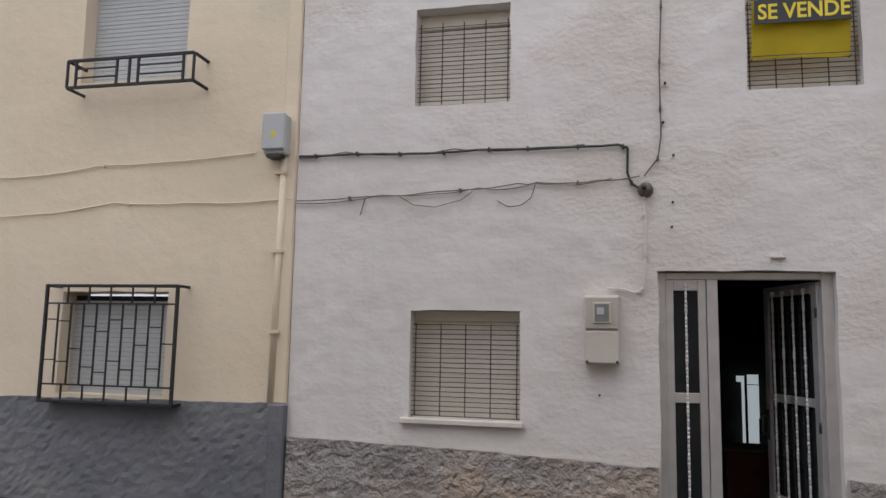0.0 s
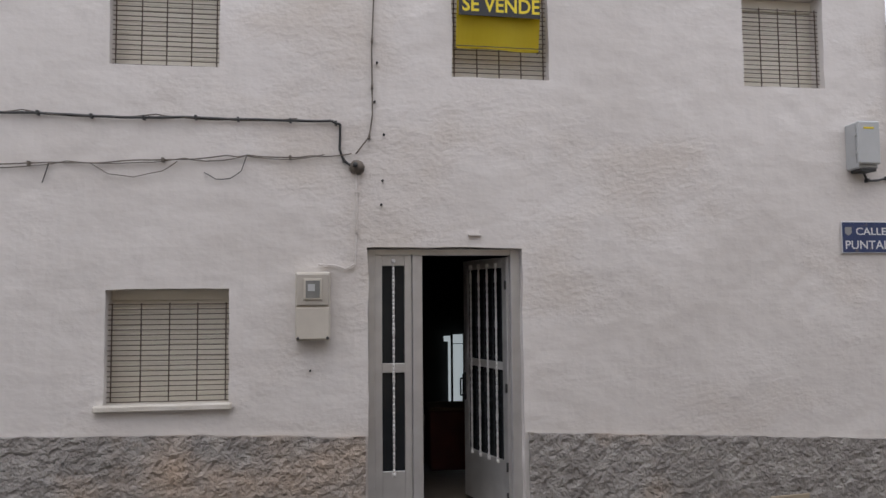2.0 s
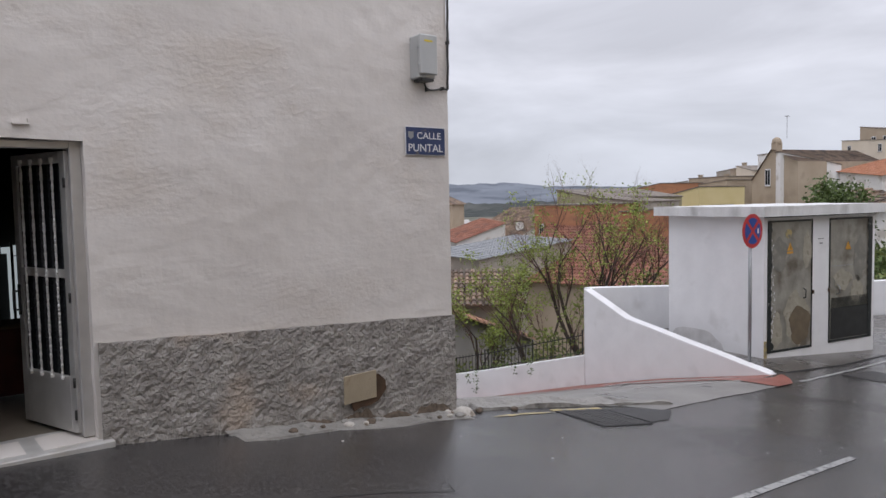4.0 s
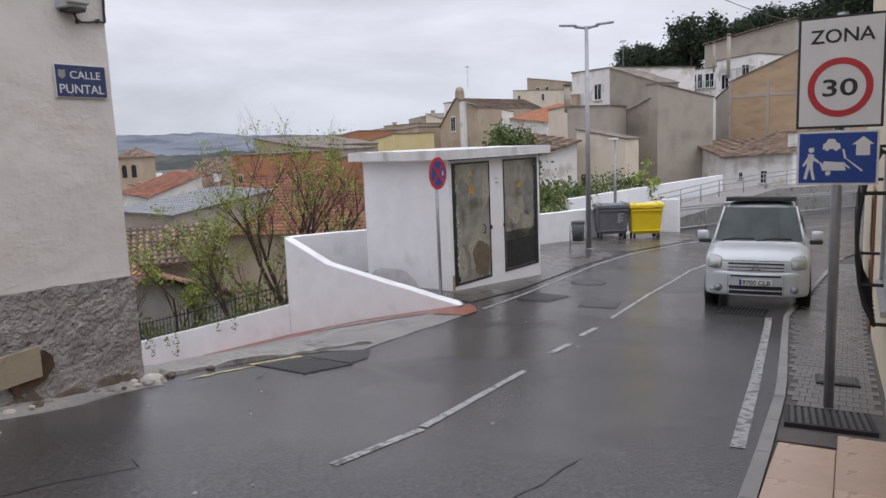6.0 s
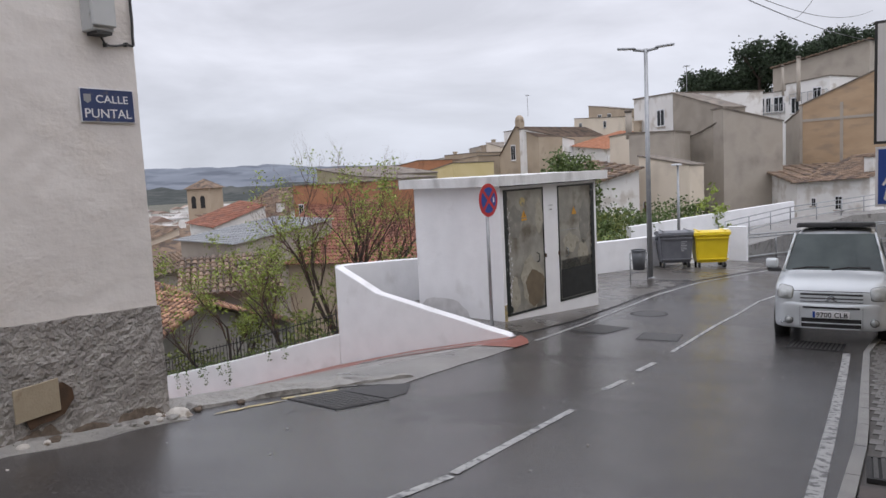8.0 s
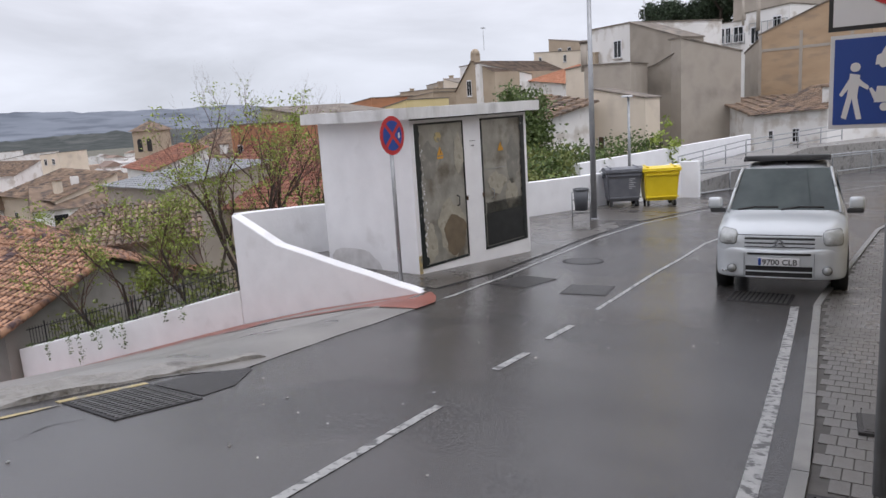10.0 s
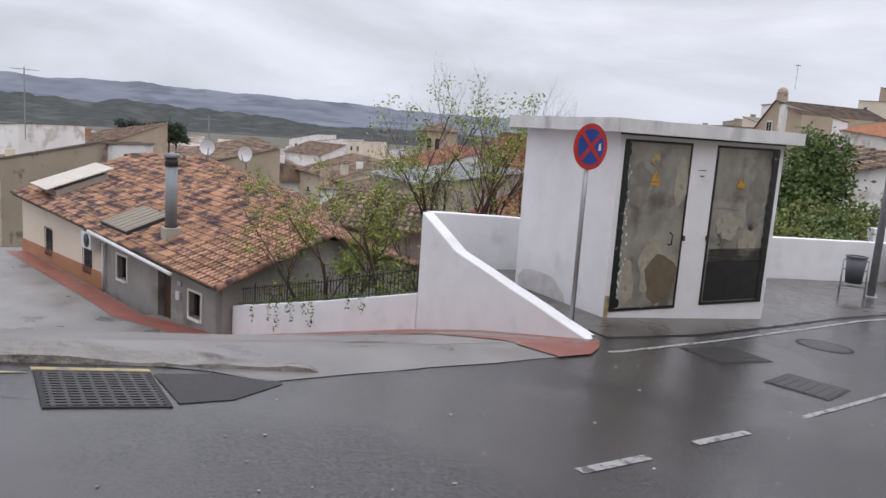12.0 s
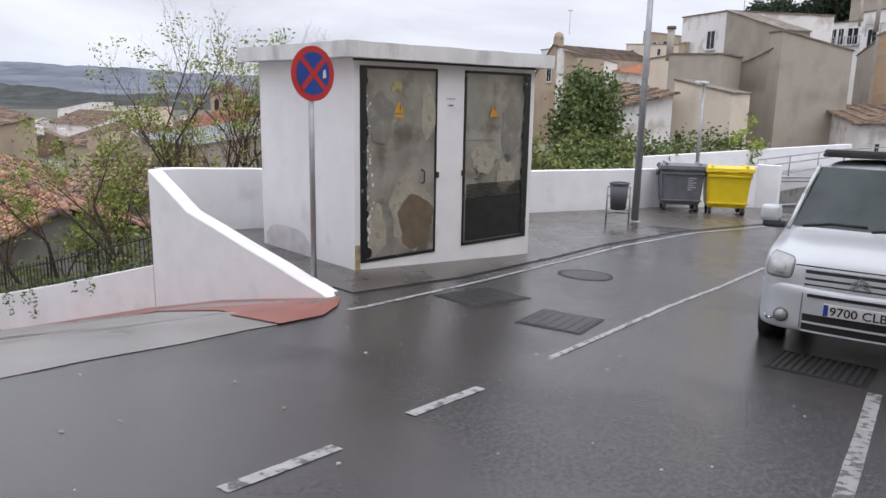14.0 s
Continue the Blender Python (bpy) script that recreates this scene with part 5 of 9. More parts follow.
    pict("playing_symbol", [[(-0.10, 0.11), (0.06, 0.11), (0.04, 0.17), (-0.09, 0.18)], [(0.03, 0.16), (0.08, 0.12), (0.085, 0.13), (0.04, 0.175)], [(-0.10, 0.12), (-0.12, 0.17), (-0.11, 0.175), (-0.085, 0.14)]], [(-0.06, 0.09, 0.018)])
    for z in (z1 + 0.2, z1 + 0.6, 1.15 - zb + 0.2):
        part("clamp", boxes([(-0.045, 0.045, -0.05, 0.05, z, z + 0.03)], 0.004), M_STEEL, s)


zone_sign()


# ---- lamps, litter bin, containers ----
def lamp(x, y, top, r, label, arm=0.0, cat="street lamp"):
    zb = ground_z(x)
    L = thing("street_lamp", pose(x, y, zb), label, cat)
    h = top - zb
    bm = bmesh.new()
    rod(bm, (0, 0, -0.1), (0, 0, h), r, 14, r * 0.62)
    part("pole", bm, M_STEEL, L)
    bm = bmesh.new()
    rod(bm, (0, 0, -0.02), (0, 0, 0.03), r * 1.6, 14)
    part("base_flange", bm, M_STEEL, L)
    if arm:
        for s in (-1, 1):
            d = Vector((0.3, -0.95, 0)) * s
            bm = bmesh.new()
            tube(bm, [(0, 0, h - 0.06), tuple(d * 0.35 + Vector((0, 0, h + 0.0)))], r * 0.5, 8)
            part("arm", bm, M_STEEL, L)
            bm = bmesh.new()
            box(bm, 0.28, 0.80, -0.10, 0.10, 0.0, 0.05, 0.02)
            head = part("lamp_head", bm, M_STEEL, L)
            head.matrix_local = pose(0, 0, h - 0.02, 0, -4, math.degrees(math.atan2(d.y, d.x)))
            part("lens", boxes([(0.36, 0.74, -0.07, 0.07, -0.006, -0.001)]), M_SWHITE, head)
    else:
        bm = bmesh.new()
        box(bm, -0.5, 0.12, -0.13, 0.13, h - 0.01, h + 0.07, 0.03)
        part("lamp_head", bm, M_SWHITE, L)
    return L


lamp(22.16, 7.34, 4.77, 0.085, "tall galvanised street lamp with two flat heads", 1.0)
lamp(30.6, 8.9, 1.33, 0.07, "short grey lamp post with one flat head")


def litter_bin():
    x, y = 21.42, 7.43
    b = thing("litter_bin", pose(x, y, ground_z(x), 0, 0, 25), "dark grey round litter bin in a tubular steel stand", "litter bin")
    bm = bmesh.new()
    n = 20
    for z0, z1, r0, r1 in ((0.32, 0.88, 0.165, 0.20),):
        rod(bm, (0, 0, z0), (0, 0, z1), r0, n, r1)
    part("bucket", bm, M_BINGREY, b)
    bm = bmesh.new()
    disc(bm, 0.215, 0.86, 0.90, 24, 0, 0, 0, 0.17)
    part("rim", bm, M_BINGREY, b)
    for s in (-1, 1):
        bm = bmesh.new()
        tube(bm, [(0, s * 0.24, -0.02), (0, s * 0.24, 0.80), (0, s * 0.18, 0.82)], 0.018, 8)
        part("leg", bm, M_STEEL, b)
    for z in (0.24, 0.60):
        bm = bmesh.new()
        tube(bm, [(0, -0.24, z), (0.0, 0.24, z)], 0.014, 8)
        part("crossbar", bm, M_STEEL, b)


M_BINGREY = surf("dark_grey_plastic", (0.075, 0.08, 0.09), (0.10, 0.105, 0.115), 4, rough=0.5, bump=0.05, bscale=70)
M_CONTGREY = surf("grey_container_plastic", (0.11, 0.115, 0.13), (0.145, 0.15, 0.165), 4, rough=0.5, bump=0.04, bscale=70)
M_BINYEL = surf("yellow_plastic", (0.68, 0.50, 0.01), (0.74, 0.56, 0.02), 4, rough=0.4, bump=0.04, bscale=70)
litter_bin()


def container(x, y, rz, mat, label, dark=None):
    """A four-wheeled waste container: front towards local -y."""
    c = thing("waste_container", pose(x, y, ground_z(x), 0, 0, rz), label, "waste container", "waste containers by the parapet")
    bm = bmesh.new()
    W, D = 0.54, 0.44
    lev = [(0.20, 0.86, 0.80), (0.28, 0.90, 0.86), (1.05, 1.0, 1.0), (1.12, 1.06, 1.06)]
    rings = []
    for z, kw, kd in lev:
        w, d = W * kw, D * kd
        rings.append([bm.verts.new(p) for p in ((-w, -d, z), (w, -d, z), (w, d, z), (-w, d, z))])
    bm.faces.new(rings[0][::-1])
    for a, b2 in zip(rings, rings[1:]):
        for i in range(4):
            bm.faces.new((a[i], a[(i + 1) % 4], b2[(i + 1) % 4], b2[i]))
    bm.faces.new(rings[-1])
    bmesh.ops.bevel(bm, geom=[e for e in bm.edges if abs(e.verts[0].co.z - e.verts[1].co.z) > 0.05], offset=0.05, segments=2, affect="EDGES")
    part("tub", bm, mat, c)
    bm = bmesh.new()
    n = 8
    prof = [(-D * 1.12, 1.125)] + [(-D * 1.1 + 2 * D * 1.1 * i / n, 1.17 + 0.10 * math.sin(math.pi * min(1, (i + 1.5) / (n + 1)))) for i in range(n + 1)] + [(D * 1.12, 1.125)]
    a = [bm.verts.new((-W * 1.09, py, pz)) for py, pz in prof]
    b2 = [bm.verts.new((W * 1.09, py, pz)) for py, pz in prof]
    for i in range(len(prof) - 1):
        bm.faces.new((a[i], b2[i], b2[i + 1], a[i + 1]))
    bm.faces.new(a), bm.faces.new(b2[::-1]), bm.faces.new((a[0], a[-1], b2[-1], b2[0]))
    bmesh.ops.recalc_face_normals(bm, faces=bm.faces)
    lid = part("lid", bm, mat, c, "slightly domed lid")
    for s in (-0.42, 0.42):
        part("lid_rib", boxes([(s - 0.03, s + 0.03, -D, D * 0.9, 1.255, 1.285)], 0.008), mat, lid)
    for s in (-1, 1):
        bm = bmesh.new()
        rod(bm, (s * W * 1.02, 0, 1.0), (s * (W + 0.09), 0, 1.0), 0.07, 12)
        part("lifting_pin", bm, M_BINGREY, c)
        part("lid_handle", boxes([(s * 0.3 - 0.09, s * 0.3 + 0.09, -D * 1.2, -D * 1.13, 1.14, 1.17)], 0.008), mat, lid)
        for t in (-1, 1):
            bm = bmesh.new()
            rod(bm, (-0.03, 0, 0.1), (0.03, 0, 0.1), 0.10, 16)
            w = part("wheel", bm, M_BLACK, c)
            w.matrix_local = pose(s * W * 0.74, t * D * 0.7, 0, 0, 0, 15 * s)
            bm = boxes([(-0.045, -0.03, -0.03, 0.03, 0.08, 0.22), (0.03, 0.045, -0.03, 0.03, 0.08, 0.22), (-0.045, 0.045, -0.04, 0.04, 0.205, 0.22)])
            f = part("fork", bm, M_STEEL, w)
    part("front_rib", boxes([(-W * 0.94, W * 0.94, -D * 1.02, -D * 0.90, 0.30, 0.34)], 0.006), mat, c)
    part("front_rib", boxes([(-W * 1.0, W * 1.0, -D * 1.10, -D * 0.98, 1.0, 1.05)], 0.006), mat, c)
    if dark:
        for i in range(6):
            ww = (0.20, 0.12, 0.2, 0.15, 0.2, 0.1)[i]
            z = 0.9 - i * 0.06
            o = part("print_bar", boxes([(0.05 - 0.0, 0.05 + ww, -0.003, 0.0, z, z + 0.022)]), M_PLBOX, c)
            o.matrix_local = pose(0.08, -D * 0.965 - (z - 0.28) * 0.085 + 0.0, 0, 0, 0, 0)
    return c


container(25.9, 7.72, -62, M_CONTGREY, "dark grey four-wheeled waste container with a domed lid", True)
container(26.35, 6.66, -64, M_BINYEL, "bright yellow four-wheeled recycling container beside the grey one")


# ---- grates and covers in the road ----
def grate(name, x, y, w, d, rz, label, bars_along="x", n=14, mat=None, frame_mat=None, slope=True, lift=0.002):
    z = ground_z(x)
    k = math.degrees(math.atan((ground_z(x + 0.5) - ground_z(x - 0.5))))
    g = thing(name, pose(x, y, z + lift, 0, -k, 0) @ pose(0, 0, 0, 0, 0, rz), label, "drain grate")
    part("frame", boxes([(-w / 2 - 0.03, w / 2 + 0.03, -d / 2 - 0.03, -d / 2, -0.03, 0.006), (-w / 2 - 0.03, w / 2 + 0.03, d / 2, d / 2 + 0.03, -0.03, 0.006),
                         (-w / 2 - 0.03, -w / 2, -d / 2, d / 2, -0.03, 0.006), (w / 2, w / 2 + 0.03, -d / 2, d / 2, -0.03, 0.006)]), frame_mat or M_IRON, g)
    # thin near-black sheet at road level stands for the shaded depth below
    part("pit", boxes([(-w / 2, w / 2, -d / 2, d / 2, -0.005, 0.0)]), M_DARK, g)
    L = w if bars_along == "x" else d
    for i in range(n):
        f = (i + 0.5) / n
        if bars_along == "x":
            y0 = -d / 2 + d * f
            r = (-w / 2, w / 2, y0 - d / n * 0.28, y0 + d / n * 0.28, 0.001, 0.008)
        else:
            x0 = -w / 2 + w * f
            r = (x0 - w / n * 0.28, x0 + w / n * 0.28, -d / 2, d / 2, 0.001, 0.008)
        part("bar", boxes([r]), mat or M_CASTIRON, g)
    return g


M_BROWNIRON = surf("brown_iron", (0.055, 0.042, 0.038), (0.09, 0.068, 0.06), 9, rough=0.5, bump=0.15, bscale=60)
M_CASTIRON = surf("cast_iron", (0.022, 0.021, 0.020), (0.045, 0.042, 0.040), 9, rough=0.45, bump=0.2, bscale=60)
g = grate("drain_grate", 5.97, 5.16, 0.64, 0.64, -5, "large cast-iron drain grate in the roadway with a yellow edge", "x", 13)
for j in range(8):
    part("crossbar", boxes([(-0.33 + 0.66 * (j + 0.5) / 8 - 0.012, -0.33 + 0.66 * (j + 0.5) / 8 + 0.012, -0.33, 0.33, 0.002, 0.007)]), M_CASTIRON, g)
part("yellow_edge", boxes([(-0.36, 0.36, 0.37, 0.43, -0.01, 0.004)]), M_YLINE, g, "worn yellow line along the grate")
grate("drain_grate", 13.35, 1.85, 0.62, 0.72, 0, "black ribbed grate in the road before the car", "x", 12)
grate("drain_grate", 6.07, 0.385, 0.58, 0.52, 4, "black slotted grate set in the pavement", "x", 11, lift=0.136)
c = thing("service_cover", pose(5.38, 0.495, ground_z(5.38) + 0.137, 0, 7.4, 3), "plain brown iron cover set in the pink tiles", "manhole cover")
part("lid", boxes([(-0.165, 0.165, -0.17, 0.17, -0.02, 0.004)], 0.002), M_BROWNIRON, c)
for x, y, w, d, rz, lab in ((13.3, 5.38, 0.85, 0.62, -10, "dark rectangular service cover in the wet road"), (13.0, 4.2, 0.7, 0.62, 8, "flush rectangular service cover in the wet road"), (7.83, 0.35, 0.42, 0.30, 3, "small metal cover in the pavement")):
    k = math.degrees(math.atan((ground_z(x + 0.5) - ground_z(x - 0.5))))
    lift = pave(x) + 0.006 if y < 1 else 0.004
    c = thing("service_cover", pose(x, y, ground_z(x) + lift, 0, -k, 0) @ pose(0, 0, 0, 0, 0, rz), lab, "manhole cover")
    part("frame", boxes([(-w / 2 - 0.03, w / 2 + 0.03, -d / 2 - 0.03, d / 2 + 0.03, -0.02, 0.002)]), M_PATCH, c)
    part("lid", boxes([(-w / 2, w / 2, -d / 2, d / 2, 0.0025, 0.006)], 0.001), M_CASTIRON, c)
    for i in range(6):
        part("rib", boxes([(-w / 2 + 0.03, w / 2 - 0.03, -d / 2 + d * (i + 0.5) / 6 - 0.01, -d / 2 + d * (i + 0.5) / 6 + 0.01, 0.0062, 0.009)]), M_CASTIRON, c)
c = thing("manhole_cover", pose(15.6, 5.24, ground_z(15.6) + 0.004, 0, 3, 0), "round cast-iron manhole cover in the wet road", "manhole cover")
bm = bmesh.new()
disc(bm, 0.33, -0.02, 0.004, 28)
part("lid", bm, M_CASTIRON, c)
bm = bmesh.new()
disc(bm, 0.38, -0.02, 0.003, 28, 0, 0, 0, 0.335)
part("ring", bm, M_IRON, c)
# ---- parked car ----
M_CAR = surf("silver_car_paint", (0.56, 0.59, 0.61), (0.61, 0.64, 0.66), 2, rough=0.24, bump=0.0, metal=0.2)
M_CARGLASS = surf("car_glass", (0.016, 0.028, 0.028), (0.04, 0.058, 0.055), 2.2, rough=0.03, bump=0.0, spec=0.42)
M_RUBBER = surf("rubber", (0.015, 0.015, 0.015), (0.025, 0.025, 0.025), 9, rough=0.75, bump=0.2)
M_GREYPL = surf("dark_trim", (0.03, 0.03, 0.032), (0.045, 0.045, 0.047), 9, rough=0.6, bump=0.1)
M_LIGHTGL = surf("headlamp_glass", (0.33, 0.345, 0.34), (0.46, 0.475, 0.465), 9, rough=0.15, bump=0.15, bscale=60, metal=0.2)
M_CHROME = surf("chrome", (0.62, 0.63, 0.65), (0.68, 0.69, 0.70), 5, rough=0.15, bump=0, metal=0.9)


def conform_bar(fx, y0, y1, z0, z1, half, lift):
    """A bar that follows the curved nose fx(y, z) from y0 to y1."""
    bm = bmesh.new()
    n = max(2, int(abs(y1 - y0) / 0.08))
    prev = None
    for i in range(n + 1):
        y, z = y0 + (y1 - y0) * i / n, z0 + (z1 - z0) * i / n
        x = fx(y, z)
        ring = [bm.verts.new((x - lift, y, z - half)), bm.verts.new((x - lift, y, z + half)), bm.verts.new((x + 0.03, y, z + half)), bm.verts.new((x + 0.03, y, z - half))]
        if prev:
            for k in range(4):
                bm.faces.new((prev[k], prev[(k + 1) % 4], ring[(k + 1) % 4], ring[k]))
        else:
            bm.faces.new(ring)
        prev = ring
    bm.faces.new(prev[::-1])
    bmesh.ops.recalc_face_normals(bm, faces=bm.faces)
    return bm


M_CARSEAM = surf("panel_gap", (0.12, 0.125, 0.13), (0.16, 0.165, 0.17), 9, rough=0.5, bump=0.0)


def car():
    k = math.degrees(math.atan((ground_z(17) - ground_z(13.8)) / 3.2))
    c = thing("parked_car", pose(13.60, 1.67, ground_z(13.7) + 0.005, 0, -k, 4), "silver compact van with a dark roof rack, half on the pavement", "car")
    # stations along x: x, sill z, belt z, top z, half width at sill, belt, top
    st = [(0.00, 0.40, 0.70, 0.80, 0.56, 0.64, 0.56), (0.035, 0.30, 0.76, 0.87, 0.66, 0.73, 0.64), (0.12, 0.24, 0.80, 0.915, 0.75, 0.80, 0.70), (0.34, 0.20, 0.84, 0.99, 0.81, 0.85, 0.74),
          (0.72, 0.19, 0.89, 1.035, 0.825, 0.86, 0.75), (0.98, 0.19, 0.94, 1.065, 0.83, 0.86, 0.76), (1.30, 0.19, 0.99, 1.375, 0.83, 0.86, 0.67), (1.66, 0.19, 1.00, 1.69, 0.83, 0.86, 0.60),
          (2.1, 0.19, 1.00, 1.76, 0.83, 0.86, 0.60), (3.0, 0.19, 1.00, 1.78, 0.83, 0.86, 0.60), (3.8, 0.21, 1.00, 1.75, 0.83, 0.85, 0.60), (4.05, 0.26, 1.0, 1.66, 0.80, 0.82, 0.58), (4.11, 0.32, 0.98, 1.5, 0.76, 0.78, 0.56)]
    bm = bmesh.new()
    rings = []
    for x, zs, zb, zt, ws, wb, wt in st:
        half = [(0.0, zs), (ws * 0.8, zs), (ws, zs + 0.05), ((ws + wb) / 2 + 0.012, (zs + zb) / 2), (wb, zb - 0.08), (wb - 0.005, zb), ((wb + wt) / 2 + 0.02, (zb + zt) / 2 + 0.01), (wt + 0.015, zt - 0.05), (wt - 0.05, zt - 0.005), (wt * 0.5, zt + 0.018), (0, zt + 0.025)]
        ring = [bm.verts.new((x, y, z)) for y, z in half] + [bm.verts.new((x, -y, z)) for y, z in half[-2:0:-1]]
        rings.append(ring)
    n = len(rings[0])
    for a, b in zip(rings, rings[1:]):
        for i in range(n):
            bm.faces.new((a[i], a[(i + 1) % n], b[(i + 1) % n], b[i]))
    bm.faces.new(rings[0]), bm.faces.new(rings[-1][::-1])
    bmesh.ops.recalc_face_normals(bm, faces=bm.faces)
    body = part("body", bm, M_CAR, c, smooth=True)
    md = body.modifiers.new("smooth", "SUBSURF")
    md.levels = md.render_levels = 2
    shell = body.evaluated_get(bpy.context.evaluated_depsgraph_get())

    def nose(y, z):
        ok, hit, _, _ = shell.ray_cast(Vector((-1, y, z)), Vector((1, 0, 0)))
        return hit.x if ok else 0.5

    def conform(name, quad, nu, nv, mat, lift, label="", parent=None, skirt=0.05, crown=0.0):
        """A sheet over the nose between four (y, z) corners: low a, low b, high b, high a."""
        q = [Vector((p[0], p[1], 0)) for p in quad]
        bm = bmesh.new()
        g = []
        for j in range(nv + 1):
            row = []
            for i in range(nu + 1):
                u, v = i / nu, j / nv
                p = (q[0].lerp(q[1], u)).lerp(q[3].lerp(q[2], u), v)
                k = 1 - (2 * u - 1) ** 4 * (2 * v - 1) ** 4 * 0.14
                m = sum(q, Vector()) / 4
                p = m + (p - m) * k
                row.append(bm.verts.new((nose(p.x, p.y) - lift - crown * (1 - (2 * u - 1) ** 2) * (1 - (2 * v - 1) ** 2), p.x, p.y)))
            g.append(row)
        for j in range(nv):
            for i in range(nu):
                bm.faces.new((g[j][i], g[j][i + 1], g[j + 1][i + 1], g[j + 1][i]))
        rim = [g[0][i] for i in range(nu)] + [g[j][nu] for j in range(nv)] + [g[nv][i] for i in range(nu, 0, -1)] + [g[j][0] for j in range(nv, 0, -1)]
        back = [bm.verts.new((v.co.x + skirt, v.co.y, v.co.z)) for v in rim]
        for i in range(len(rim)):
            k = (i + 1) % len(rim)
            bm.faces.new((rim[i], back[i], back[k], rim[k]))
        bmesh.ops.recalc_face_normals(bm, faces=bm.faces)
        return part(name, bm, mat, parent or c, label, smooth=nv > 1)

    def panel(name, pts, mat, thick=0.012, label="", parent=c, off=(0, 0, 0)):
        b = bmesh.new()
        vs = [b.verts.new(Vector(p) + Vector(off)) for p in pts]
        f = b.faces.new(vs)
        b.normal_update()
        g = bmesh.ops.extrude_face_region(b, geom=[f])
        nrm = f.normal.copy()
        bmesh.ops.translate(b, vec=-nrm * thick, verts=[v for v in g["geom"] if isinstance(v, bmesh.types.BMVert)])
        bmesh.ops.recalc_face_normals(b, faces=b.faces)
        return part(name, b, mat, parent, label)

    # windscreen, a curved sheet in seven strips
    b = bmesh.new()
    rows = []
    for j in range(7):
        f = j / 6
        x, z, w = 0.985 + 0.605 * f, 1.07 + 0.59 * f, 0.74 - 0.14 * f
        rows.append([b.verts.new((x - 0.035 - 0.05 * (1 - (i / 5 - 1) ** 2) + 0.03, w * (i / 5 - 1), z + 0.035)) for i in range(11)])
    for r, s in zip(rows, rows[1:]):
        for i in range(10):
            b.faces.new((r[i], s[i], s[i + 1], r[i + 1]))
    part("windscreen", b, M_CARGLASS, c, "large dark tinted windscreen", smooth=True)
    for sgn in (-1, 1):
        b = bmesh.new()
        tube(b, [(0.945, sgn * 0.76, 1.075), (1.26, sgn * 0.69, 1.41), (1.57, sgn * 0.62, 1.70)], 0.022, 6)
        part("windscreen_pillar", b, M_CAR, c)
        # wiper
        b = bmesh.new()
        y0 = 0.62 if sgn > 0 else 0.02
        tube(b, [(0.88, y0, 1.115), (0.875, y0 - 0.25, 1.155), (0.90, y0 - 0.56, 1.15)], 0.016, 6)
        part("wiper", b, M_RUBBER, c)
        # headlamp: dark gap, housing, bright bowl behind a clear face
        quad = [(sgn * 0.555, 0.705), (sgn * 0.79, 0.715), (sgn * 0.765, 0.925), (sgn * 0.535, 0.895)]
        gap = [(sgn * 0.549, 0.700), (sgn * 0.796, 0.710), (sgn * 0.771, 0.931), (sgn * 0.530, 0.901)]
        h = conform("headlamp", gap, 8, 6, M_GREYPL, 0.004, "large clear headlamp with a dark edge")
        conform("lens", quad, 10, 8, M_LIGHTGL, 0.010, "", h, 0.02, 0.012)
        conform("reflector", [(sgn * 0.61, 0.745), (sgn * 0.70, 0.75), (sgn * 0.69, 0.83), (sgn * 0.61, 0.82)], 6, 6, M_LIGHTGL, 0.020, "", h, 0.02, 0.001)
        # fog lamp
        b = bmesh.new()
        rod(b, (-0.040, sgn * 0.60, 0.37), (0.10, sgn * 0.60, 0.37), 0.050, 18)
        f = part("fog_lamp", b, M_LIGHTGL, c)
        b = bmesh.new()
        rod(b, (-0.030, sgn * 0.60, 0.37), (0.10, sgn * 0.60, 0.37), 0.064, 18)
        part("surround", b, M_CARSEAM, f)
        # mirror
        b = boxes([(1.04, 1.20, sgn * 0.965 - 0.10, sgn * 0.965 + 0.10, 1.115, 1.285)], 0.045)
        m = part("door_mirror", b, M_CAR, c, "silver door mirror on a black foot", smooth=True)
        part("mirror_foot", boxes([(1.06, 1.19, sgn * 0.935 - 0.12, sgn * 0.935 + 0.10, 1.05, 1.125)], 0.03), M_GREYPL, m)
        # side windows and rubbing strip
        panel("side_window", [(1.45, sgn * 0.775, 1.08), (2.25, sgn * 0.775, 1.08), (2.25, sgn * 0.66, 1.60), (1.80, sgn * 0.66, 1.60)], M_CARGLASS, 0.012, "dark side window", off=(0, sgn * 0.035, 0))
        panel("side_window", [(2.33, sgn * 0.775, 1.08), (3.75, sgn * 0.775, 1.08), (3.7, sgn * 0.66, 1.60), (2.33, sgn * 0.66, 1.60)], M_CARGLASS, 0.012, "dark side window", off=(0, sgn * 0.035, 0))
        part("rubbing_strip", boxes([(1.1, 3.3, sgn * 0.865 - 0.012, sgn * 0.865 + 0.012, 0.56, 0.64)], 0.01), M_GREYPL, c)
        for x in (0.80, 3.49):
            b = bmesh.new()
            rod(b, (x, sgn * 0.655, 0.30), (x, sgn * 0.855, 0.30), 0.305, 28)
            w = part("wheel", b, M_RUBBER, c, "black tyre")
            b = bmesh.new()
            rod(b, (x, sgn * 0.80, 0.30), (x, sgn * 0.862, 0.30), 0.20, 20)
            part("rim", b, M_STEEL, w)
            b = bmesh.new()
            rod(b, (x, sgn * 0.70, 0.31), (x, sgn * 0.862, 0.31), 0.37, 28)
            part("wheel_arch", b, M_DARK, w)
            b = bmesh.new()
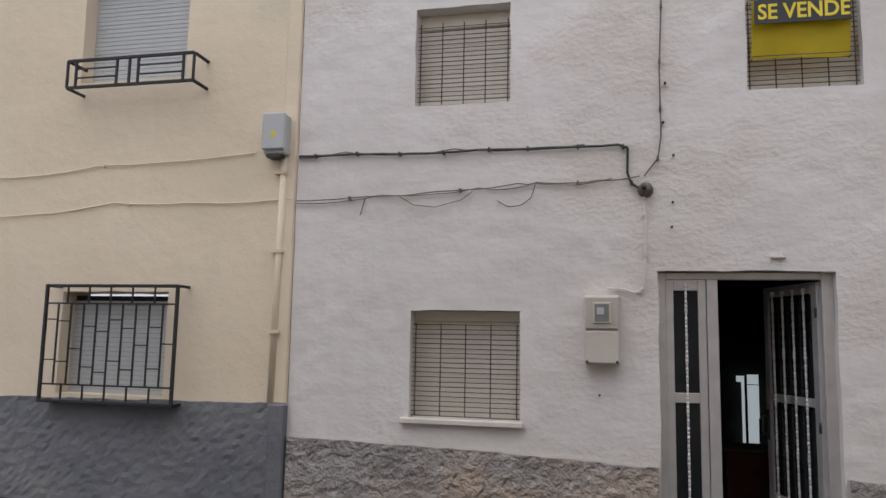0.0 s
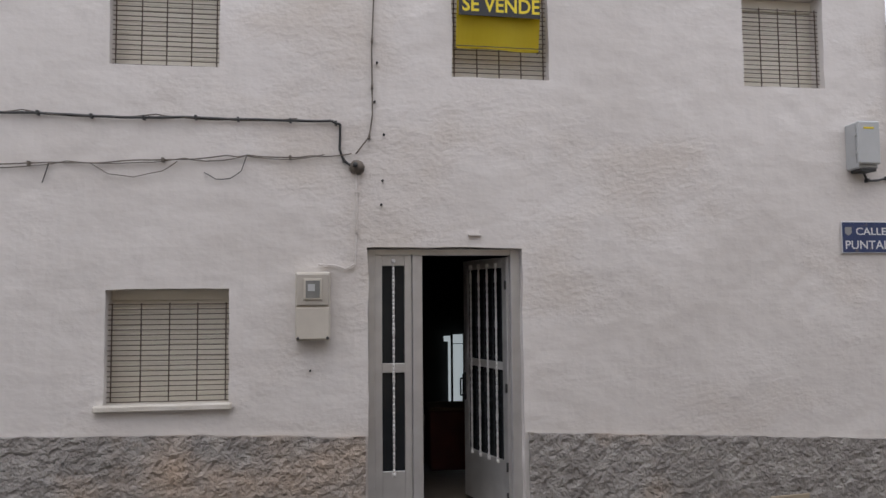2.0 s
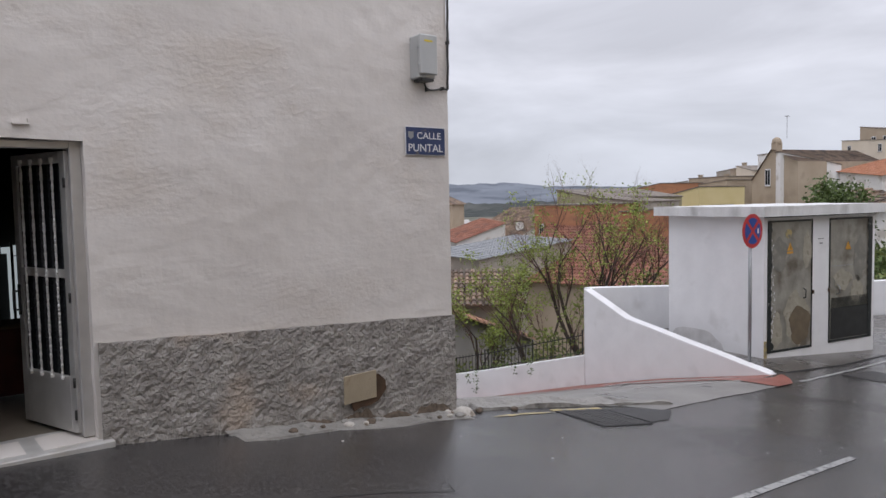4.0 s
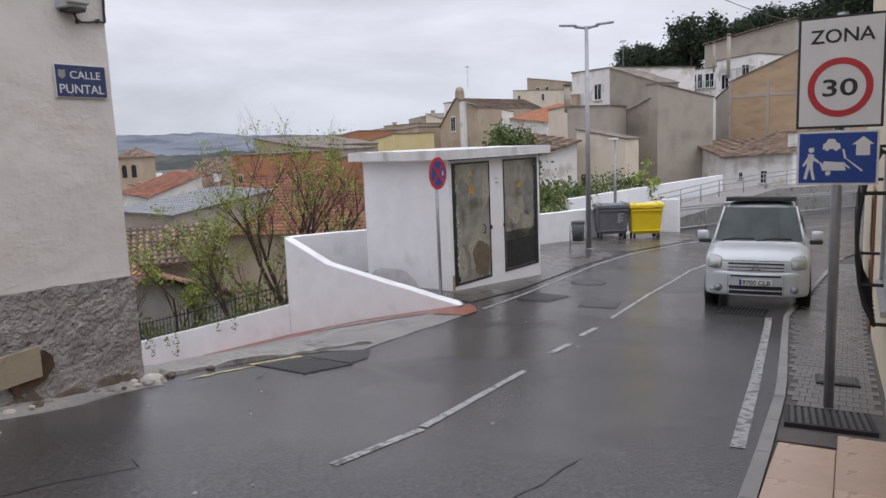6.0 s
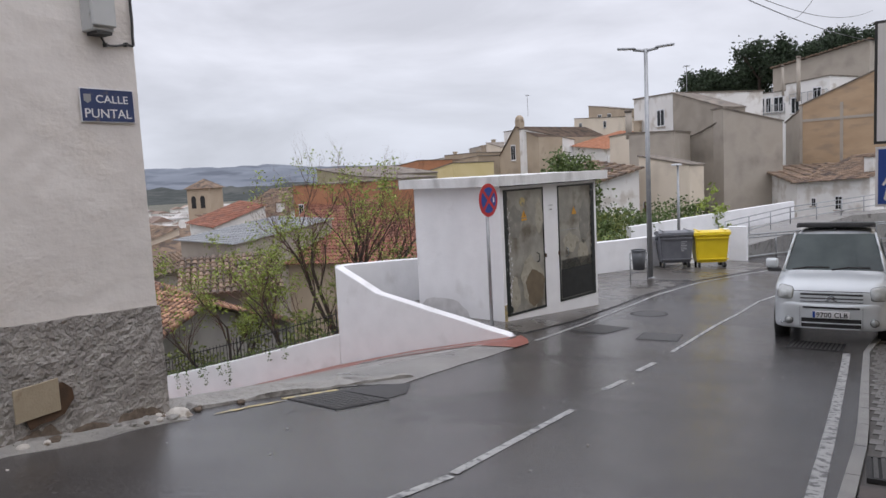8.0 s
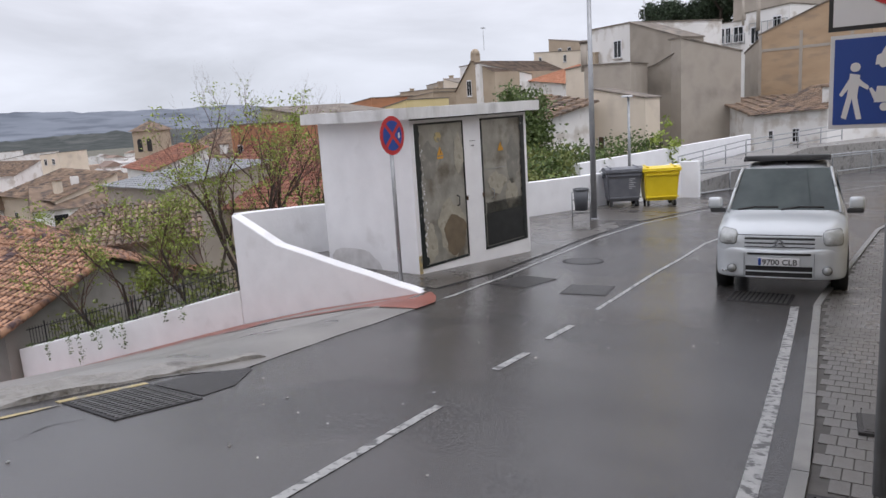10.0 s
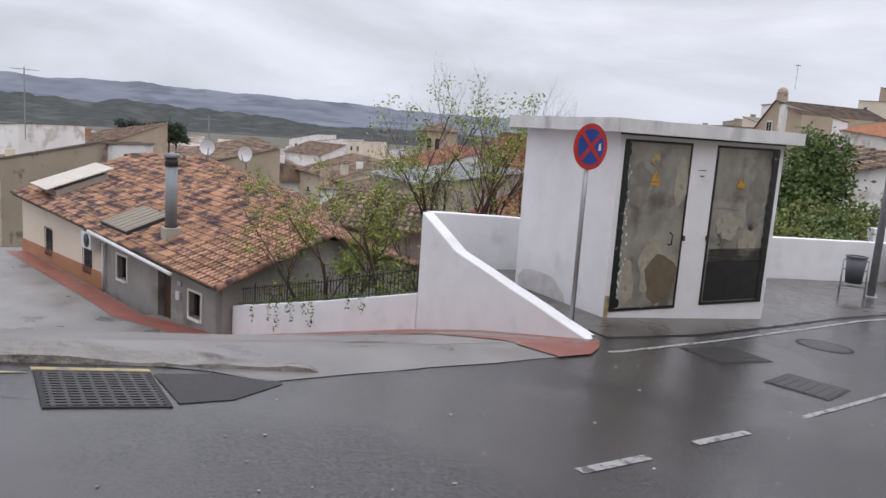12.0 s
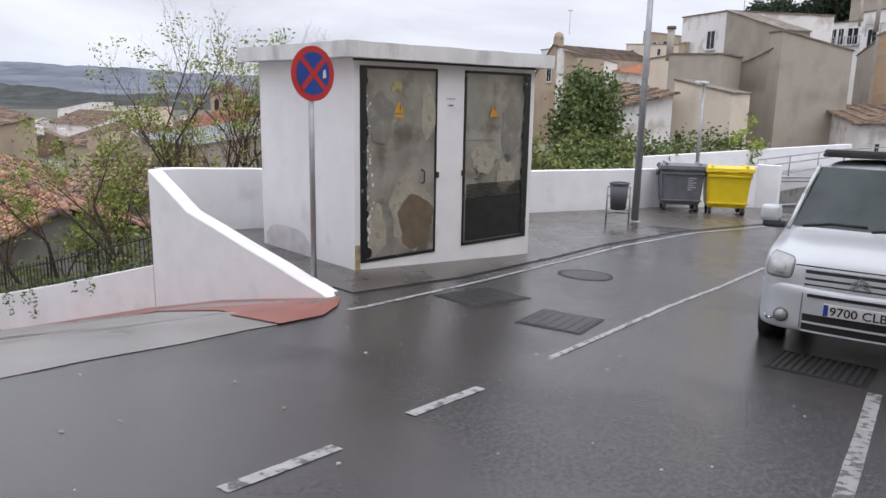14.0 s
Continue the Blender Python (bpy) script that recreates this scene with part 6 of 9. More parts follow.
            rod(b, (x, sgn * 0.68, 0.30), (x, sgn * 0.868, 0.30), 0.302, 28)
            part("tyre_wall", b, M_RUBBER, w)
        # rack
        part("roof_rail", boxes([(1.75, 3.7, sgn * 0.60 - 0.02, sgn * 0.60 + 0.02, 1.80, 1.84)], 0.008), M_GREYPL, c)
    # grille: dark opening, two bright slats with a chrome edge, chevrons
    part("bonnet_seam", conform_bar(nose, -0.53, 0.53, 0.838, 0.838, 0.005, 0.004), M_DARK, c)
    gr = part("grille", conform_bar(nose, -0.44, 0.44, 0.735, 0.735, 0.072, 0.006), M_GREYPL, c, "black front grille")
    for z, h in ((0.812, 0.006), (0.700, 0.017), (0.757, 0.018), (0.658, 0.010)):
        part("grille_bar", conform_bar(nose, -0.45, 0.45, z, z, h, 0.018), M_CAR, gr)
    for z in (0.705, 0.745):
        b = bmesh.new()
        for sgn in (-1, 1):
            x = nose(0, z) - 0.042
            p = [(x, 0, z + 0.05), (x + 0.006, sgn * 0.085, z - 0.015), (x + 0.006, sgn * 0.062, z - 0.028), (x, 0, z + 0.02)]
            v = [b.verts.new(q) for q in p]
            b.faces.new(v if sgn < 0 else v[::-1])
        bmesh.ops.solidify(b, geom=list(b.faces), thickness=0.012)
        part("emblem", b, M_CHROME, gr)
    # bumper: one rounded shell round the corners
    plan = [(0.46, 0.845), (0.30, 0.84), (0.155, 0.81), (0.055, 0.745), (-0.005, 0.64), (-0.035, 0.45), (-0.05, 0.24), (-0.055, 0.0)]
    plan = [(x, -y) for x, y in plan] + [(x, y) for x, y in plan[-2::-1]]
    prof = [(0.10, 0.235), (0.035, 0.24), (0.008, 0.27), (0.0, 0.34), (0.004, 0.46), (-0.004, 0.55), (0.0, 0.61), (0.02, 0.645), (0.10, 0.655)]
    b = bmesh.new()
    g = []
    for x, y in plan:
        k = abs(y) / 0.84
        g.append([b.verts.new((x + dx * (1 - 0.3 * k), y * (1 - dx * k * 0.8), z + (0.05 * k ** 3 if z > 0.5 else 0))) for dx, z in prof])
    for p, q in zip(g, g[1:]):
        for i in range(len(prof) - 1):
            b.faces.new((p[i], p[i + 1], q[i + 1], q[i]))
    bmesh.ops.recalc_face_normals(b, faces=b.faces)
    bp = part("bumper", b, M_CAR, c, "silver front bumper with scuffed corners", smooth=True)
    md = bp.modifiers.new("smooth", "SUBSURF")
    md.levels = md.render_levels = 2

    def bx(y, z):
        return float(np.interp(abs(y), [0, 0.24, 0.45, 0.64], [-0.055, -0.05, -0.035, -0.005]))
    up = part("intake", conform_bar(bx, -0.40, 0.40, 0.585, 0.585, 0.014, 0.012), M_DARK, bp, "black upper intake")
    low = part("intake", conform_bar(bx, -0.42, 0.42, 0.345, 0.345, 0.072, 0.010), M_DARK, bp, "black lower intake")
    for z, h in ((0.345, 0.009), (0.266, 0.007)):
        part("intake_blade", conform_bar(bx, -0.42, 0.42, z, z, h, 0.02), M_CAR, low)
    for y in (-0.44, 0.44):
        part("bumper_seam", conform_bar(bx, y - 0.003, y + 0.003, 0.44, 0.44, 0.16, 0.006), M_CARSEAM, bp)
    pl = part("number_plate", boxes([(-0.085, -0.066, -0.26, 0.26, 0.425, 0.535)], 0.004), M_SWHITE, c, "white number plate")
    part("plate_band", boxes([(-0.0865, -0.0852, 0.218, 0.256, 0.43, 0.53)]), M_BLUE, pl)
    m = Matrix(((0, 0, -1, -0.0863), (-1, 0, 0, 0.205), (0, 1, 0, 0.442), (0, 0, 0, 1)))
    lettering("lettering", "9700 CLB", 0.076, M_BLACK, pl, m, 0.001, 0.44, 0.0018)
    b = bmesh.new()
    tube(b, [(0.03, 0.66, 0.33), (-0.02, 0.71, 0.32), (-0.03, 0.73, 0.36)], 0.012, 6)
    part("tow_hook_cover", b, M_CHROME, c)
    b = boxes([(1.80, 1.95, -0.62, 0.62, 1.80, 1.885)], 0.03)
    part("roof_rack", b, M_GREYPL, c, "dark load bar across the roof")
    b = boxes([(1.95, 3.2, -0.58, 0.58, 1.82, 1.86)], 0.01)
    part("rack_tray", b, M_GREYPL, c)
    b = bmesh.new()
    rod(b, (1.80, 0, 1.76), (1.86, 0, 1.80), 0.02, 8, 0.008)
    part("aerial", b, M_GREYPL, c)


car()


# ---- south side: cream house with stone cladding ----
M_BEIGEWALL = surf("cream_render_south", (0.60, 0.52, 0.38), (0.66, 0.58, 0.44), 1.5, rough=0.9, bump=0.12, bscale=60, bump2=0.1)
M_CLAD = surf("split_stone", (0.36, 0.27, 0.18), (0.55, 0.44, 0.31), 14, (0.24, 0.17, 0.11), 9, (0.55, 0.7), 0.85, None, 0.4, 60, per_object=0.22)
structure("wall_south", boxes([(-6, 21, -0.34, -0.02, -3.4, 4.6)]), M_BEIGEWALL, "cream rendered wall of the house beside the pavement")
structure("wall_south_end", boxes([(21.001, 24, -3.5, -0.05, -4, 5.5)]), M_WHITE, "white wall of the next house")
structure("roof_south", boxes([(-6.2, 21.2, -8, 0.10, 4.6, 4.8)]), M_OLDCONC, "roof edge of the south house")
structure("wall_south_rear", boxes([(-6, 21, -8, -7.7, -3.4, 4.6)]), M_OLDCONC, "rear wall of the south house")
cap = thing("ledge", pose(0, 0, 0), "pink-beige stone ledge over the cladding", "wall ledge")
for a in arange(-1, 6.3, 0.6)[:-1]:
    z = 1.17 - 0.0
    part("coping_stone", boxes([(a + 0.004, a + 0.604, -0.02, 0.065, z, z + 0.05)], 0.008), M_TILE_PINK, cap)
pip = thing("downpipe_box", pose(6.55, 0.0, 0), "grey-white boxed downpipe by the end of the cladding", "downpipe")
part("casing", boxes([(-0.08, 0.10, -0.02, 0.055, 0.36, 1.10)], 0.006), M_PLBOX, pip)
part("shoe", boxes([(-0.02, 0.06, -0.02, 0.05, 1.101, 1.32)], 0.01), M_WOOD, pip)
for i, z in enumerate((2.3, 3.4)):
    wall_p = thing("house_wire", pose(0, 0, 0), "thin dark wire crossing the cream wall", "cable", "wires on the south wall")
    bm = bmesh.new()
    tube(bm, [(6.8, 0.0, z), (7.6, 0.02, z - 0.1), (8.3, 0.0, z - 0.02), (12, 0.0, z + 0.1)], 0.007, 5)
    part("sheath", bm, M_BLACK, wall_p)


def belly_grille():
    g = thing("bellied_grille", pose(7.4, 0.0, -0.12), "black wrought-iron window grille bellied out over the pavement", "window grille")
    L, H = 1.75, 1.5

    def bow(z):
        return 0.08 + 0.16 * math.sin(math.pi * min(1, max(0, z / H))) ** 0.6

    for i in range(10):
        x = L * i / 9
        bm = bmesh.new()
        tube(bm, [(x, bow(H * j / 8), H * j / 8) for j in range(9)], 0.018 if i in (0, 9) else 0.013, 5)
        part("bar", bm, M_IRON, g)
    for z in (0.02, 0.36, 1.14, 1.48):
        bm = bmesh.new()
        tube(bm, [(0, -0.01, z), (0, bow(z), z), (L, bow(z), z), (L, -0.01, z)], 0.017, 5)
        part("rail", bm, M_IRON, g)
    for i in range(4):
        bm = bmesh.new()
        cx = L * (i + 0.5) / 4
        tube(bm, [(cx + 0.13 * math.cos(t) * (1 - t / 14), bow(0.75), 0.75 + 0.3 * math.sin(t) * (1 - t / 14)) for t in [k * 0.5 for k in range(20)]], 0.011, 5)
        part("scroll", bm, M_IRON, g)


belly_grille()
w = thing("south_window", pose(8.28, -0.018, 0.0), "dark window behind the bellied grille", "window")
part("pane", boxes([(-0.7, 0.7, -0.0, 0.01, 0.0, 1.3)]), M_GLASSD, w)
part("sill", boxes([(-0.8, 0.8, 0.0, 0.06, -0.06, -0.005)], 0.006), M_MARBLE, w)
part("frame", boxes([(-0.76, -0.701, 0, 0.03, 0, 1.3), (0.701, 0.76, 0, 0.03, 0, 1.3)], 0.004), M_SWHITE, w)
w = thing("south_door", pose(12.6, -0.018, ground_z(12.6) + 0.05), "brown wooden door in the cream wall", "door")
part("leaf", boxes([(-0.45, 0.45, 0, 0.03, 0.0, 2.05)], 0.006), M_WOOD, w)
for i in range(2):
    part("panel", boxes([(-0.33, 0.33, 0.031, 0.045, 0.2 + i * 0.95, 0.95 + i * 0.95)], 0.01), M_DKWOOD, w)


# ---- ramp, railings and fences beyond the containers ----
def post_rail(name, pts, h, label, post_every=1.6, rails=(1.0, 0.55), r=0.025, mesh=False):
    t = thing(name, pose(*pts[0]), label, "railing")
    o = Vector(pts[0])
    P = [Vector(p) - o for p in pts]
    for a, b in zip(P, P[1:]):
        n = max(1, int((b - a).length / post_every))
        for i in range(n + 1):
            q = a + (b - a) * i / n
            bm = bmesh.new()
            rod(bm, q, q + Vector((0, 0, h)), r, 8)
            part("post", bm, M_STEEL, t)
        for f in rails:
            bm = bmesh.new()
            rod(bm, a + Vector((0, 0, h * f)), b + Vector((0, 0, h * f)), r, 8)
            part("rail", bm, M_STEEL, t)
        if mesh:
            d = (b - a)
            bm = bmesh.new()
            for k in range(int(d.length / 0.12)):
                q = a + d * (k * 0.12 / d.length)
                rod(bm, q + Vector((0, 0, 0.1)), q + Vector((0, 0, h * 0.96)), 0.006, 4, cap=False)
            tagged(part("infill", bm, M_STEEL, t), kind="stuff")
    return t
M_SLWALL = M_KWHITE


def slant_wall(name, a, b, z0a, z0b, thick, mat, label):
    bm = bmesh.new()
    d = Vector((b[0] - a[0], b[1] - a[1], 0)).normalized()
    n = Vector((-d.y, d.x, 0)) * thick
    vs = []
    for p, zb in ((a, z0a), (b, z0b)):
        for o in (Vector((0, 0, 0)), n):
            vs.append(bm.verts.new((p[0] + o.x, p[1] + o.y, zb)))
            vs.append(bm.verts.new((p[0] + o.x, p[1] + o.y, p[2])))
    for q in ((0, 1, 5, 4), (2, 6, 7, 3), (0, 2, 3, 1), (4, 5, 7, 6), (1, 3, 7, 5), (0, 4, 6, 2)):
        bm.faces.new([vs[i] for i in q])
    bmesh.ops.recalc_face_normals(bm, faces=bm.faces)
    return structure(name, bm, mat, label)


slant_wall("ramp_parapet", (30.5, 10.84, -1.12), (44.97, 6.74, -1.01), -3, -4, 0.25, M_KWHITE, "long white parapet climbing behind the containers")
slant_wall("ramp_side", (29.6, 6.55, -1.9), (44.2, 3.9, -1.75), -3, -3.6, 0.2, M_OLDCONC, "grey concrete side of the ramp")
slant_wall("ramp_side_end", (44.25, 3.9, -1.75), (52, -1.0, -1.9), -3.6, -4.2, 0.2, M_OLDCONC, "grey concrete side of the ramp")
structure("wall_end", boxes([(29.42, 29.72, 6.1, 6.75, -2.6, -1.02)]), M_KWHITE, "white end pier beside the containers")
structure("ramp_deck", strip([(29.6, 6.8), (44.2, 4.15), (52, -0.8)], [(30.5, 10.6), (44.9, 6.6), (56, 2)], lambda x, y: -1.95, 0.0, 2), M_CONC, "wet concrete ramp")
post_rail("ramp_railing", [(33.2, 7.7, -2.0), (40, 6.2, -1.85), (49.4, 2.7, -1.75)], 0.85, "galvanised double handrail along the ramp", 2.2, (1.0, 0.72, 0.3))
post_rail("ramp_railing", [(30.0, 6.4, -2.35), (36.2, 5.0, -2.72), (44.0, 2.8, -3.05), (50.2, -0.4, -3.25)], 0.95, "galvanised fence with mesh panels along the road bend", 2.6, (1.0, 0.88, 0.1), 0.03, True)

# ---- houses of the town ----
M_HWHITE = surf("town_white", (0.7, 0.685, 0.66), (0.79, 0.775, 0.75), 0.35, (0.54, 0.50, 0.45), 0.8, (0.53, 0.64), 0.9, None, 0.2, 6)
M_HCREAM = surf("town_cream", (0.62, 0.54, 0.43), (0.7, 0.61, 0.5), 0.35, (0.5, 0.43, 0.35), 0.5, (0.55, 0.75), 0.9, None, 0.2, 6)
M_HTAN = surf("town_tan", (0.36, 0.29, 0.21), (0.44, 0.36, 0.27), 0.35, (0.30, 0.24, 0.18), 0.5, (0.55, 0.75), 0.9, None, 0.2, 6)
M_HTAN2 = surf("town_tan_dark", (0.27, 0.22, 0.16), (0.34, 0.28, 0.21), 0.35, (0.15, 0.12, 0.09), 0.9, (0.58, 0.66), 0.9, None, 0.2, 6)
M_HGREY = surf("cement_grey", (0.30, 0.265, 0.22), (0.38, 0.335, 0.28), 0.5, (0.235, 0.208, 0.175), 0.45, (0.48, 0.68), 0.92, None, 0.5, 3)
M_HGREY2 = surf("cement_light", (0.35, 0.31, 0.26), (0.43, 0.385, 0.33), 0.5, (0.285, 0.253, 0.215), 0.5, (0.48, 0.68), 0.92, None, 0.5, 3)
M_COPING = surf("roof_edge", (0.15, 0.125, 0.10), (0.24, 0.205, 0.17), 0.9, (0.10, 0.09, 0.08), 1.4, (0.5, 0.7), 0.92, None, 0.2, 6)
M_OLIVE = surf("olive_render", (0.30, 0.27, 0.17), (0.35, 0.31, 0.20), 0.4, rough=0.9, bump=0.1, bscale=6)
M_HYEL = surf("pale_yellow_render", (0.60, 0.49, 0.24), (0.66, 0.55, 0.30), 0.4, rough=0.9, bump=0.1, bscale=6)
M_BRICKW = surf("tan_brick", (0.4, 0.28, 0.175), (0.46, 0.33, 0.21), 0.5, (0.33, 0.245, 0.17), 0.7, (0.5, 0.7), 0.9, None, 0.4, 12, stretch=(1, 1, 3))
M_ORBRICK = surf("orange_brick", (0.36, 0.165, 0.085), (0.42, 0.20, 0.11), 0.6, (0.30, 0.15, 0.09), 0.7, (0.5, 0.7), 0.9, None, 0.4, 12, stretch=(1, 1, 3))
M_TILE = surf("clay_tiles", (0.27, 0.135, 0.08), (0.42, 0.25, 0.155), 2.0, (0.085, 0.055, 0.055), 2.4, (0.47, 0.58), 0.85, None, 0.3, 30, island=0.30)
M_ORTILE = surf("new_orange_tiles", (0.38, 0.17, 0.09), (0.43, 0.20, 0.12), 1.5, rough=0.85, bump=0.2, bscale=12, island=0.15)
M_REDTILE = surf("red_tiles", (0.23, 0.095, 0.06), (0.30, 0.135, 0.09), 1.0, (0.22, 0.11, 0.08), 0.9, (0.5, 0.7), 0.85, None, 0.3, 12, island=0.2)
M_BRTILE = surf("brown_tiles", (0.17, 0.115, 0.08), (0.27, 0.19, 0.13), 1.6, (0.10, 0.075, 0.06), 1.5, (0.48, 0.62), 0.85, None, 0.3, 12, island=0.3)
M_SHEET = surf("grey_sheet_roof", (0.24, 0.25, 0.26), (0.30, 0.31, 0.32), 0.8, rough=0.5, bump=0.1)


def tiled_slope(name, parent, o, ex, ey, nx, ny, mat, r=0.09, kind="", seed=0, curve_n=4, keep=None):
    """Rows of barrel tiles over the slope from o along ex (eave) and ey (up the slope), joined in one mesh."""
    ex, ey = Vector(ex), Vector(ey)
    nrm = ex.cross(ey).normalized()
    if nrm.z < 0:
        nrm = -nrm
    rnd = random.Random(seed)
    verts, faces = [], []
    uw, vl = ex.normalized(), ey.normalized()
    w, l = ex.length / nx, ey.length / ny
    for i in range(nx):
        for j in range(ny):
            if keep and not keep((i + 0.5) / nx, (j + 0.5) / ny):
                continue
            c = Vector(o) + ex * ((i + 0.5) / nx) + ey * (j / ny)
            c += uw * rnd.uniform(-0.008, 0.008) * (w / 0.2) + nrm * rnd.uniform(0, 0.012)
            tw = rnd.uniform(-0.03, 0.03)
            b = len(verts)
            for k, (f, rr, lift) in enumerate(((-0.04, 0.50, 0.035 * l / 0.35), (1.06, 0.42, 0.0))):
                for q in range(curve_n + 1):
                    t = math.pi * q / curve_n
                    verts.append(c + vl * (l * f) + uw * (w * rr * -math.cos(t) + tw * f * 0.2) + nrm * (w * 0.38 * math.sin(t) + lift))
            m = curve_n + 1
            for q in range(curve_n):
                faces.append((b + q, b + q + 1, b + m + q + 1, b + m + q))
            faces.append(tuple(b + q for q in range(m))[::-1])
    me = bpy.data.meshes.new(name)
    me.from_pydata([tuple(v) for v in verts], [], faces)
    me.materials.append(mat)
    ob = new(name, me)
    ob.parent = parent
    return ob


def frame_of(x1, y1, x2, y2, zb):
    """Local frame: x along the front, y into the house, z up."""
    d = Vector((x2 - x1, y2 - y1, 0))
    L = d.length
    d.normalize()
    return Matrix(((d.x, -d.y, 0, x1), (d.y, d.x, 0, y1), (0, 0, 1, zb), (0, 0, 0, 1))), L


def add_wins(t, L, h, wins, door=None):
    for a, up, w, hh in wins:
        x0, wid = a * L, w * L
        z1 = h - up if up > 0 else h - up
        wd = part("window", boxes([(x0, x0 + wid, -0.03, 0.02, z1 - hh, z1)], 0.0), M_SWHITE, t)
        part("pane", boxes([(x0 + wid * 0.09, x0 + wid * 0.46, -0.04, -0.031, z1 - hh * 0.93, z1 - hh * 0.07), (x0 + wid * 0.54, x0 + wid * 0.91, -0.04, -0.031, z1 - hh * 0.93, z1 - hh * 0.07)]), M_GLASSD, wd)
        part("sill", boxes([(x0 - 0.08, x0 + wid + 0.08, -0.12, 0.0, z1 - hh - 0.08, z1 - hh - 0.001)]), M_HGREY2, wd)
    if door:
        part("shutter", boxes([(0.10 * L, 0.19 * L, -0.05, -0.041, h - 3.6, h - 2.2)]), door, t)


def wall_block(t, L, D, h1, h2, mat):
    bm = bmesh.new()
    a = [bm.verts.new(p) for p in ((0, 0, 0), (L, 0, 0), (L, D, 0), (0, D, 0))]
    b = [bm.verts.new(p) for p in ((0, 0, h1), (L, 0, h2), (L, D, h2), (0, D, h1))]
    for i in range(4):
        bm.faces.new((a[i], a[(i + 1) % 4], b[(i + 1) % 4], b[i]))
    bm.faces.new(b), bm.faces.new(a[::-1])
    return part("wall", bm, mat, t)


def block(x1, y1, x2, y2, zb, z1, z2, D, mat, label, wins=(), door=None):
    m, L = frame_of(x1, y1, x2, y2, zb)
    t = thing("town_house", m, label, "house")
    h1, h2 = z1 - zb, z2 - zb
    wall_block(t, L, D, h1, h2, mat)
    s = (h2 - h1) / L
    bm = bmesh.new()
    fs = box(bm, -0.07, L + 0.07, -0.07, D + 0.07, 0, 0.09)
    for v in bm.verts:
        v.co.z += h1 + v.co.x * s + 0.001
    part("coping", bm, M_COPING, t)
    add_wins(t, L, min(h1, h2) if abs(s) > 0.05 else h1, wins, door)
    if "chimney" in label or "far" in label:
        bm = boxes([(L * 0.7, L * 0.7 + 0.5, D * 0.5, D * 0.5 + 0.5, h1 + L * 0.7 * s, h1 + L * 0.7 * s + 1.0), (L * 0.7 - 0.06, L * 0.7 + 0.56, D * 0.5 - 0.06, D * 0.5 + 0.56, h1 + L * 0.7 * s + 1.0, h1 + L * 0.7 * s + 1.1)])
        part("chimney", bm, M_HTAN, t)
    return t


def roofed(x1, y1, x2, y2, zb, z1, z2, D, mat, rise, label, tiles=None, wins=()):
    """A house whose tiled roof climbs away from the front."""
    m, L = frame_of(x1, y1, x2, y2, zb)
    t = thing("town_house", m, label, "house")
    h1, h2 = z1 - zb, z2 - zb
    bm = bmesh.new()
    a = [bm.verts.new(p) for p in ((0, 0, 0), (L, 0, 0), (L, D, 0), (0, D, 0))]
    b = [bm.verts.new(p) for p in ((0, 0, h1), (L, 0, h2), (L, D, h2 + rise), (0, D, h1 + rise))]
    for i in range(4):
        bm.faces.new((a[i], a[(i + 1) % 4], b[(i + 1) % 4], b[i]))
    bm.faces.new(b), bm.faces.new(a[::-1])
    part("wall", bm, mat, t)
    nx, ny = int(max(4, min(70, L / 0.20))), int(max(3, min(34, D / 0.36)))
    if rise < 0.7:
        nx, ny = max(3, nx // 2), max(2, ny // 2)
    tagged(tiled_slope("roof", t, (-0.2, -0.35, h1 - 0.02), (L + 0.4, 0, h2 - h1), (0, D + 0.35, rise + 0.06), nx, ny, tiles or M_BRTILE, seed=int(x1 * 10), curve_n=3), kind="stuff")
    add_wins(t, L, min(h1, h2), wins)
    return t


def cottage(x1, y1, x2, y2, zb, z1, z2, D, mat, rise, label, tiles=None):
    t = roofed(x1, y1, x2, y2, zb, z1, z2, D, mat, rise, label, tiles)
    m, L = frame_of(x1, y1, x2, y2, zb)
    h = min(z1, z2) - zb
    add_wins(t, L, h, ((0.22, 0.9, 0.06, 0.5), (0.55, 0.75, 0.10, 0.85)))
    part("chimney", boxes([(L * 0.80, L * 0.80 + 0.55, 0.9, 1.4, h, h + 1.5)], 0.02), mat, t)
    part("chimney_cap", boxes([(L * 0.80 - 0.08, L * 0.80 + 0.63, 0.82, 1.48, h + 1.5, h + 1.6)]), M_BRTILE, t)
    return t


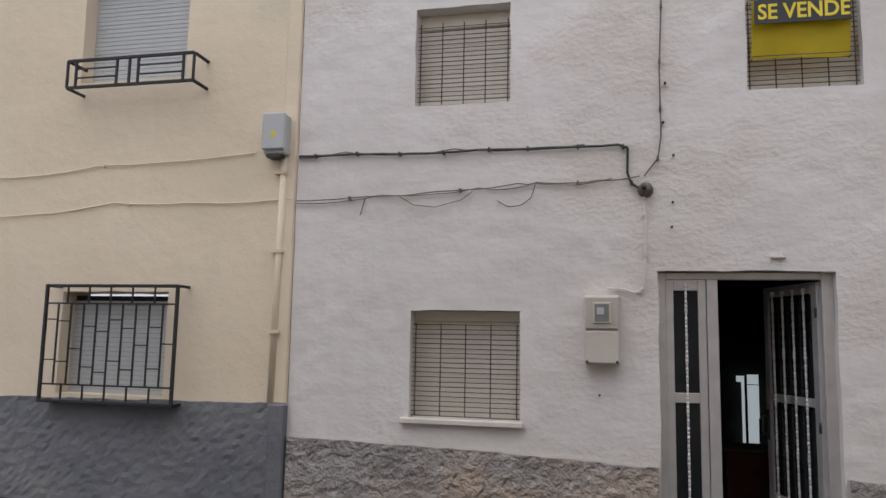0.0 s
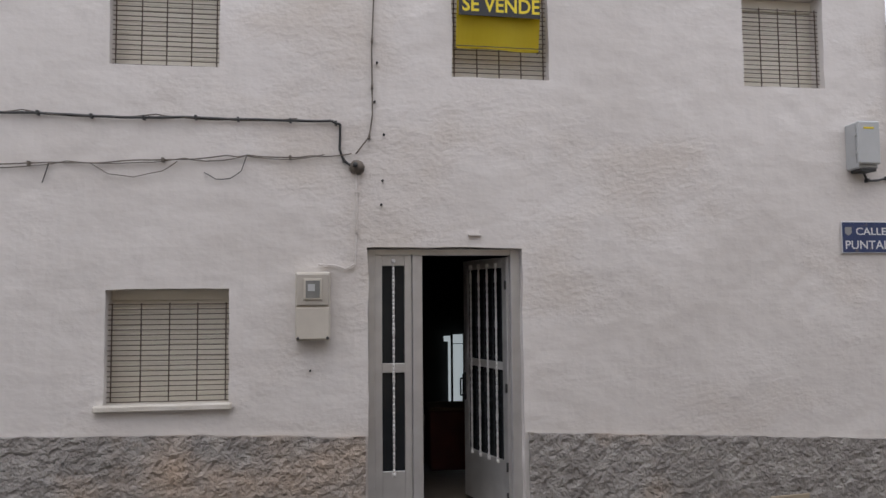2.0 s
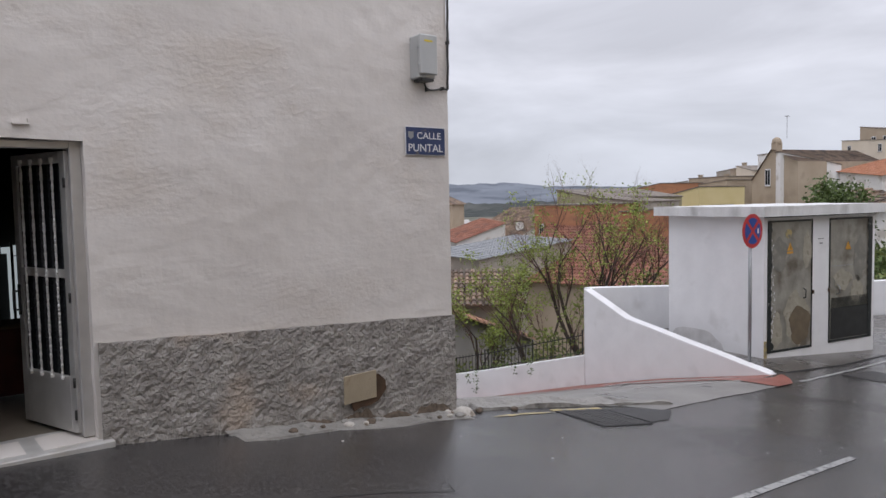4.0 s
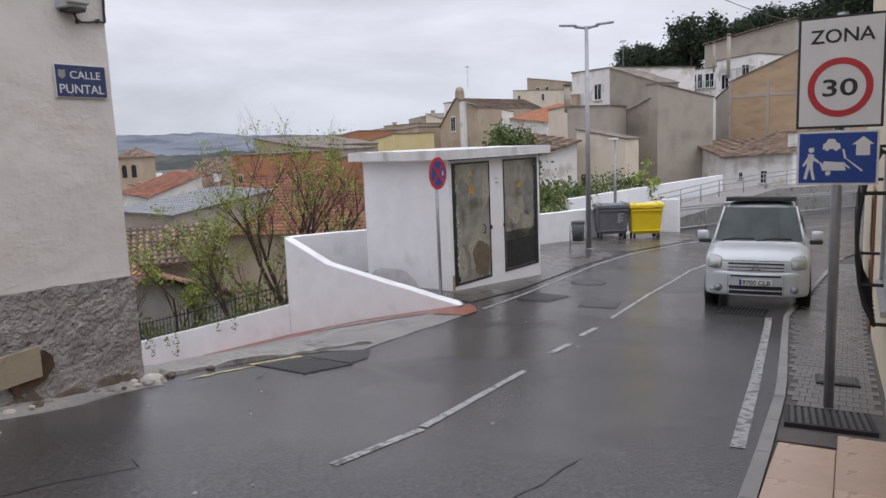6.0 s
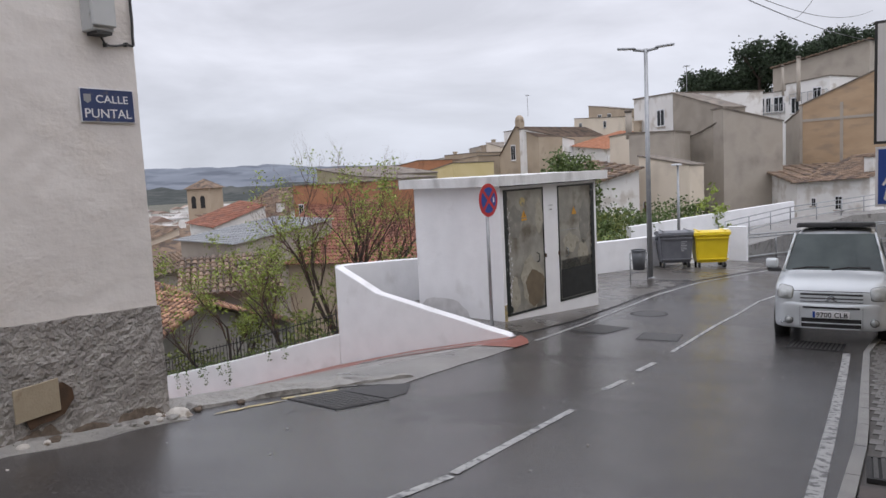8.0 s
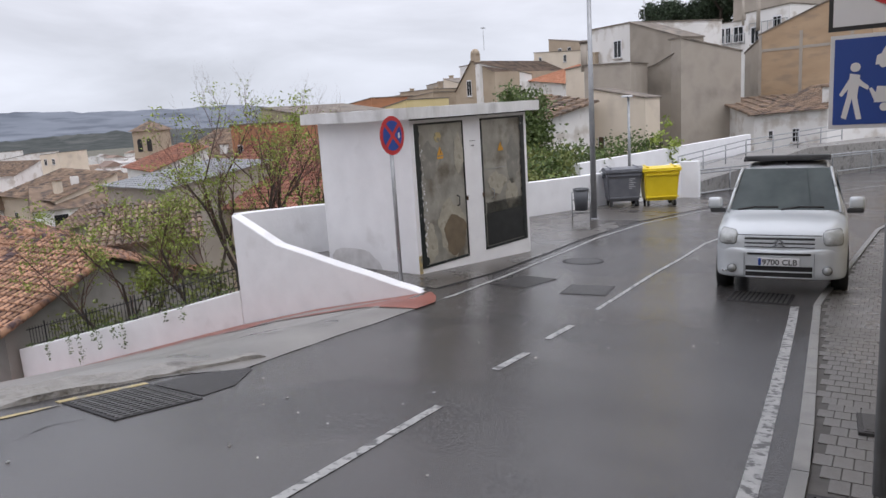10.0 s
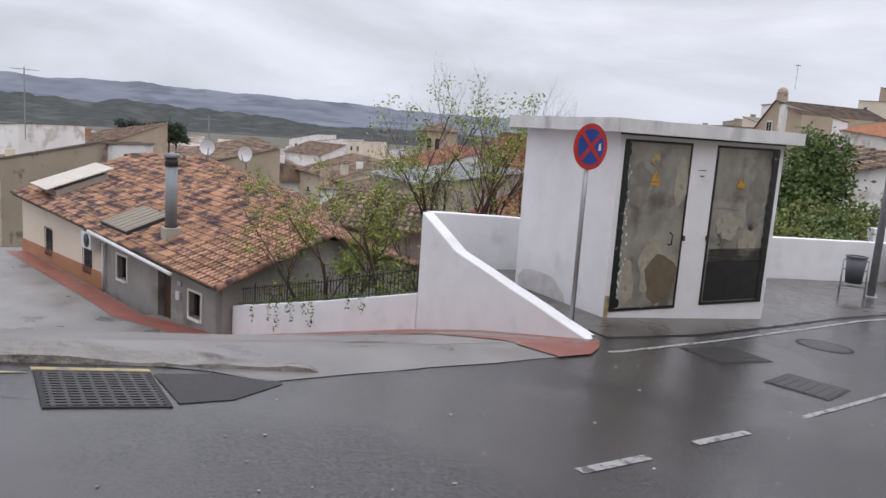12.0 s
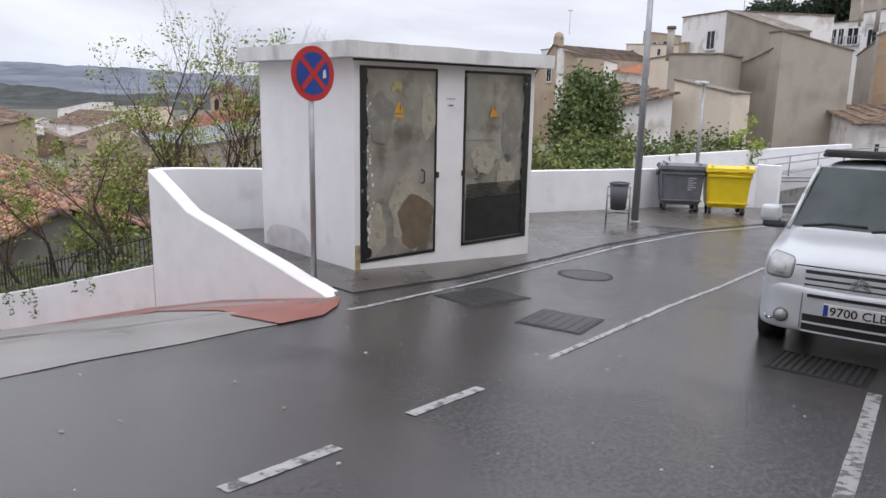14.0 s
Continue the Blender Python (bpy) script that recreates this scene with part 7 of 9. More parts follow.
def gable(x1, y1, x2, y2, zb, z1, z2, D, mat, rise, label, wins=()):
    m, L = frame_of(x1, y1, x2, y2, zb)
    t = thing("town_house", m, label, "house")
    h = z1 - zb
    bm = bmesh.new()
    prof = [(0, 0), (L, 0), (L, h + rise * 0.45), (L * 0.45, h + rise * 0.8), (0, h)]
    a = [bm.verts.new((x, 0, z)) for x, z in prof]
    b = [bm.verts.new((x, D, z)) for x, z in prof]
    bm.faces.new(a), bm.faces.new(b[::-1])
    for i in range(5):
        bm.faces.new((a[i], a[(i + 1) % 5], b[(i + 1) % 5], b[i]))
    bmesh.ops.recalc_face_normals(bm, faces=bm.faces)
    part("wall", bm, mat, t)
    bm = bmesh.new()
    for (ax, az), (bx, bz) in ((prof[4], prof[3]), (prof[3], prof[2])):
        v = [bm.verts.new(p) for p in ((ax, -0.2, az + 0.02), (bx, -0.2, bz + 0.02), (bx, D, bz + 0.02), (ax, D, az + 0.02))]
        bm.faces.new(v)
    bmesh.ops.solidify(bm, geom=list(bm.faces), thickness=-0.2)
    part("roof", bm, M_BRTILE, t)
    bm = boxes([(L * 0.40, L * 0.52, 0.2, 1.0, h + rise * 0.7, h + rise * 0.98)])
    bmesh.ops.create_uvsphere(bm, u_segments=10, v_segments=6, radius=0.5, matrix=Matrix.Translation((L * 0.46, 0.6, h + rise)))
    part("chimney", bm, M_HTAN, t)
    add_wins(t, L, h, wins)


def tower(x1, y1, x2, y2, zb, z1, z2, D, mat, label):
    m, L = frame_of(x1, y1, x2, y2, zb)
    t = thing("church_tower", m, label, "church tower")
    h = z1 - zb
    wall_block(t, L, L, h, h, mat)
    for f in (0.18, 0.58):
        bm = bmesh.new()
        w = L * 0.2
        poly(bm, [(0, 0), (w, 0), (w, 1.5)] + [(w / 2 + w / 2 * math.cos(a), 1.5 + w / 2 * math.sin(a)) for a in (0.6, 1.2, 1.9, 2.5)] + [(0, 1.5)], 0, 0.05)
        o = part("belfry_opening", bm, M_DARK, t, "dark arched opening")
        o.matrix_local = on_wall(f * L, -0.01, h - 3.0)
    bm = bmesh.new()
    v = [bm.verts.new(p) for p in ((-0.4, -0.4, h), (L + 0.4, -0.4, h), (L + 0.4, L + 0.4, h), (-0.4, L + 0.4, h))]
    a = bm.verts.new((L / 2, L / 2, h + 1.5))
    for i in range(4):
        bm.faces.new((v[i], v[(i + 1) % 4], a))
    bm.faces.new(v[::-1])
    part("roof", bm, M_BRTILE, t)


block(61.8, 21.4, 58.0, 17.0, -4, 6.73, 6.60, 8, M_HWHITE, "tall pale house with a flat roof on the hillside", wins=((0.60, 1.15, 0.19, 1.35),))
block(57.8, 17.0, 55.5, 12.8, -4, 6.58, 5.06, 2.2, M_HGREY, "bare grey cement gable wall of a hillside house")
block(55.0, 12.7, 58.2, 9.4, -4, 4.95, 3.91, 2.2, M_HGREY2, "stepped grey cement house on the hillside")
block(52.2, 18.5, 52.2, 15.3, -4, 3.57, 3.51, 4, M_HGREY2, "low grey lean-to against the tall house")
block(47.7, 16.3, 46.7, 12.8, -4, 1.89, 1.19, 1.6, M_HCREAM, "cream rendered old house among shrubs", wins=((0.08, 2.2, 0.13, 1.4),), door=M_DKWOOD)
block(43.8, 19.1, 43.3, 18.0, -4, 0.23, 0.16, 4, M_HCREAM, "low cream outhouse with a small window", wins=((0.15, 0.5, 0.6, 1.0),))
roofed(43.3, 18.0, 46.8, 16.0, -4, 0.16, 1.09, 5, M_HWHITE, 0.6, "white rendered cottage wall under old tiles")
roofed(60.4, 11.4, 52.9, 7.7, -4, 0.59, -0.36, 5.5, M_HWHITE, 0.0, "gable of the white cottage")
cottage(52.7, 7.7, 50.3, 3.5, -4, -0.35, -0.05, 6, M_HWHITE, 1.55, "white cottage with an old clay-tiled roof and small windows")
block(66.6, 10.5, 64.8, 9.2, -4, 4.10, 4.92, 5, M_HGREY2, "narrow grey cement block between houses")
block(63.8, 9.1, 61.4, 1.7, -4, 5.18, 8.00, 8, M_BRICKW, "bare tan brick party wall of a tall house")
block(79.8, 16.2, 78.5, 12.2, -4, 7.51, 7.60, 6, M_HWHITE, "white glazed gallery of a hillside house", wins=((0.05, 0.35, 0.12, 1.5), (0.2, 0.35, 0.12, 1.5), (0.35, 0.35, 0.12, 1.5), (0.5, 0.35, 0.12, 1.5), (0.68, 0.35, 0.24, 1.5)))
block(74.6, 11.7, 73.0, 8.0, -4, 7.83, 8.09, 5, M_HWHITE, "white balcony house on the hillside", wins=((0.12, 1.2, 0.2, 1.5), (0.62, 0.5, 0.2, 1.9)))
roofed(88.2, 15.1, 87.3, 6.0, -4, 10.77, 12.54, 9, M_HGREY2, 0.3, "long grey attic storey above the gallery")
block(92.7, 22.8, 89.6, 18.3, -4, 8.87, 8.55, 8, M_HCREAM, "pale house behind the grey gable", wins=((0.1, 0.5, 0.1, 1.2),))
gable(76.2, 42.4, 74.8, 36.7, -4, 3.02, 2.80, 13, M_HTAN, 4.0, "gabled house with a tan front and a round-topped chimney", wins=((0.3, -1.2, 0.12, 1.8),))
block(74.9, 38.6, 80.1, 34.8, -4, 5.81, 4.44, 5, M_HWHITE, "white sloping side of the gabled house")
roofed(80.0, 35.0, 77.8, 30.0, -4, 3.73, 3.08, 8, M_HWHITE, 1.6, "white house under a bright orange tiled roof", tiles=M_ORTILE)
block(122.3, 53.0, 121.7, 43.9, -4, 9.62, 9.20, 8, M_HCREAM, "cream apartment block up the hill", wins=((0.1, 0.8, 0.06, 1.2), (0.6, 0.8, 0.06, 1.2)))
block(128.9, 53.0, 127.2, 46.5, -4, 12.11, 10.99, 6, M_HTAN, "roof storey of the cream block", wins=((0.3, 0.6, 0.12, 1.2), (0.6, 0.6, 0.12, 1.2)))
block(59.2, 22.6, 58.8, 20.8, -4, 3.69, 3.88, 3, M_HCREAM, "small cream annexe with a chimney")
block(105.1, 64.2, 104.8, 60.8, -4, 5.06, 5.52, 6, M_HGREY2, "grey far house on the slope", wins=((0.3, 1.0, 0.1, 1.2),))
block(99.7, 57.8, 97.3, 53.9, -4, 5.63, 4.78, 6, M_HCREAM, "cream far house on the slope")
block(100.4, 71.2, 96.2, 63.2, -6, 3.28, 3.69, 6, M_HWHITE, "white far house with a terrace")
block(99.5, 65.4, 98.5, 59.7, -6, 4.03, 3.40, 6, M_HTAN, "tan far house with pipes on the roof")
block(48.7, 45.4, 46.4, 38.9, -9, 2.29, 1.52, 8, M_OLIVE, "olive rendered house above the orange walls")
block(44.8, 37.6, 45.4, 33.8, -9, 1.52, 1.18, 6, M_HGREY2, "flat roof terrace of a grey house")
block(35.9, 35.6, 36.6, 31.9, -10, 1.12, 1.12, 8, M_ORBRICK, "house with bare orange brick walls", wins=((0.1, 1.2, 0.1, 1.0),))
block(36.5, 28.9, 37.3, 24.4, -10, 0.67, 0.93, 6, M_ORBRICK, "bare red brick house wall", wins=((0.75, 1.4, 0.06, 0.7),))
roofed(29.4, 31.9, 33.1, 21.3, -15, -3.15, -3.13, 7.5, M_HTAN, 3.1, "long house with a broad red clay-tiled roof", tiles=M_REDTILE)
block(73.7, 56.0, 72.2, 51.2, -8, 2.47, 3.01, 6, M_ORBRICK, "distant bare brick house")
block(65.7, 46.6, 64.4, 41.3, -8, 1.44, 2.38, 6, M_HYEL, "pale yellow house with a sloping wall")
block(76.2, 48.9, 76.1, 45.3, -8, 2.79, 3.21, 6, M_HTAN, "tan house with dark windows", wins=((0.5, 1.0, 0.2, 1.6),))
block(87.3, 57.4, 86.3, 51.5, -8, 3.79, 3.88, 6, M_HTAN, "tan far house with a roof terrace")
cottage(45.2, 54.1, 46.5, 47.6, -14, -1.96, -1.66, 8, M_HWHITE, 2.6, "white town house with a brown tiled roof", tiles=M_BRTILE)
roofed(46.2, 58.5, 45.2, 54.1, -14, -1.43, -1.96, 8, M_HWHITE, 0.2, "white gable end of a town house")
roofed(39.4, 51.1, 39.6, 48.4, -14, -1.56, -1.99, 6, M_HWHITE, 1.4, "small white house with a rust-red roof", tiles=M_REDTILE)
block(36.1, 40.8, 36.8, 37.5, -14, -1.94, -1.60, 6, M_HGREY, "grey terrace with a metal canopy", wins=((0.1, 0.5, 0.8, 0.9),))
block(58.9, 60.7, 58.7, 58.0, -14, 0.47, 0.57, 6, M_HYEL, "yellow house with roof railings")
block(65.5, 70.9, 64.6, 66.3, -14, -0.47, -0.32, 6, M_HWHITE, "white terraced house in town", wins=((0.4, 0.6, 0.2, 1.2),))
tower(73.3, 95.7, 74.6, 92.1, -16, 0.93, 0.85, 4.5, M_HTAN, "square church tower with arched belfry openings")
roofed(26.8, 35.5, 26.5, 30.6, -14, -1.52, -1.66, 7, M_HGREY2, 0.7, "low house under a grey sheet roof", tiles=M_SHEET)
roofed(16.6, 21.9, 19.1, 19.8, -9, -2.25, -2.28, 3.5, M_HGREY, 0.9, "long shed with a weathered tiled roof", tiles=M_BRTILE)
block(10.2, 47.2, 13.9, 41.5, -9, -2.09, -0.77, 3, M_HTAN2, "stained tan parapet wall behind the tiled roof")
block(14.1, 42.5, 14.8, 41.3, -9, -0.93, -0.78, 2.5, M_HWHITE, "whitewashed stair head on the parapet")
block(11.2, 78.3, 14.7, 73.9, -12, -1.30, -0.81, 8, M_HWHITE, "large white house at the edge of the roofs")
block(20.6, 119.5, 22.8, 115.1, -14, -2.37, -2.24, 8, M_ORBRICK, "unfinished orange brick house", wins=((0.2, 0.6, 0.15, 1.0), (0.6, 0.6, 0.15, 1.0)))
roofed(20.1, 91.3, 25.3, 84.1, -14, -3.70, -2.23, 8, M_HTAN, 2.0, "house with a rust-red tiled roof", tiles=M_BRTILE)
block(82.5, 162.9, 86.5, 156.5, -16, -3.33, -1.78, 9, M_HWHITE, "white town houses with flat roofs", wins=((0.2, 0.8, 0.1, 1.2), (0.6, 0.8, 0.1, 1.2)))
block(83.6, 151.2, 86.5, 145.1, -16, -3.21, -2.27, 9, M_HWHITE, "white apartment house in town")
block(87.2, 143.6, 88.6, 139.3, -16, -2.65, -2.36, 8, M_HCREAM, "cream apartment house in town", wins=((0.2, 0.8, 0.15, 1.2), (0.6, 0.8, 0.15, 1.2)))
roofed(60.3, 118.2, 64.1, 111.8, -16, -4.27, -4.48, 8, M_HWHITE, 1.8, "white house with a rust-red roof", tiles=M_BRTILE)
block(53.8, 82.0, 54.8, 77.9, -15, -4.53, -4.03, 6, M_HWHITE, "small white house among trees", wins=((0.2, 0.6, 0.15, 1.0), (0.6, 0.6, 0.15, 1.0)))
cottage(36.0, 63.2, 36.4, 56.3, -13, -3.39, -3.87, 6, M_HCREAM, 1.6, "old house with a broken tiled roof", tiles=M_BRTILE)
roofed(25.0, 63.4, 25.5, 59.0, -13, -2.14, -2.82, 7, M_HTAN, 1.4, "house with a rust-red tiled roof", tiles=M_BRTILE)
roofed(23.6, 35.9, 26.1, 32.1, -12, -3.60, -2.56, 5, M_HGREY2, 0.9, "old house with a slumping tiled roof behind the trees", tiles=M_BRTILE)


def house_extras():
    """Flues, a seam in the cement gable and a balcony rail on the hillside houses."""
    for x, y, z, h, r, lab in ((69.0, 9.9, 6.2, 3.2, 0.16, "tall grey flue rising between the hillside houses"), (78.0, 12.5, 7.4, 2.4, 0.12, "short grey flue on the gallery roof"), (52.5, 18.6, 3.5, 1.6, 0.22, "square cement chimney on the lean-to")):
        f = thing("flue", pose(x, y, z), lab, "chimney", "flues on the hillside")
        bm = bmesh.new()
        rod(bm, (0, 0, -0.3), (0, 0, h), r, 10)
        part("pipe", bm, M_HGREY2, f)
        bm = bmesh.new()
        rod(bm, (0, 0, h), (0, 0, h + 0.18), r * 1.35, 10, r * 1.2)
        part("cap", bm, M_COPING, f)
    a, b = Vector((57.7, 16.9, 2.9)), Vector((55.6, 12.95, 4.2))
    c = thing("wall_cable", pose(0, 0, 0), "dark pipe crossing the cement gable aslant", "cable", "pipes on the hillside")
    bm = bmesh.new()
    tube(bm, [tuple(a + Vector((-0.12, 0, 0))), tuple(a.lerp(b, 0.5) + Vector((-0.12, 0, -0.15))), tuple(b + Vector((-0.12, 0, 0)))], 0.05, 6)
    part("pipe", bm, M_COPING, c)
    post_rail("balcony_rail", [(74.3, 11.4, 6.0), (72.9, 8.2, 6.1)], 0.9, "white balcony rail on a hillside house", 0.5, (1.0,), 0.03)
    post_rail("balcony_rail", [(79.5, 16.0, 5.4), (78.3, 12.4, 5.5)], 0.9, "white balcony rail before the glazed gallery", 0.4, (1.0, 0.1), 0.03)


house_extras()


def brick_frame():
    """Concrete posts and a beam on the bare brick wall."""
    t = [o for o in bpy.data.objects if o.parent is None and any(k.type == "MESH" and k.name.startswith("wall") and k.data.materials[0] == M_BRICKW for k in o.children)][0]
    part("beam", boxes([(0.01, 7.8, -0.03, 0.02, 7.95, 8.15)]), M_HGREY2, t)
    for x in (0.02, 3.0, 6.4):
        part("post", boxes([(x, x + 0.22, -0.04, 0.02, 0.0, 9.2)]), M_HGREY2, t)


brick_frame()


M_FARROOF = surf("far_roof", (0.22, 0.15, 0.12), (0.34, 0.25, 0.20), 0.05, (0.42, 0.40, 0.38), 0.03, (0.5, 0.56), 0.9, None, 0.0, island=0.3)


# the far town: small houses of the same kinds
def far_town():
    rnd = random.Random(11)
    kinds = []
    for mat, roof in ((M_HWHITE, M_BRTILE), (M_HCREAM, M_BRTILE), (M_HWHITE, M_HGREY2), (M_HWHITE, M_HGREY2), (M_HWHITE, M_REDTILE), (M_HCREAM, M_HGREY2)):
        L, D, h = rnd.uniform(8, 13), rnd.uniform(7, 9), rnd.uniform(5, 7)
        t = thing("village_house", pose(0, 0, -900), "small far house among the roofs of the town", "house", "far houses of the town")
        part("wall", boxes([(0, L, 0, D, -4, h)]), mat, t)
        bm = bmesh.new()
        r = 0.3 if roof == M_HGREY2 else 1.7
        a = [bm.verts.new(p) for p in ((-0.3, -0.3, h), (L + 0.3, -0.3, h), (L + 0.3, D + 0.3, h), (-0.3, D + 0.3, h))]
        b = [bm.verts.new(p) for p in ((0, D / 2, h + r), (L, D / 2, h + r))]
        for q in ((a[0], a[1], b[1], b[0]), (a[2], a[3], b[0], b[1]), (a[1], a[2], b[1]), (a[3], a[0], b[0]), (a[3], a[2], a[1], a[0])):
            bm.faces.new(q)
        part("roof", bm, roof, t)
        for k in range(rnd.randint(2, 4)):
            x = L * (k + 0.5) / 4
            for z in (h - 1.7, h - 4.4):
                w = part("window", boxes([(x, x + 1.0, -0.05, 0.02, z, z + 1.25)]), M_GLASSD, t)
        part("chimney", boxes([(L * 0.3, L * 0.3 + 0.6, D * 0.4, D * 0.4 + 0.6, h, h + 2.2)]), mat, t)
        kinds.append(t)
    made = 0
    for k in range(2000):
        if made >= 294:
            break
        d = 62 + 190 * rnd.random() ** 1.1
        az = rnd.uniform(36, 100)
        x, y = 5 + d * math.cos(radians(az)), d * math.sin(radians(az))
        z = far_z(x, y)
        copy_thing(rnd.choice(kinds), pose(x, y, z + rnd.uniform(-1.2, 0.3), 0, 0, rnd.choice((-20, 65, -30, -10, 80)) + rnd.uniform(-8, 8)))
        made += 1
    for t in kinds:
        for o in list(t.children_recursive) + [t]:
            bpy.data.objects.remove(o)
    walls, roofs = bmesh.new(), bmesh.new()
    for k in range(620):
        d, az = 210 + 330 * rnd.random() ** 1.4, rnd.uniform(38, 98)
        if noise.noise(Vector((d / 90, az / 9, 5))) < -0.12:
            continue
        x, y = 5 + d * math.cos(radians(az)), d * math.sin(radians(az))
        z = far_z(x, y) + rnd.uniform(-1, 0.5)
        L, D, h = rnd.uniform(7, 14), rnd.uniform(6, 9), rnd.uniform(4.5, 8)
        m = pose(x, y, z, 0, 0, rnd.choice((-20, 65, -40, 80)) + rnd.uniform(-8, 8))
        n0 = len(walls.verts)
        box(walls, 0, L, 0, D, -4, h)
        walls.verts.ensure_lookup_table()
        for v in walls.verts[n0:]:
            v.co = m @ v.co
        r = rnd.choice((0.25, 1.6, 1.8))
        a = [roofs.verts.new(m @ Vector(p)) for p in ((-0.3, -0.3, h + 0.05), (L + 0.3, -0.3, h + 0.05), (L + 0.3, D + 0.3, h + 0.05), (-0.3, D + 0.3, h + 0.05), (0, D / 2, h + r), (L, D / 2, h + r))]
        for q in ((0, 1, 5, 4), (2, 3, 4, 5), (1, 2, 5), (3, 0, 4), (3, 2, 1, 0)):
            roofs.faces.new([a[i] for i in q])
    far = thing("distant_town", pose(0, 0, 0), "pale distant houses packed along the valley", "town")
    tagged(part("wall", walls, M_HWHITE, far), kind="stuff")
    tagged(part("roof", roofs, M_FARROOF, far), kind="stuff")


far_town()


# ---- mountains and the valley sides ----
def ridge(name, r, az0, az1, fh, base, mat, label, rough_amt):
    bm = bmesh.new()
    cols = []
    for a in arange(az0, az1, 0.4):
        col = []
        for k in range(9):
            f = k / 8
            rr = r * (1 - 0.35 * (1 - f))
            x, y = rr * math.cos(radians(a)), rr * math.sin(radians(a))
            h = base + (fh(a) - base) * f ** 1.3 + rough_amt * (noise.noise(Vector((x / 160, y / 160, 3))) + 0.5 * noise.noise(Vector((x / 45, y / 45, 7))) + 0.25 * noise.noise(Vector((x / 14, y / 14, 9)))) * f * 2
            col.append(bm.verts.new((x, y, h)))
        cols.append(col)
    for c, d in zip(cols, cols[1:]):
        for k in range(8):
            bm.faces.new((c[k], d[k], d[k + 1], c[k + 1]))
    return structure(name, bm, mat, label, smooth=True)


# pale blue-grey base colour carries the distance haze; the air is clear
M_MTN = surf("haze_tinted_mountain", (0.150, 0.166, 0.192), (0.215, 0.235, 0.268), 0.0035, (0.125, 0.138, 0.162), 0.006, (0.48, 0.62), 1.0, None, 0.0, spec=0.0)
M_HILL = surf("scrub_hill", (0.062, 0.068, 0.066), (0.090, 0.096, 0.092), 0.05, (0.115, 0.118, 0.112), 0.012, (0.52, 0.66), 1.0, None, 0.0, spec=0.0)
ridge("backdrop_mountains", 3200, -20, 150, lambda a: float(np.interp(a, (0, 30, 42, 47, 55, 62, 75, 95, 110, 150), (20, 30, 52, 66, 72, 88, 104, 100, 110, 120))), -40, M_MTN, "mountain ridge tinted blue-grey for distance haze, under low cloud", 5)
ridge("backdrop_hills", 1500, -20, 150, lambda a: float(np.interp(a, (0, 40, 60, 75, 90, 110, 150), (-30, -16, -2, 10, 14, 24, 30))), -30, M_HILL, "dark scrub hills beyond the town", 8)


# ---- trees ----
M_BARK = surf("dark_bark", (0.045, 0.032, 0.025), (0.075, 0.055, 0.042), 12, rough=0.9, bump=0.4, bscale=50)
M_TWIG = surf("reddish_twig", (0.085, 0.045, 0.035), (0.13, 0.065, 0.048), 12, rough=0.9, bump=0.0)
M_LEAFY = surf("spring_leaves", (0.17, 0.225, 0.035), (0.29, 0.345, 0.07), 3, rough=0.6, bump=0, island=0.35)
M_LEAF2 = surf("yellow_green_leaves", (0.10, 0.125, 0.028), (0.19, 0.21, 0.05), 2, rough=0.6, bump=0, island=0.4)
M_LEAF = surf("shrub_leaves", (0.055, 0.09, 0.022), (0.115, 0.16, 0.04), 2, rough=0.6, bump=0, island=0.4)
M_PINE = surf("pine_needles", (0.018, 0.032, 0.014), (0.035, 0.055, 0.025), 1, rough=0.8, bump=0, island=0.4)


def leaves(name, parent, centres, per, spread, size, mat, seed, label=""):
    rnd = random.Random(seed)
    verts, faces = [], []
    for c in centres:
        for _ in range(per):
            p = Vector(c) + Vector((rnd.gauss(0, spread), rnd.gauss(0, spread), rnd.gauss(0, spread * 0.8)))
            s = size * rnd.uniform(0.6, 1.4)
            q = Euler((rnd.uniform(0, 6.3), rnd.uniform(0, 6.3), rnd.uniform(0, 6.3))).to_matrix()
            b = len(verts)
            for v in ((-s * 0.5, 0, 0), (0, -s, 0.1 * s), (s * 0.5, 0, 0), (0, s, 0.15 * s)):
                verts.append(p + q @ Vector(v))
            faces.append((b, b + 1, b + 2, b + 3))
    me = bpy.data.meshes.new(name)
    me.from_pydata([tuple(v) for v in verts], [], faces)
    me.materials.append(mat)
    ob = new(name, me)
    ob.parent = parent
    return tagged(ob, label, "", "", "stuff")


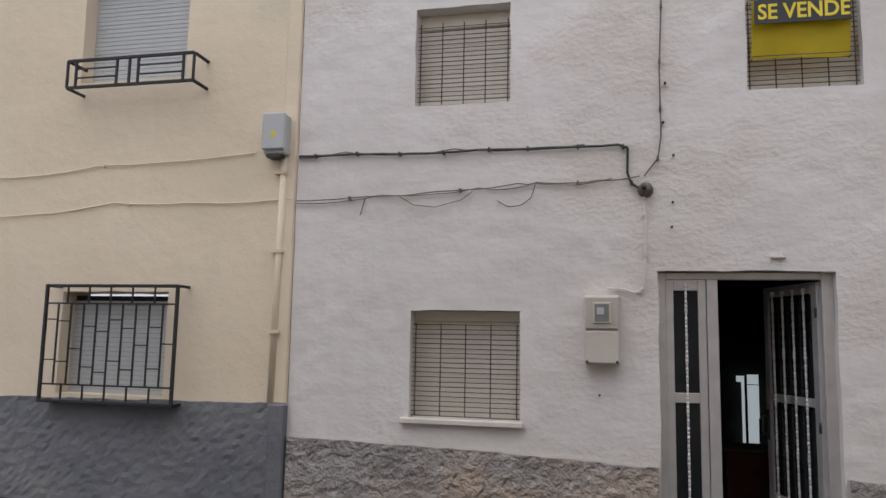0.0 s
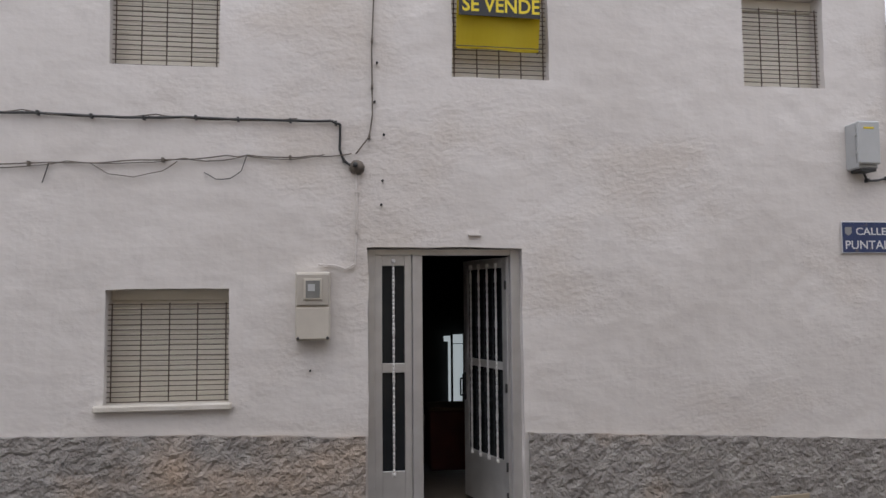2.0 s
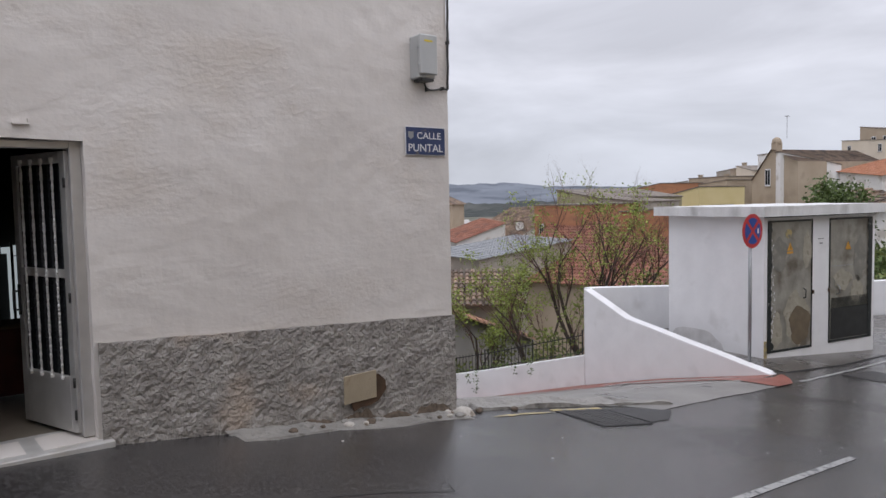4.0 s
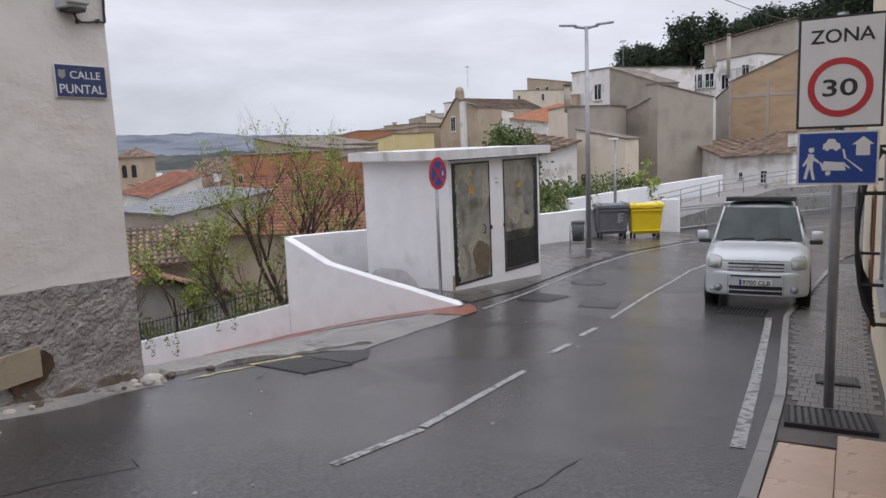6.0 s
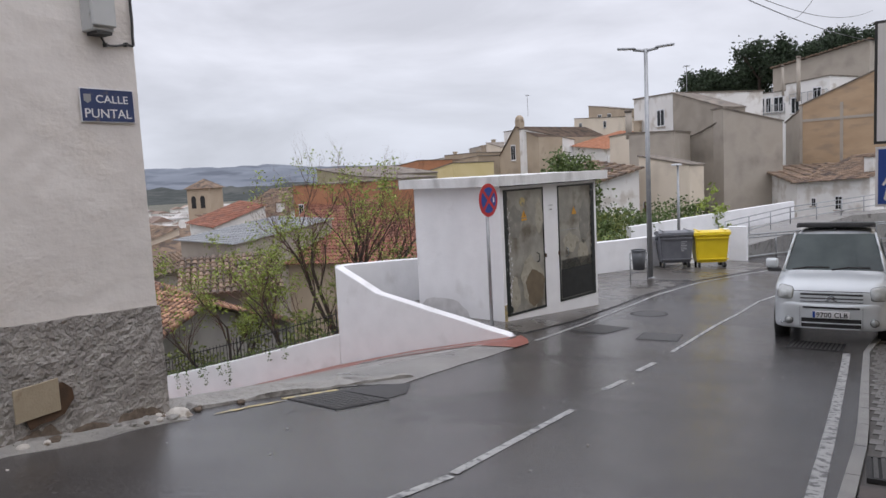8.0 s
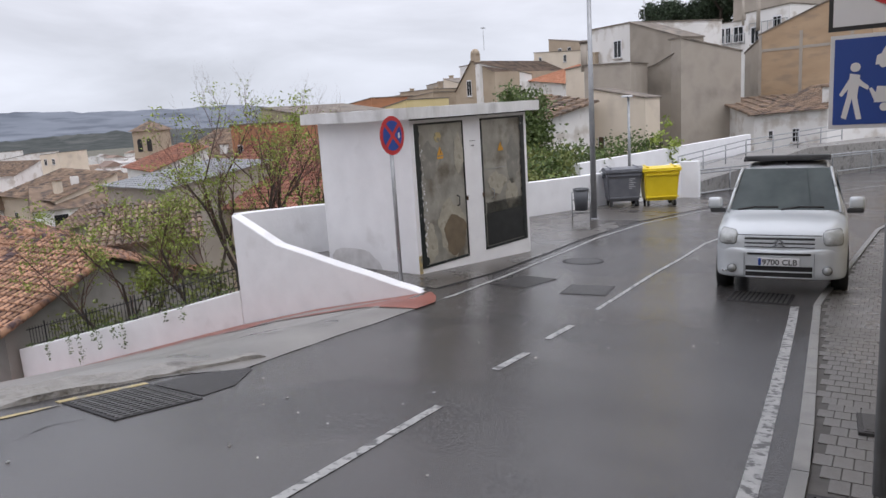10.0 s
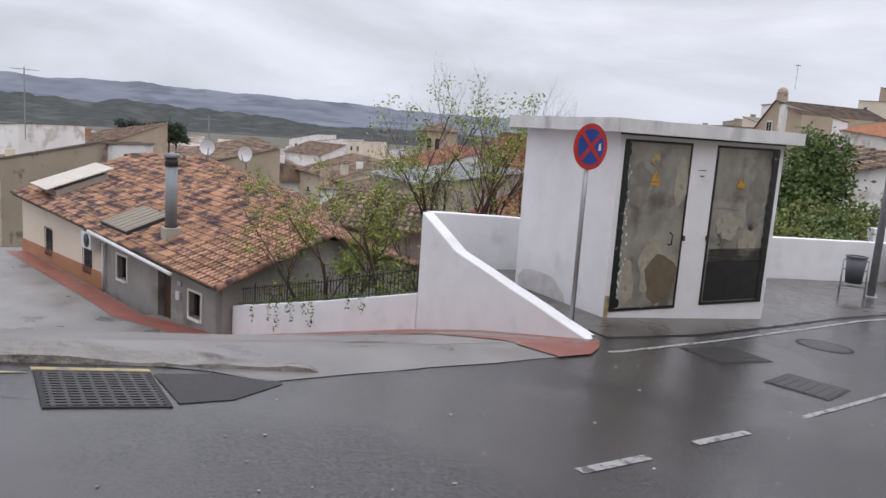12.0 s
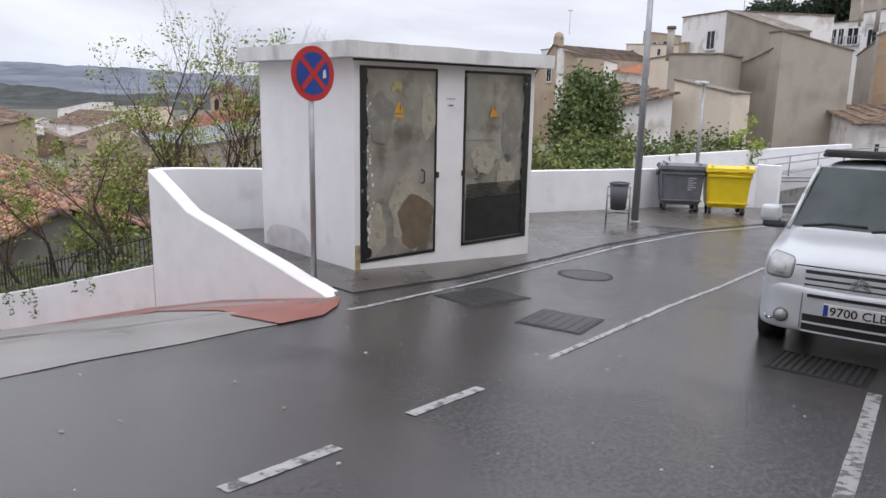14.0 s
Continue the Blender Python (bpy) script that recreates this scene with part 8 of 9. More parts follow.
def bare_tree(x, y, z, stems, height, spread, label, seed, leaf_n, leaf_at=(0.4, 1.0), per=7, lean=(0, 0), size=0.035):
    rnd = random.Random(seed)
    t = thing("bare_tree", pose(x, y, z), label, "tree")
    trunk, twigs = bmesh.new(), bmesh.new()
    tips = []

    def grow(p, d, L, r, depth):
        n = 4
        pts = [p]
        for i in range(n):
            d = (d + Vector((rnd.gauss(0, 0.13), rnd.gauss(0, 0.13), 0.05 + rnd.gauss(0, 0.05)))).normalized()
            q = p + d * (L / n)
            rr = r * (1 - 0.5 * (i + 1) / n)
            rod(trunk if depth < 2 else twigs, p, q, 1.15 * r * (1 - 0.5 * i / n), 6 if depth < 2 else 4, 1.15 * rr, cap=False)
            if depth < 4 and (i >= 1 or depth > 0):
                for _ in range(1 if depth < 3 else 2):
                    a = rnd.uniform(0, 6.3)
                    s = Vector((math.cos(a), math.sin(a), rnd.uniform(0.1, 0.9)))
                    grow(q, (d * 0.9 + s * 0.65).normalized(), L * rnd.uniform(0.45, 0.68), rr * 0.6, depth + 1)
            p = q
        if depth >= 2:
            tips.append(p)

    for i in range(stems):
        a = 2 * math.pi * i / stems + rnd.uniform(-0.4, 0.4)
        d = Vector((math.cos(a) * spread + lean[0], math.sin(a) * spread + lean[1], 1)).normalized()
        grow(Vector((0.12 * math.cos(a), 0.12 * math.sin(a), -0.2)), d, height * rnd.uniform(0.5, 0.62), 0.05 * height / 4, 0)
    part("trunk", trunk, M_BARK, t)
    tagged(part("twig_mass", twigs, M_TWIG, t), kind="stuff")
    zs = sorted(p.z for p in tips)
    lo, hi = zs[0], zs[-1]
    cand = [p for p in tips if lo + (hi - lo) * leaf_at[0] <= p.z <= lo + (hi - lo) * leaf_at[1]]
    pick = [rnd.choice(cand) for _ in range(leaf_n)]
    leaves("foliage", t, pick, per * 3, 0.115, size, M_LEAFY, seed + 1, "sparse fresh spring leaves")
    return t


bare_tree(14.3, 14.2, -3.4, 4, 3.9, 0.70, "half-bare bush with reddish twigs and fresh leaves behind the iron fence", 3, 190, (0.0, 0.85), 9)
bare_tree(13.7, 16.2, -4.0, 3, 4.0, 0.66, "half-bare bush with reddish twigs and scattered leaves by the fence", 8, 120, (0.0, 0.9), 9)
bare_tree(15.6, 13.8, -2.6, 4, 4.9, 0.34, "tall half-bare tree with leaves budding on upright limbs", 14, 120, (0.0, 0.85), 9)
bare_tree(17.4, 14.2, -2.6, 4, 4.6, 0.36, "tall bare tree with reddish twigs behind the white hut", 21, 40, (0.0, 0.5), 8, (0.1, 0))


def shrub(x, y, z, r, h, label, seed, mat=None, name="shrub", n=46, per=34, size=0.09, stems=True):
    rnd = random.Random(seed)
    t = thing(name, pose(x, y, z), label, "shrub" if name == "shrub" else "tree")
    cs = []
    for i in range(n):
        a, q = rnd.uniform(0, 6.3), rnd.random() ** 0.5
        zz = rnd.uniform(0.15, 1.0)
        k = math.sin(math.pi * min(0.95, 0.15 + 0.75 * zz)) ** 0.7
        cs.append((r * q * k * math.cos(a), r * q * k * math.sin(a), h * zz + rnd.uniform(-0.1, 0.15) * h))
    bm = bmesh.new()
    for i in range(7):
        c = cs[i]
        rod(bm, (0.1 * math.cos(i), 0.1 * math.sin(i), -0.2), c, 0.035 * h / 2, 5, 0.008)
    part("stem", bm, M_BARK, t)
    leaves("foliage", t, cs, per, r * 0.17, size, mat or M_LEAF, seed)
    return t


for i, (x, y, z, r, h) in enumerate([(23.5, 11.0, -3.0, 1.3, 2.3), (25.5, 10.9, -3.0, 1.3, 2.0), (27.6, 11.4, -3.0, 1.6, 2.5), (30.0, 12.2, -3.2, 1.7, 2.7), (32.6, 12.0, -3.4, 1.7, 3.0), (35.2, 11.6, -3.6, 1.6, 3.3), (38.4, 10.4, -3.6, 1.7, 3.2)]):
    shrub(x, y, z, r, h * (0.95, 0.9, 0.84, 0.9, 0.82, 0.86, 0.84)[i], "loose " + ("yellow-green" if i in (0, 1, 3) else "green") + " shrub behind the white parapet", 30 + i, M_LEAF2 if i in (0, 1, 3) else M_LEAF, "shrub", 60, 40, 0.085)
shrub(41.1, 18.0, -4.0, 2.1, 5.3, "round dark green tree beside the cream house", 60, M_LEAF, "green_tree", 120, 90, 0.12)
shrub(37.5, 9.4, -3.4, 0.9, 3.7, "fresh green fig tree against the grey house", 61, M_LEAFY, "green_tree", 26, 22, 0.11)
for i, (x, y, r, h) in enumerate([(13.6, 15.4, 0.9, 1.0), (13.9, 13.4, 0.8, 0.9), (13.2, 17.3, 0.9, 0.9), (15.4, 12.6, 1.2, 1.3), (17.2, 12.4, 1.2, 1.3)]):
    shrub(x, y, (-3.1, -2.7, -3.9, -1.9, -1.9)[i], r, h, "low green growth along the fence", 70 + i, M_LEAF2, "shrub", 26, 16, 0.06)


def pine(x, y, z, s, seed):
    rnd = random.Random(seed)
    t = thing("pine_tree", pose(x, y, z), "dark green stone pine on the hill", "tree", "pines on the hilltop")
    bm = bmesh.new()
    rod(bm, (0, 0, -1), (0.3 * s, 0, 5 * s), 0.25 * s, 7, 0.12 * s)
    for i in range(5):
        a = rnd.uniform(0, 6.3)
        rod(bm, (0.2 * s, 0, 3.6 * s), (2 * s * math.cos(a), 2 * s * math.sin(a), 6 * s), 0.10 * s, 5, 0.03 * s)
    part("trunk", bm, M_BARK, t)
    cs = [(2.6 * s * math.cos(a) * q, 2.6 * s * math.sin(a) * q, (4.6 + 2.6 * rnd.random()) * s) for a, q in [(rnd.uniform(0, 6.3), rnd.random() ** 0.5) for _ in range(30)]]
    leaves("foliage", t, cs, 100, 0.50 * s, 0.20 * s, M_PINE, seed)
    return t


random.seed(77)
k = 0
for i in range(34):
    f = i / 33
    x, y = 140 + random.uniform(-6, 14), 41 - 52 * f
    z = 5.0 + 9.5 * f + random.uniform(-1, 1)
    pine(x, y, z, random.uniform(1.15, 1.6), 200 + i)
for i in range(7):
    x, y = 42.6 + i * 1.2, 145 + random.uniform(-2, 2)
    pine(x, y, -8.4, random.uniform(0.85, 1.05), 300 + i)


# ---- the grey house down the lane ----
def lane_house():
    A, Bp = (11.72, 18.25), (9.35, 33.2)
    zb = -4.75
    ang = math.degrees(math.atan2(Bp[1] - A[1], Bp[0] - A[0]))
    L = math.dist(A, Bp)
    # local x runs up the lane along the facade, local -y is into the house
    h = thing("lane_house", pose(A[0], A[1], zb, 0, 0, ang), "low grey rendered house under a mottled clay-tiled roof", "house")
    e0, e1 = 1.62, 2.35
    D = 5.2
    def wall(name, pts, mat, label=""):
        """A slab from its outline on the facade: pts (x, z)."""
        bm = bmesh.new()
        a = [bm.verts.new((x, 0, z)) for x, z in pts]
        b = [bm.verts.new((x, -0.3, z)) for x, z in pts]
        n = len(pts)
        bm.faces.new(a), bm.faces.new(b[::-1])
        for i in range(n):
            bm.faces.new((a[i], b[i], b[(i + 1) % n], a[(i + 1) % n]))
        bmesh.ops.recalc_face_normals(bm, faces=bm.faces)
        return part(name, bm, mat, h, label)

    def eave(x):
        return e0 + (e1 - e0) * x / L

    # grey part with openings: window, door, window
    ops = [(1.05, 1.70, 0.42, 1.12), (2.75, 3.55, 0.0, 1.62), (5.6, 6.3, 0.62, 1.35)]
    edge = 0.0
    for a, b, z0, z1 in ops:
        wall("wall", [(edge, -0.6), (a, -0.6), (a, eave(a)), (edge, eave(edge))], M_LHGREY)
        if z0 > 0:
            wall("wall", [(a, -0.6), (b, -0.6), (b, z0), (a, z0)], M_LHGREY)
        wall("wall", [(a, z1), (b, z1), (b, eave(b)), (a, eave(a))], M_LHGREY)
        edge = b
    wall("wall", [(edge, -0.6), (7.2, -0.6), (7.2, eave(7.2)), (edge, eave(edge))], M_LHGREY)
    wall("wall", [(7.2, -0.6), (L, -0.6), (L, eave(L)), (7.2, eave(7.2))], M_HCREAM, "cream rendered part of the facade")
    part("brick_skirt", boxes([(7.3, L, 0.001, 0.04, -0.6, 0.55)]), M_ORBRICK, h, "brick skirt of the cream part")
    for a, b, z0, z1 in (ops[0], ops[2]):
        w = part("window", boxes([(a - 0.06, a, -0.02, 0.03, z0 - 0.06, z1 + 0.06), (b, b + 0.06, -0.02, 0.03, z0 - 0.06, z1 + 0.06), (a, b, -0.02, 0.03, z1, z1 + 0.06), (a, b, -0.06, 0.06, z0 - 0.07, z0)]), M_BAND, h, "window with a whitewashed surround")
        part("pane", boxes([(a, b, -0.2, -0.18, z0, z1)]), M_GLASSD, w)
        part("casement", boxes([(a, a + 0.06, -0.18, -0.14, z0, z1), (b - 0.06, b, -0.18, -0.14, z0, z1), ((a + b) / 2 - 0.03, (a + b) / 2 + 0.03, -0.18, -0.14, z0, z1)]), M_DKWOOD, w)
    a, b, z0, z1 = ops[1]
    d = part("door", boxes([(a + 0.05, b - 0.05, -0.22, -0.18, 0.0, z1)], 0.004), M_DKWOOD, h, "dark wooden door, set deep")
    part("door_step", boxes([(a - 0.15, b + 0.15, -0.1, 0.3, -0.3, 0.02)], 0.01), M_OLDCONC, h)
    part("letter_box", boxes([(2.15, 2.35, 0.0, 0.08, 0.75, 1.0)], 0.01), M_SWHITE, h)
    part("meter", boxes([(2.1, 2.3, 0.0, 0.05, 1.15, 1.3)], 0.01), M_PLBOX, h)
    # side wall towards the fence
    bm = bmesh.new()
    pts = [(0.0, -0.6), (-D * 1.5, -0.6), (-D * 1.5, e0 - 0.45), (-3.1, e0 + 1.02), (0.0, e0)]
    a = [bm.verts.new((-0.001, y, z)) for y, z in pts]
    b = [bm.verts.new((0.3, y, z)) for y, z in pts]
    bm.faces.new(a), bm.faces.new(b[::-1])
    for i in range(5):
        bm.faces.new((a[i], b[i], b[(i + 1) % 5], a[(i + 1) % 5]))
    bmesh.ops.recalc_face_normals(bm, faces=bm.faces)
    part("side_wall", bm, M_LHGREY, h, "mossy grey side wall")
    # roof: deck and tiles
    rise = 1.72 + 0.35
    rr = 1.85
    eave_o = Vector((-0.32, 0.38, e0 - 0.06))
    ex = Vector((L + 0.4, 0, (e1 - e0) * (L + 0.4) / L))
    ey = Vector((0.0, -(D + 0.38), rr))
    bm = bmesh.new()
    q = [eave_o, eave_o + ex, eave_o + ex + ey * 0.74, eave_o + ex * 0.94 + ey * 0.9, eave_o + ex * 0.69 + ey * 1.03, eave_o + ex * 0.05 + ey * 0.67, eave_o + ey * 0.62]
    vs = [bm.verts.new(p - Vector((0, 0, 0.03))) for p in q]
    bm.faces.new(vs)
    bmesh.ops.solidify(bm, geom=list(bm.faces), thickness=0.07)
    part("roof_deck", bm, M_OLDCONC, h)
    rnd = random.Random(2)
    nx, ny = 76, 20
    # the nearest tiles are pieces of their own, the rest one part
    u, v = ex / nx, ey / ny
    nrm = u.cross(v).normalized()
    if nrm.z < 0:
        nrm = -nrm
    w, l = u.length, v.length
    bmt = bmesh.new()
    row = []
    for f, k, lift in ((-0.03, 0.52, 0.04), (1.06, 0.42, 0.004)):
        row.append([bmt.verts.new((l * f, w * k * -math.cos(math.pi * q / 4), w * 0.42 * math.sin(math.pi * q / 4) + lift)) for q in range(5)])
    for q in range(4):
        bmt.faces.new((row[0][q], row[1][q], row[1][q + 1], row[0][q + 1]))
    bmt.faces.new(row[0])
    bmesh.ops.recalc_face_normals(bmt, faces=bmt.faces)
    tile = mesh_of(bmt, M_TILE_OB, "tile")
    ul, vl = u.normalized(), v.normalized()
    base = Matrix(((vl.x, ul.x, nrm.x, 0), (vl.y, ul.y, nrm.y, 0), (vl.z, ul.z, nrm.z, 0), (0, 0, 0, 1)))
    near = int(300 / ny)

    def hip(x):
        return float(np.interp(x, (-0.3, 0.5, 10.3, 14.2, 16), (0.62, 0.67, 1.03, 0.90, 0.72)))
    for i in range(near):
        for j in range(ny):
            if (j + 0.5) / ny > hip(-0.3 + (i + 0.5) / nx * (L + 0.4)):
                continue
            c = eave_o + u * (i + 0.5 + rnd.uniform(-0.05, 0.05)) + v * j + nrm * rnd.uniform(0, 0.012)
            shared("tile", tile, h, Matrix.Translation(c) @ base @ pose(0, 0, 0, 0, 0, rnd.uniform(-2.5, 2.5)))
    tagged(tiled_slope("tiles", h, eave_o + u * near, u * (nx - near), ey, nx - near, ny, M_TILE, seed=5, keep=lambda a, b: b < hip(-0.3 + (near + a * (nx - near)) / nx * (L + 0.4))), kind="stuff")
    # slope beyond the hip, falling away towards the gardens
    hp = [eave_o + ex * f + ey * hip(-0.3 + f * (L + 0.4)) for f in (0.0, 0.05, 0.69, 0.94, 1.0)]
    bm = bmesh.new()
    vs = [bm.verts.new(p) for p in (hp[0], hp[1], hp[2], hp[2] + Vector((0.5, -5, -1.7)), hp[0] + Vector((0, -4.4, -1.5)))]
    bm.faces.new(vs)
    vs = [bm.verts.new(p) for p in (hp[2], hp[3], hp[4], hp[4] + Vector((0, -5, -2.2)), hp[2] + Vector((0.5, -5, -1.7)))]
    bm.faces.new(vs)
    bmesh.ops.solidify(bm, geom=list(bm.faces), thickness=0.08)
    part("rear_slope", bm, M_BRTILE, h)
    tagged(tiled_slope("rear_tiles", h, hp[0] + Vector((0, 0, 0.02)), hp[2] - hp[0], Vector((0, -4.4, -1.5)), 46, 12, M_TILE, seed=9), kind="stuff")
    bm = bmesh.new()
    for p, q in zip(hp, hp[1:]):
        m = max(1, int((q - p).length / 0.4))
        for i in range(m):
            a = p + (q - p) * (i / m) + Vector((0, 0, 0.06))
            rod(bm, a, a + (q - p) / m * 1.06, 0.10, 8, 0.085)
    tagged(part("ridge_tiles", bm, M_TILE, h), kind="stuff")
    bm = bmesh.new()
    for i in range(12):
        a = eave_o + ey * (i * 0.62 / 12) + Vector((-0.03, 0, 0.06))
        rod(bm, a, a + ey * 0.62 / 12 * 1.06, 0.10, 8, 0.085)
    tagged(part("verge_tiles", bm, M_TILE, h), kind="stuff")
    # gutter and downpipe
    bm = bmesh.new()
    tube(bm, [eave_o + Vector((2.2, 0.07, 0.02)), eave_o + ex * 0.5 + Vector((0, 0.07, 0.0))], 0.055, 8)
    part("gutter", bm, M_SWHITE, h, "white gutter")
    bm = bmesh.new()
    tube(bm, [(7.2, 0.42, eave(7.2) - 0.1), (7.2, 0.08, eave(7.2) - 0.35), (7.2, 0.08, 0.0)], 0.05, 8)
    part("downpipe", bm, M_SWHITE, h, "white downpipe")
    for x in (8.6, 12.2):
        gr = part("window_grille", boxes([(x - 0.35, x + 0.35, 0.05, 0.07, 1.35, 1.37), (x - 0.35, x + 0.35, 0.05, 0.07, 0.35, 0.37)]), M_IRON, h, "black iron window grille")
        for k in range(6):
            part("bar", boxes([(x - 0.33 + 0.13 * k, x - 0.315 + 0.13 * k, 0.05, 0.065, 0.37, 1.35)]), M_IRON, gr)
        part("pane", boxes([(x - 0.3, x + 0.3, 0.001, 0.012, 0.4, 1.3)]), M_GLASSD, gr)
    ac = thing("air_conditioner", Matrix(h.matrix_world) @ pose(7.9, 0.2, 1.30), "white air-conditioning unit on brackets under the eave", "air conditioner")
    part("case", boxes([(-0.4, 0.4, -0.15, 0.15, 0, 0.55)], 0.02), M_SWHITE, ac)
    bm = bmesh.new()
    rod(bm, (-0.08, 0.15, 0.28), (-0.08, 0.165, 0.28), 0.22, 18)
    part("fan_guard", bm, M_GREYPL, ac)
    # roof lights and flue
    def on_slope(x, s):
        return eave_o + ex * (x / L) + ey * s + nrm * 0.16

    def lying(x, sl):
        p = h.matrix_world @ (eave_o + ex * ((x + 0.32) / (L + 0.4)) + ey * sl)
        return Matrix.Translation(p) @ pose(0, 0, 0, 0, 0, ang) @ Matrix(((ul.x, -vl.x, nrm.x, 0), (ul.y, -vl.y, nrm.y, 0), (ul.z, -vl.z, nrm.z, 0), (0, 0, 0, 1)))

    fl = thing("roof_hatch", lying(6.6, 0.20), "pale green corrugated sheet laid over the roof tiles", "roof light")
    bm = bmesh.new()
    for k in range(12):
        box(bm, -0.95 + k * 0.155, -0.95 + k * 0.155 + 0.15, -0.72, 0.72, 0.13, 0.165 + 0.012 * (k % 2))
    part("sheet", bm, M_SHEETG, fl)
    part("edge", boxes([(-1.0, -0.955, -0.74, 0.74, 0.02, 0.19), (-0.955, 0.92, 0.722, 0.76, 0.02, 0.17)]), M_GREYPL, fl)
    fl = thing("roof_hatch", lying(13.1, 0.30), "cream raised roof light with a flat lid", "roof light")
    part("lid", boxes([(-0.85, 0.85, -1.25, 1.3, 0.42, 0.47)], 0.01), M_BEIGEBOX, fl)
    part("curb", boxes([(-0.75, 0.6, -1.0, 1.0, -0.05, 0.30)]), M_HGREY2, fl)
    for y in (-0.9, 0.9):
        part("prop", boxes([(-0.6, -0.54, y, y + 0.06, 0.301, 0.419)]), M_DKWOOD, fl)
    fl = thing("flue", Matrix.Translation((h.matrix_world @ (eave_o + ex * 0.285 + ey * 0.185))), "tall grey metal flue with a black cowl on a cement base", "chimney")
    part("base", boxes([(-0.24, 0.24, -0.22, 0.22, -0.3, 0.36)], 0.03), M_HGREY2, fl)
    for nm, r0, r1, z0, z1, mt in (("pipe", 0.17, 0.17, 0.42, 2.15, M_FLUE), ("collar", 0.19, 0.19, 0.361, 0.42, M_BLACK), ("cowl", 0.19, 0.17, 2.151, 2.40, M_BLACK), ("cap", 0.22, 0.22, 2.401, 2.52, M_FLUE)):
        bm = bmesh.new()
        rod(bm, (0, 0, z0), (0, 0, z1), r0, 16, r1)
        part(nm, bm, mt, fl)
    return h


M_LHGREY = surf("cement_facade", (0.26, 0.245, 0.225), (0.34, 0.32, 0.295), 0.7, (0.20, 0.19, 0.165), 0.9, (0.52, 0.7), 0.9, None, 0.2, 20)
M_TILE_OB = surf("clay_tile_single", (0.29, 0.145, 0.08), (0.44, 0.26, 0.16), 5, (0.09, 0.055, 0.055), 4, (0.50, 0.60), 0.85, None, 0.2, 40, per_object=0.42)
M_FLUE = surf("dull_grey_metal", (0.20, 0.215, 0.23), (0.26, 0.275, 0.29), 2, rough=0.5, bump=0.05)
M_SHEETG = surf("green_sheet", (0.20, 0.175, 0.13), (0.25, 0.22, 0.165), 3, rough=0.6, bump=0.1)
lane_house()


def dish(x, y, z, r, az, label):
    t = thing("satellite_dish", pose(x, y, z, 0, 0, az), label, "satellite dish", "satellite dishes on the roofs")
    bm = bmesh.new()
    rows = []
    for k in range(5):
        q = k / 4
        rows.append([bm.verts.new((r * q * math.cos(a), -0.25 * r * (1 - q * q) * -1, r * q * math.sin(a))) for a in [2 * math.pi * i / 20 for i in range(20)]])
    for a, b in zip(rows, rows[1:]):
        for i in range(20):
            bm.faces.new((a[i], a[(i + 1) % 20], b[(i + 1) % 20], b[i]))
    bmesh.ops.remove_doubles(bm, verts=bm.verts, dist=0.001)
    part("reflector", bm, M_SWHITE, t)
    bm = bmesh.new()
    tube(bm, [(0, 0, -r), (0, -0.6 * r, -0.9 * r), (0, -0.9 * r, 0)], 0.02, 6)
    part("feed_arm", bm, M_STEEL, t)
    bm = bmesh.new()
    rod(bm, (0, 0.1, -r * 2), (0, 0.1, 0), 0.03, 6)
    part("mast", bm, M_STEEL, t)


def antenna(x, y, z, h, label="thin television aerial on a mast"):
    t = thing("aerial", pose(x, y, z, 0, 0, 20), label, "aerial", "television aerials")
    bm = bmesh.new()
    rod(bm, (0, 0, 0), (0, 0, h), 0.025, 5)
    part("mast", bm, M_STEEL, t)
    bm = bmesh.new()
    rod(bm, (-0.5, 0, h - 0.1), (0.5, 0, h - 0.1), 0.015, 4)
    for i in range(6):
        rod(bm, (-0.5 + i * 0.2, -0.25, h - 0.1), (-0.5 + i * 0.2, 0.25, h - 0.1), 0.01, 4)
    part("elements", bm, M_STEEL, t)


# ---- iron fence on the low wall ----
def iron_fence():
    pts = [(12.61, 11.4, -1.93), (12.29, 14.4, -2.77), (11.90, 18.0, -3.67)]
    t = thing("iron_fence", pose(0, 0, 0), "black iron fence with thin bars on the low white wall", "fence")
    P = [Vector(p) + Vector((0.22, 0, 0)) for p in pts]
    for a, b in zip(P, P[1:]):
        n = int((b - a).length / 0.115)
        for i in range(n):
            q = a + (b - a) * i / n
            big = i % 13 == 0
            bm = bmesh.new()
            rod(bm, q + Vector((0, 0, -0.03)), q + Vector((0, 0, 0.56 if big else 0.50)), 0.018 if big else 0.008, 5)
            part("post" if big else "bar", bm, M_IRON, t)
        for h in (0.06, 0.44):
            bm = bmesh.new()
            rod(bm, a + Vector((0, 0, h)), b + Vector((0, 0, h)), 0.012, 5)
            part("rail", bm, M_IRON, t)
    ivy = thing("ivy", pose(0, 0, 0), "thin ivy straggling over the low white wall", "climbing plant")
    rnd = random.Random(9)
    cs = []
    a, b = Vector(pts[0]), Vector(pts[2])
    for k in range(9):
        f = rnd.random()
        p = a + (b - a) * f + Vector((0.02 - 0.04, 0, 0.02))
        for j in range(rnd.randint(4, 11)):
            cs.append(tuple(p + Vector((-0.02, rnd.uniform(-0.05, 0.05), -0.075 * j))))
    for k in range(60):
        f = rnd.random()
        cs.append(tuple(a + (b - a) * f + Vector((0.14, 0, 0.05))))
    leaves("foliage", ivy, cs, 6, 0.03, 0.03, M_LEAF, 4)


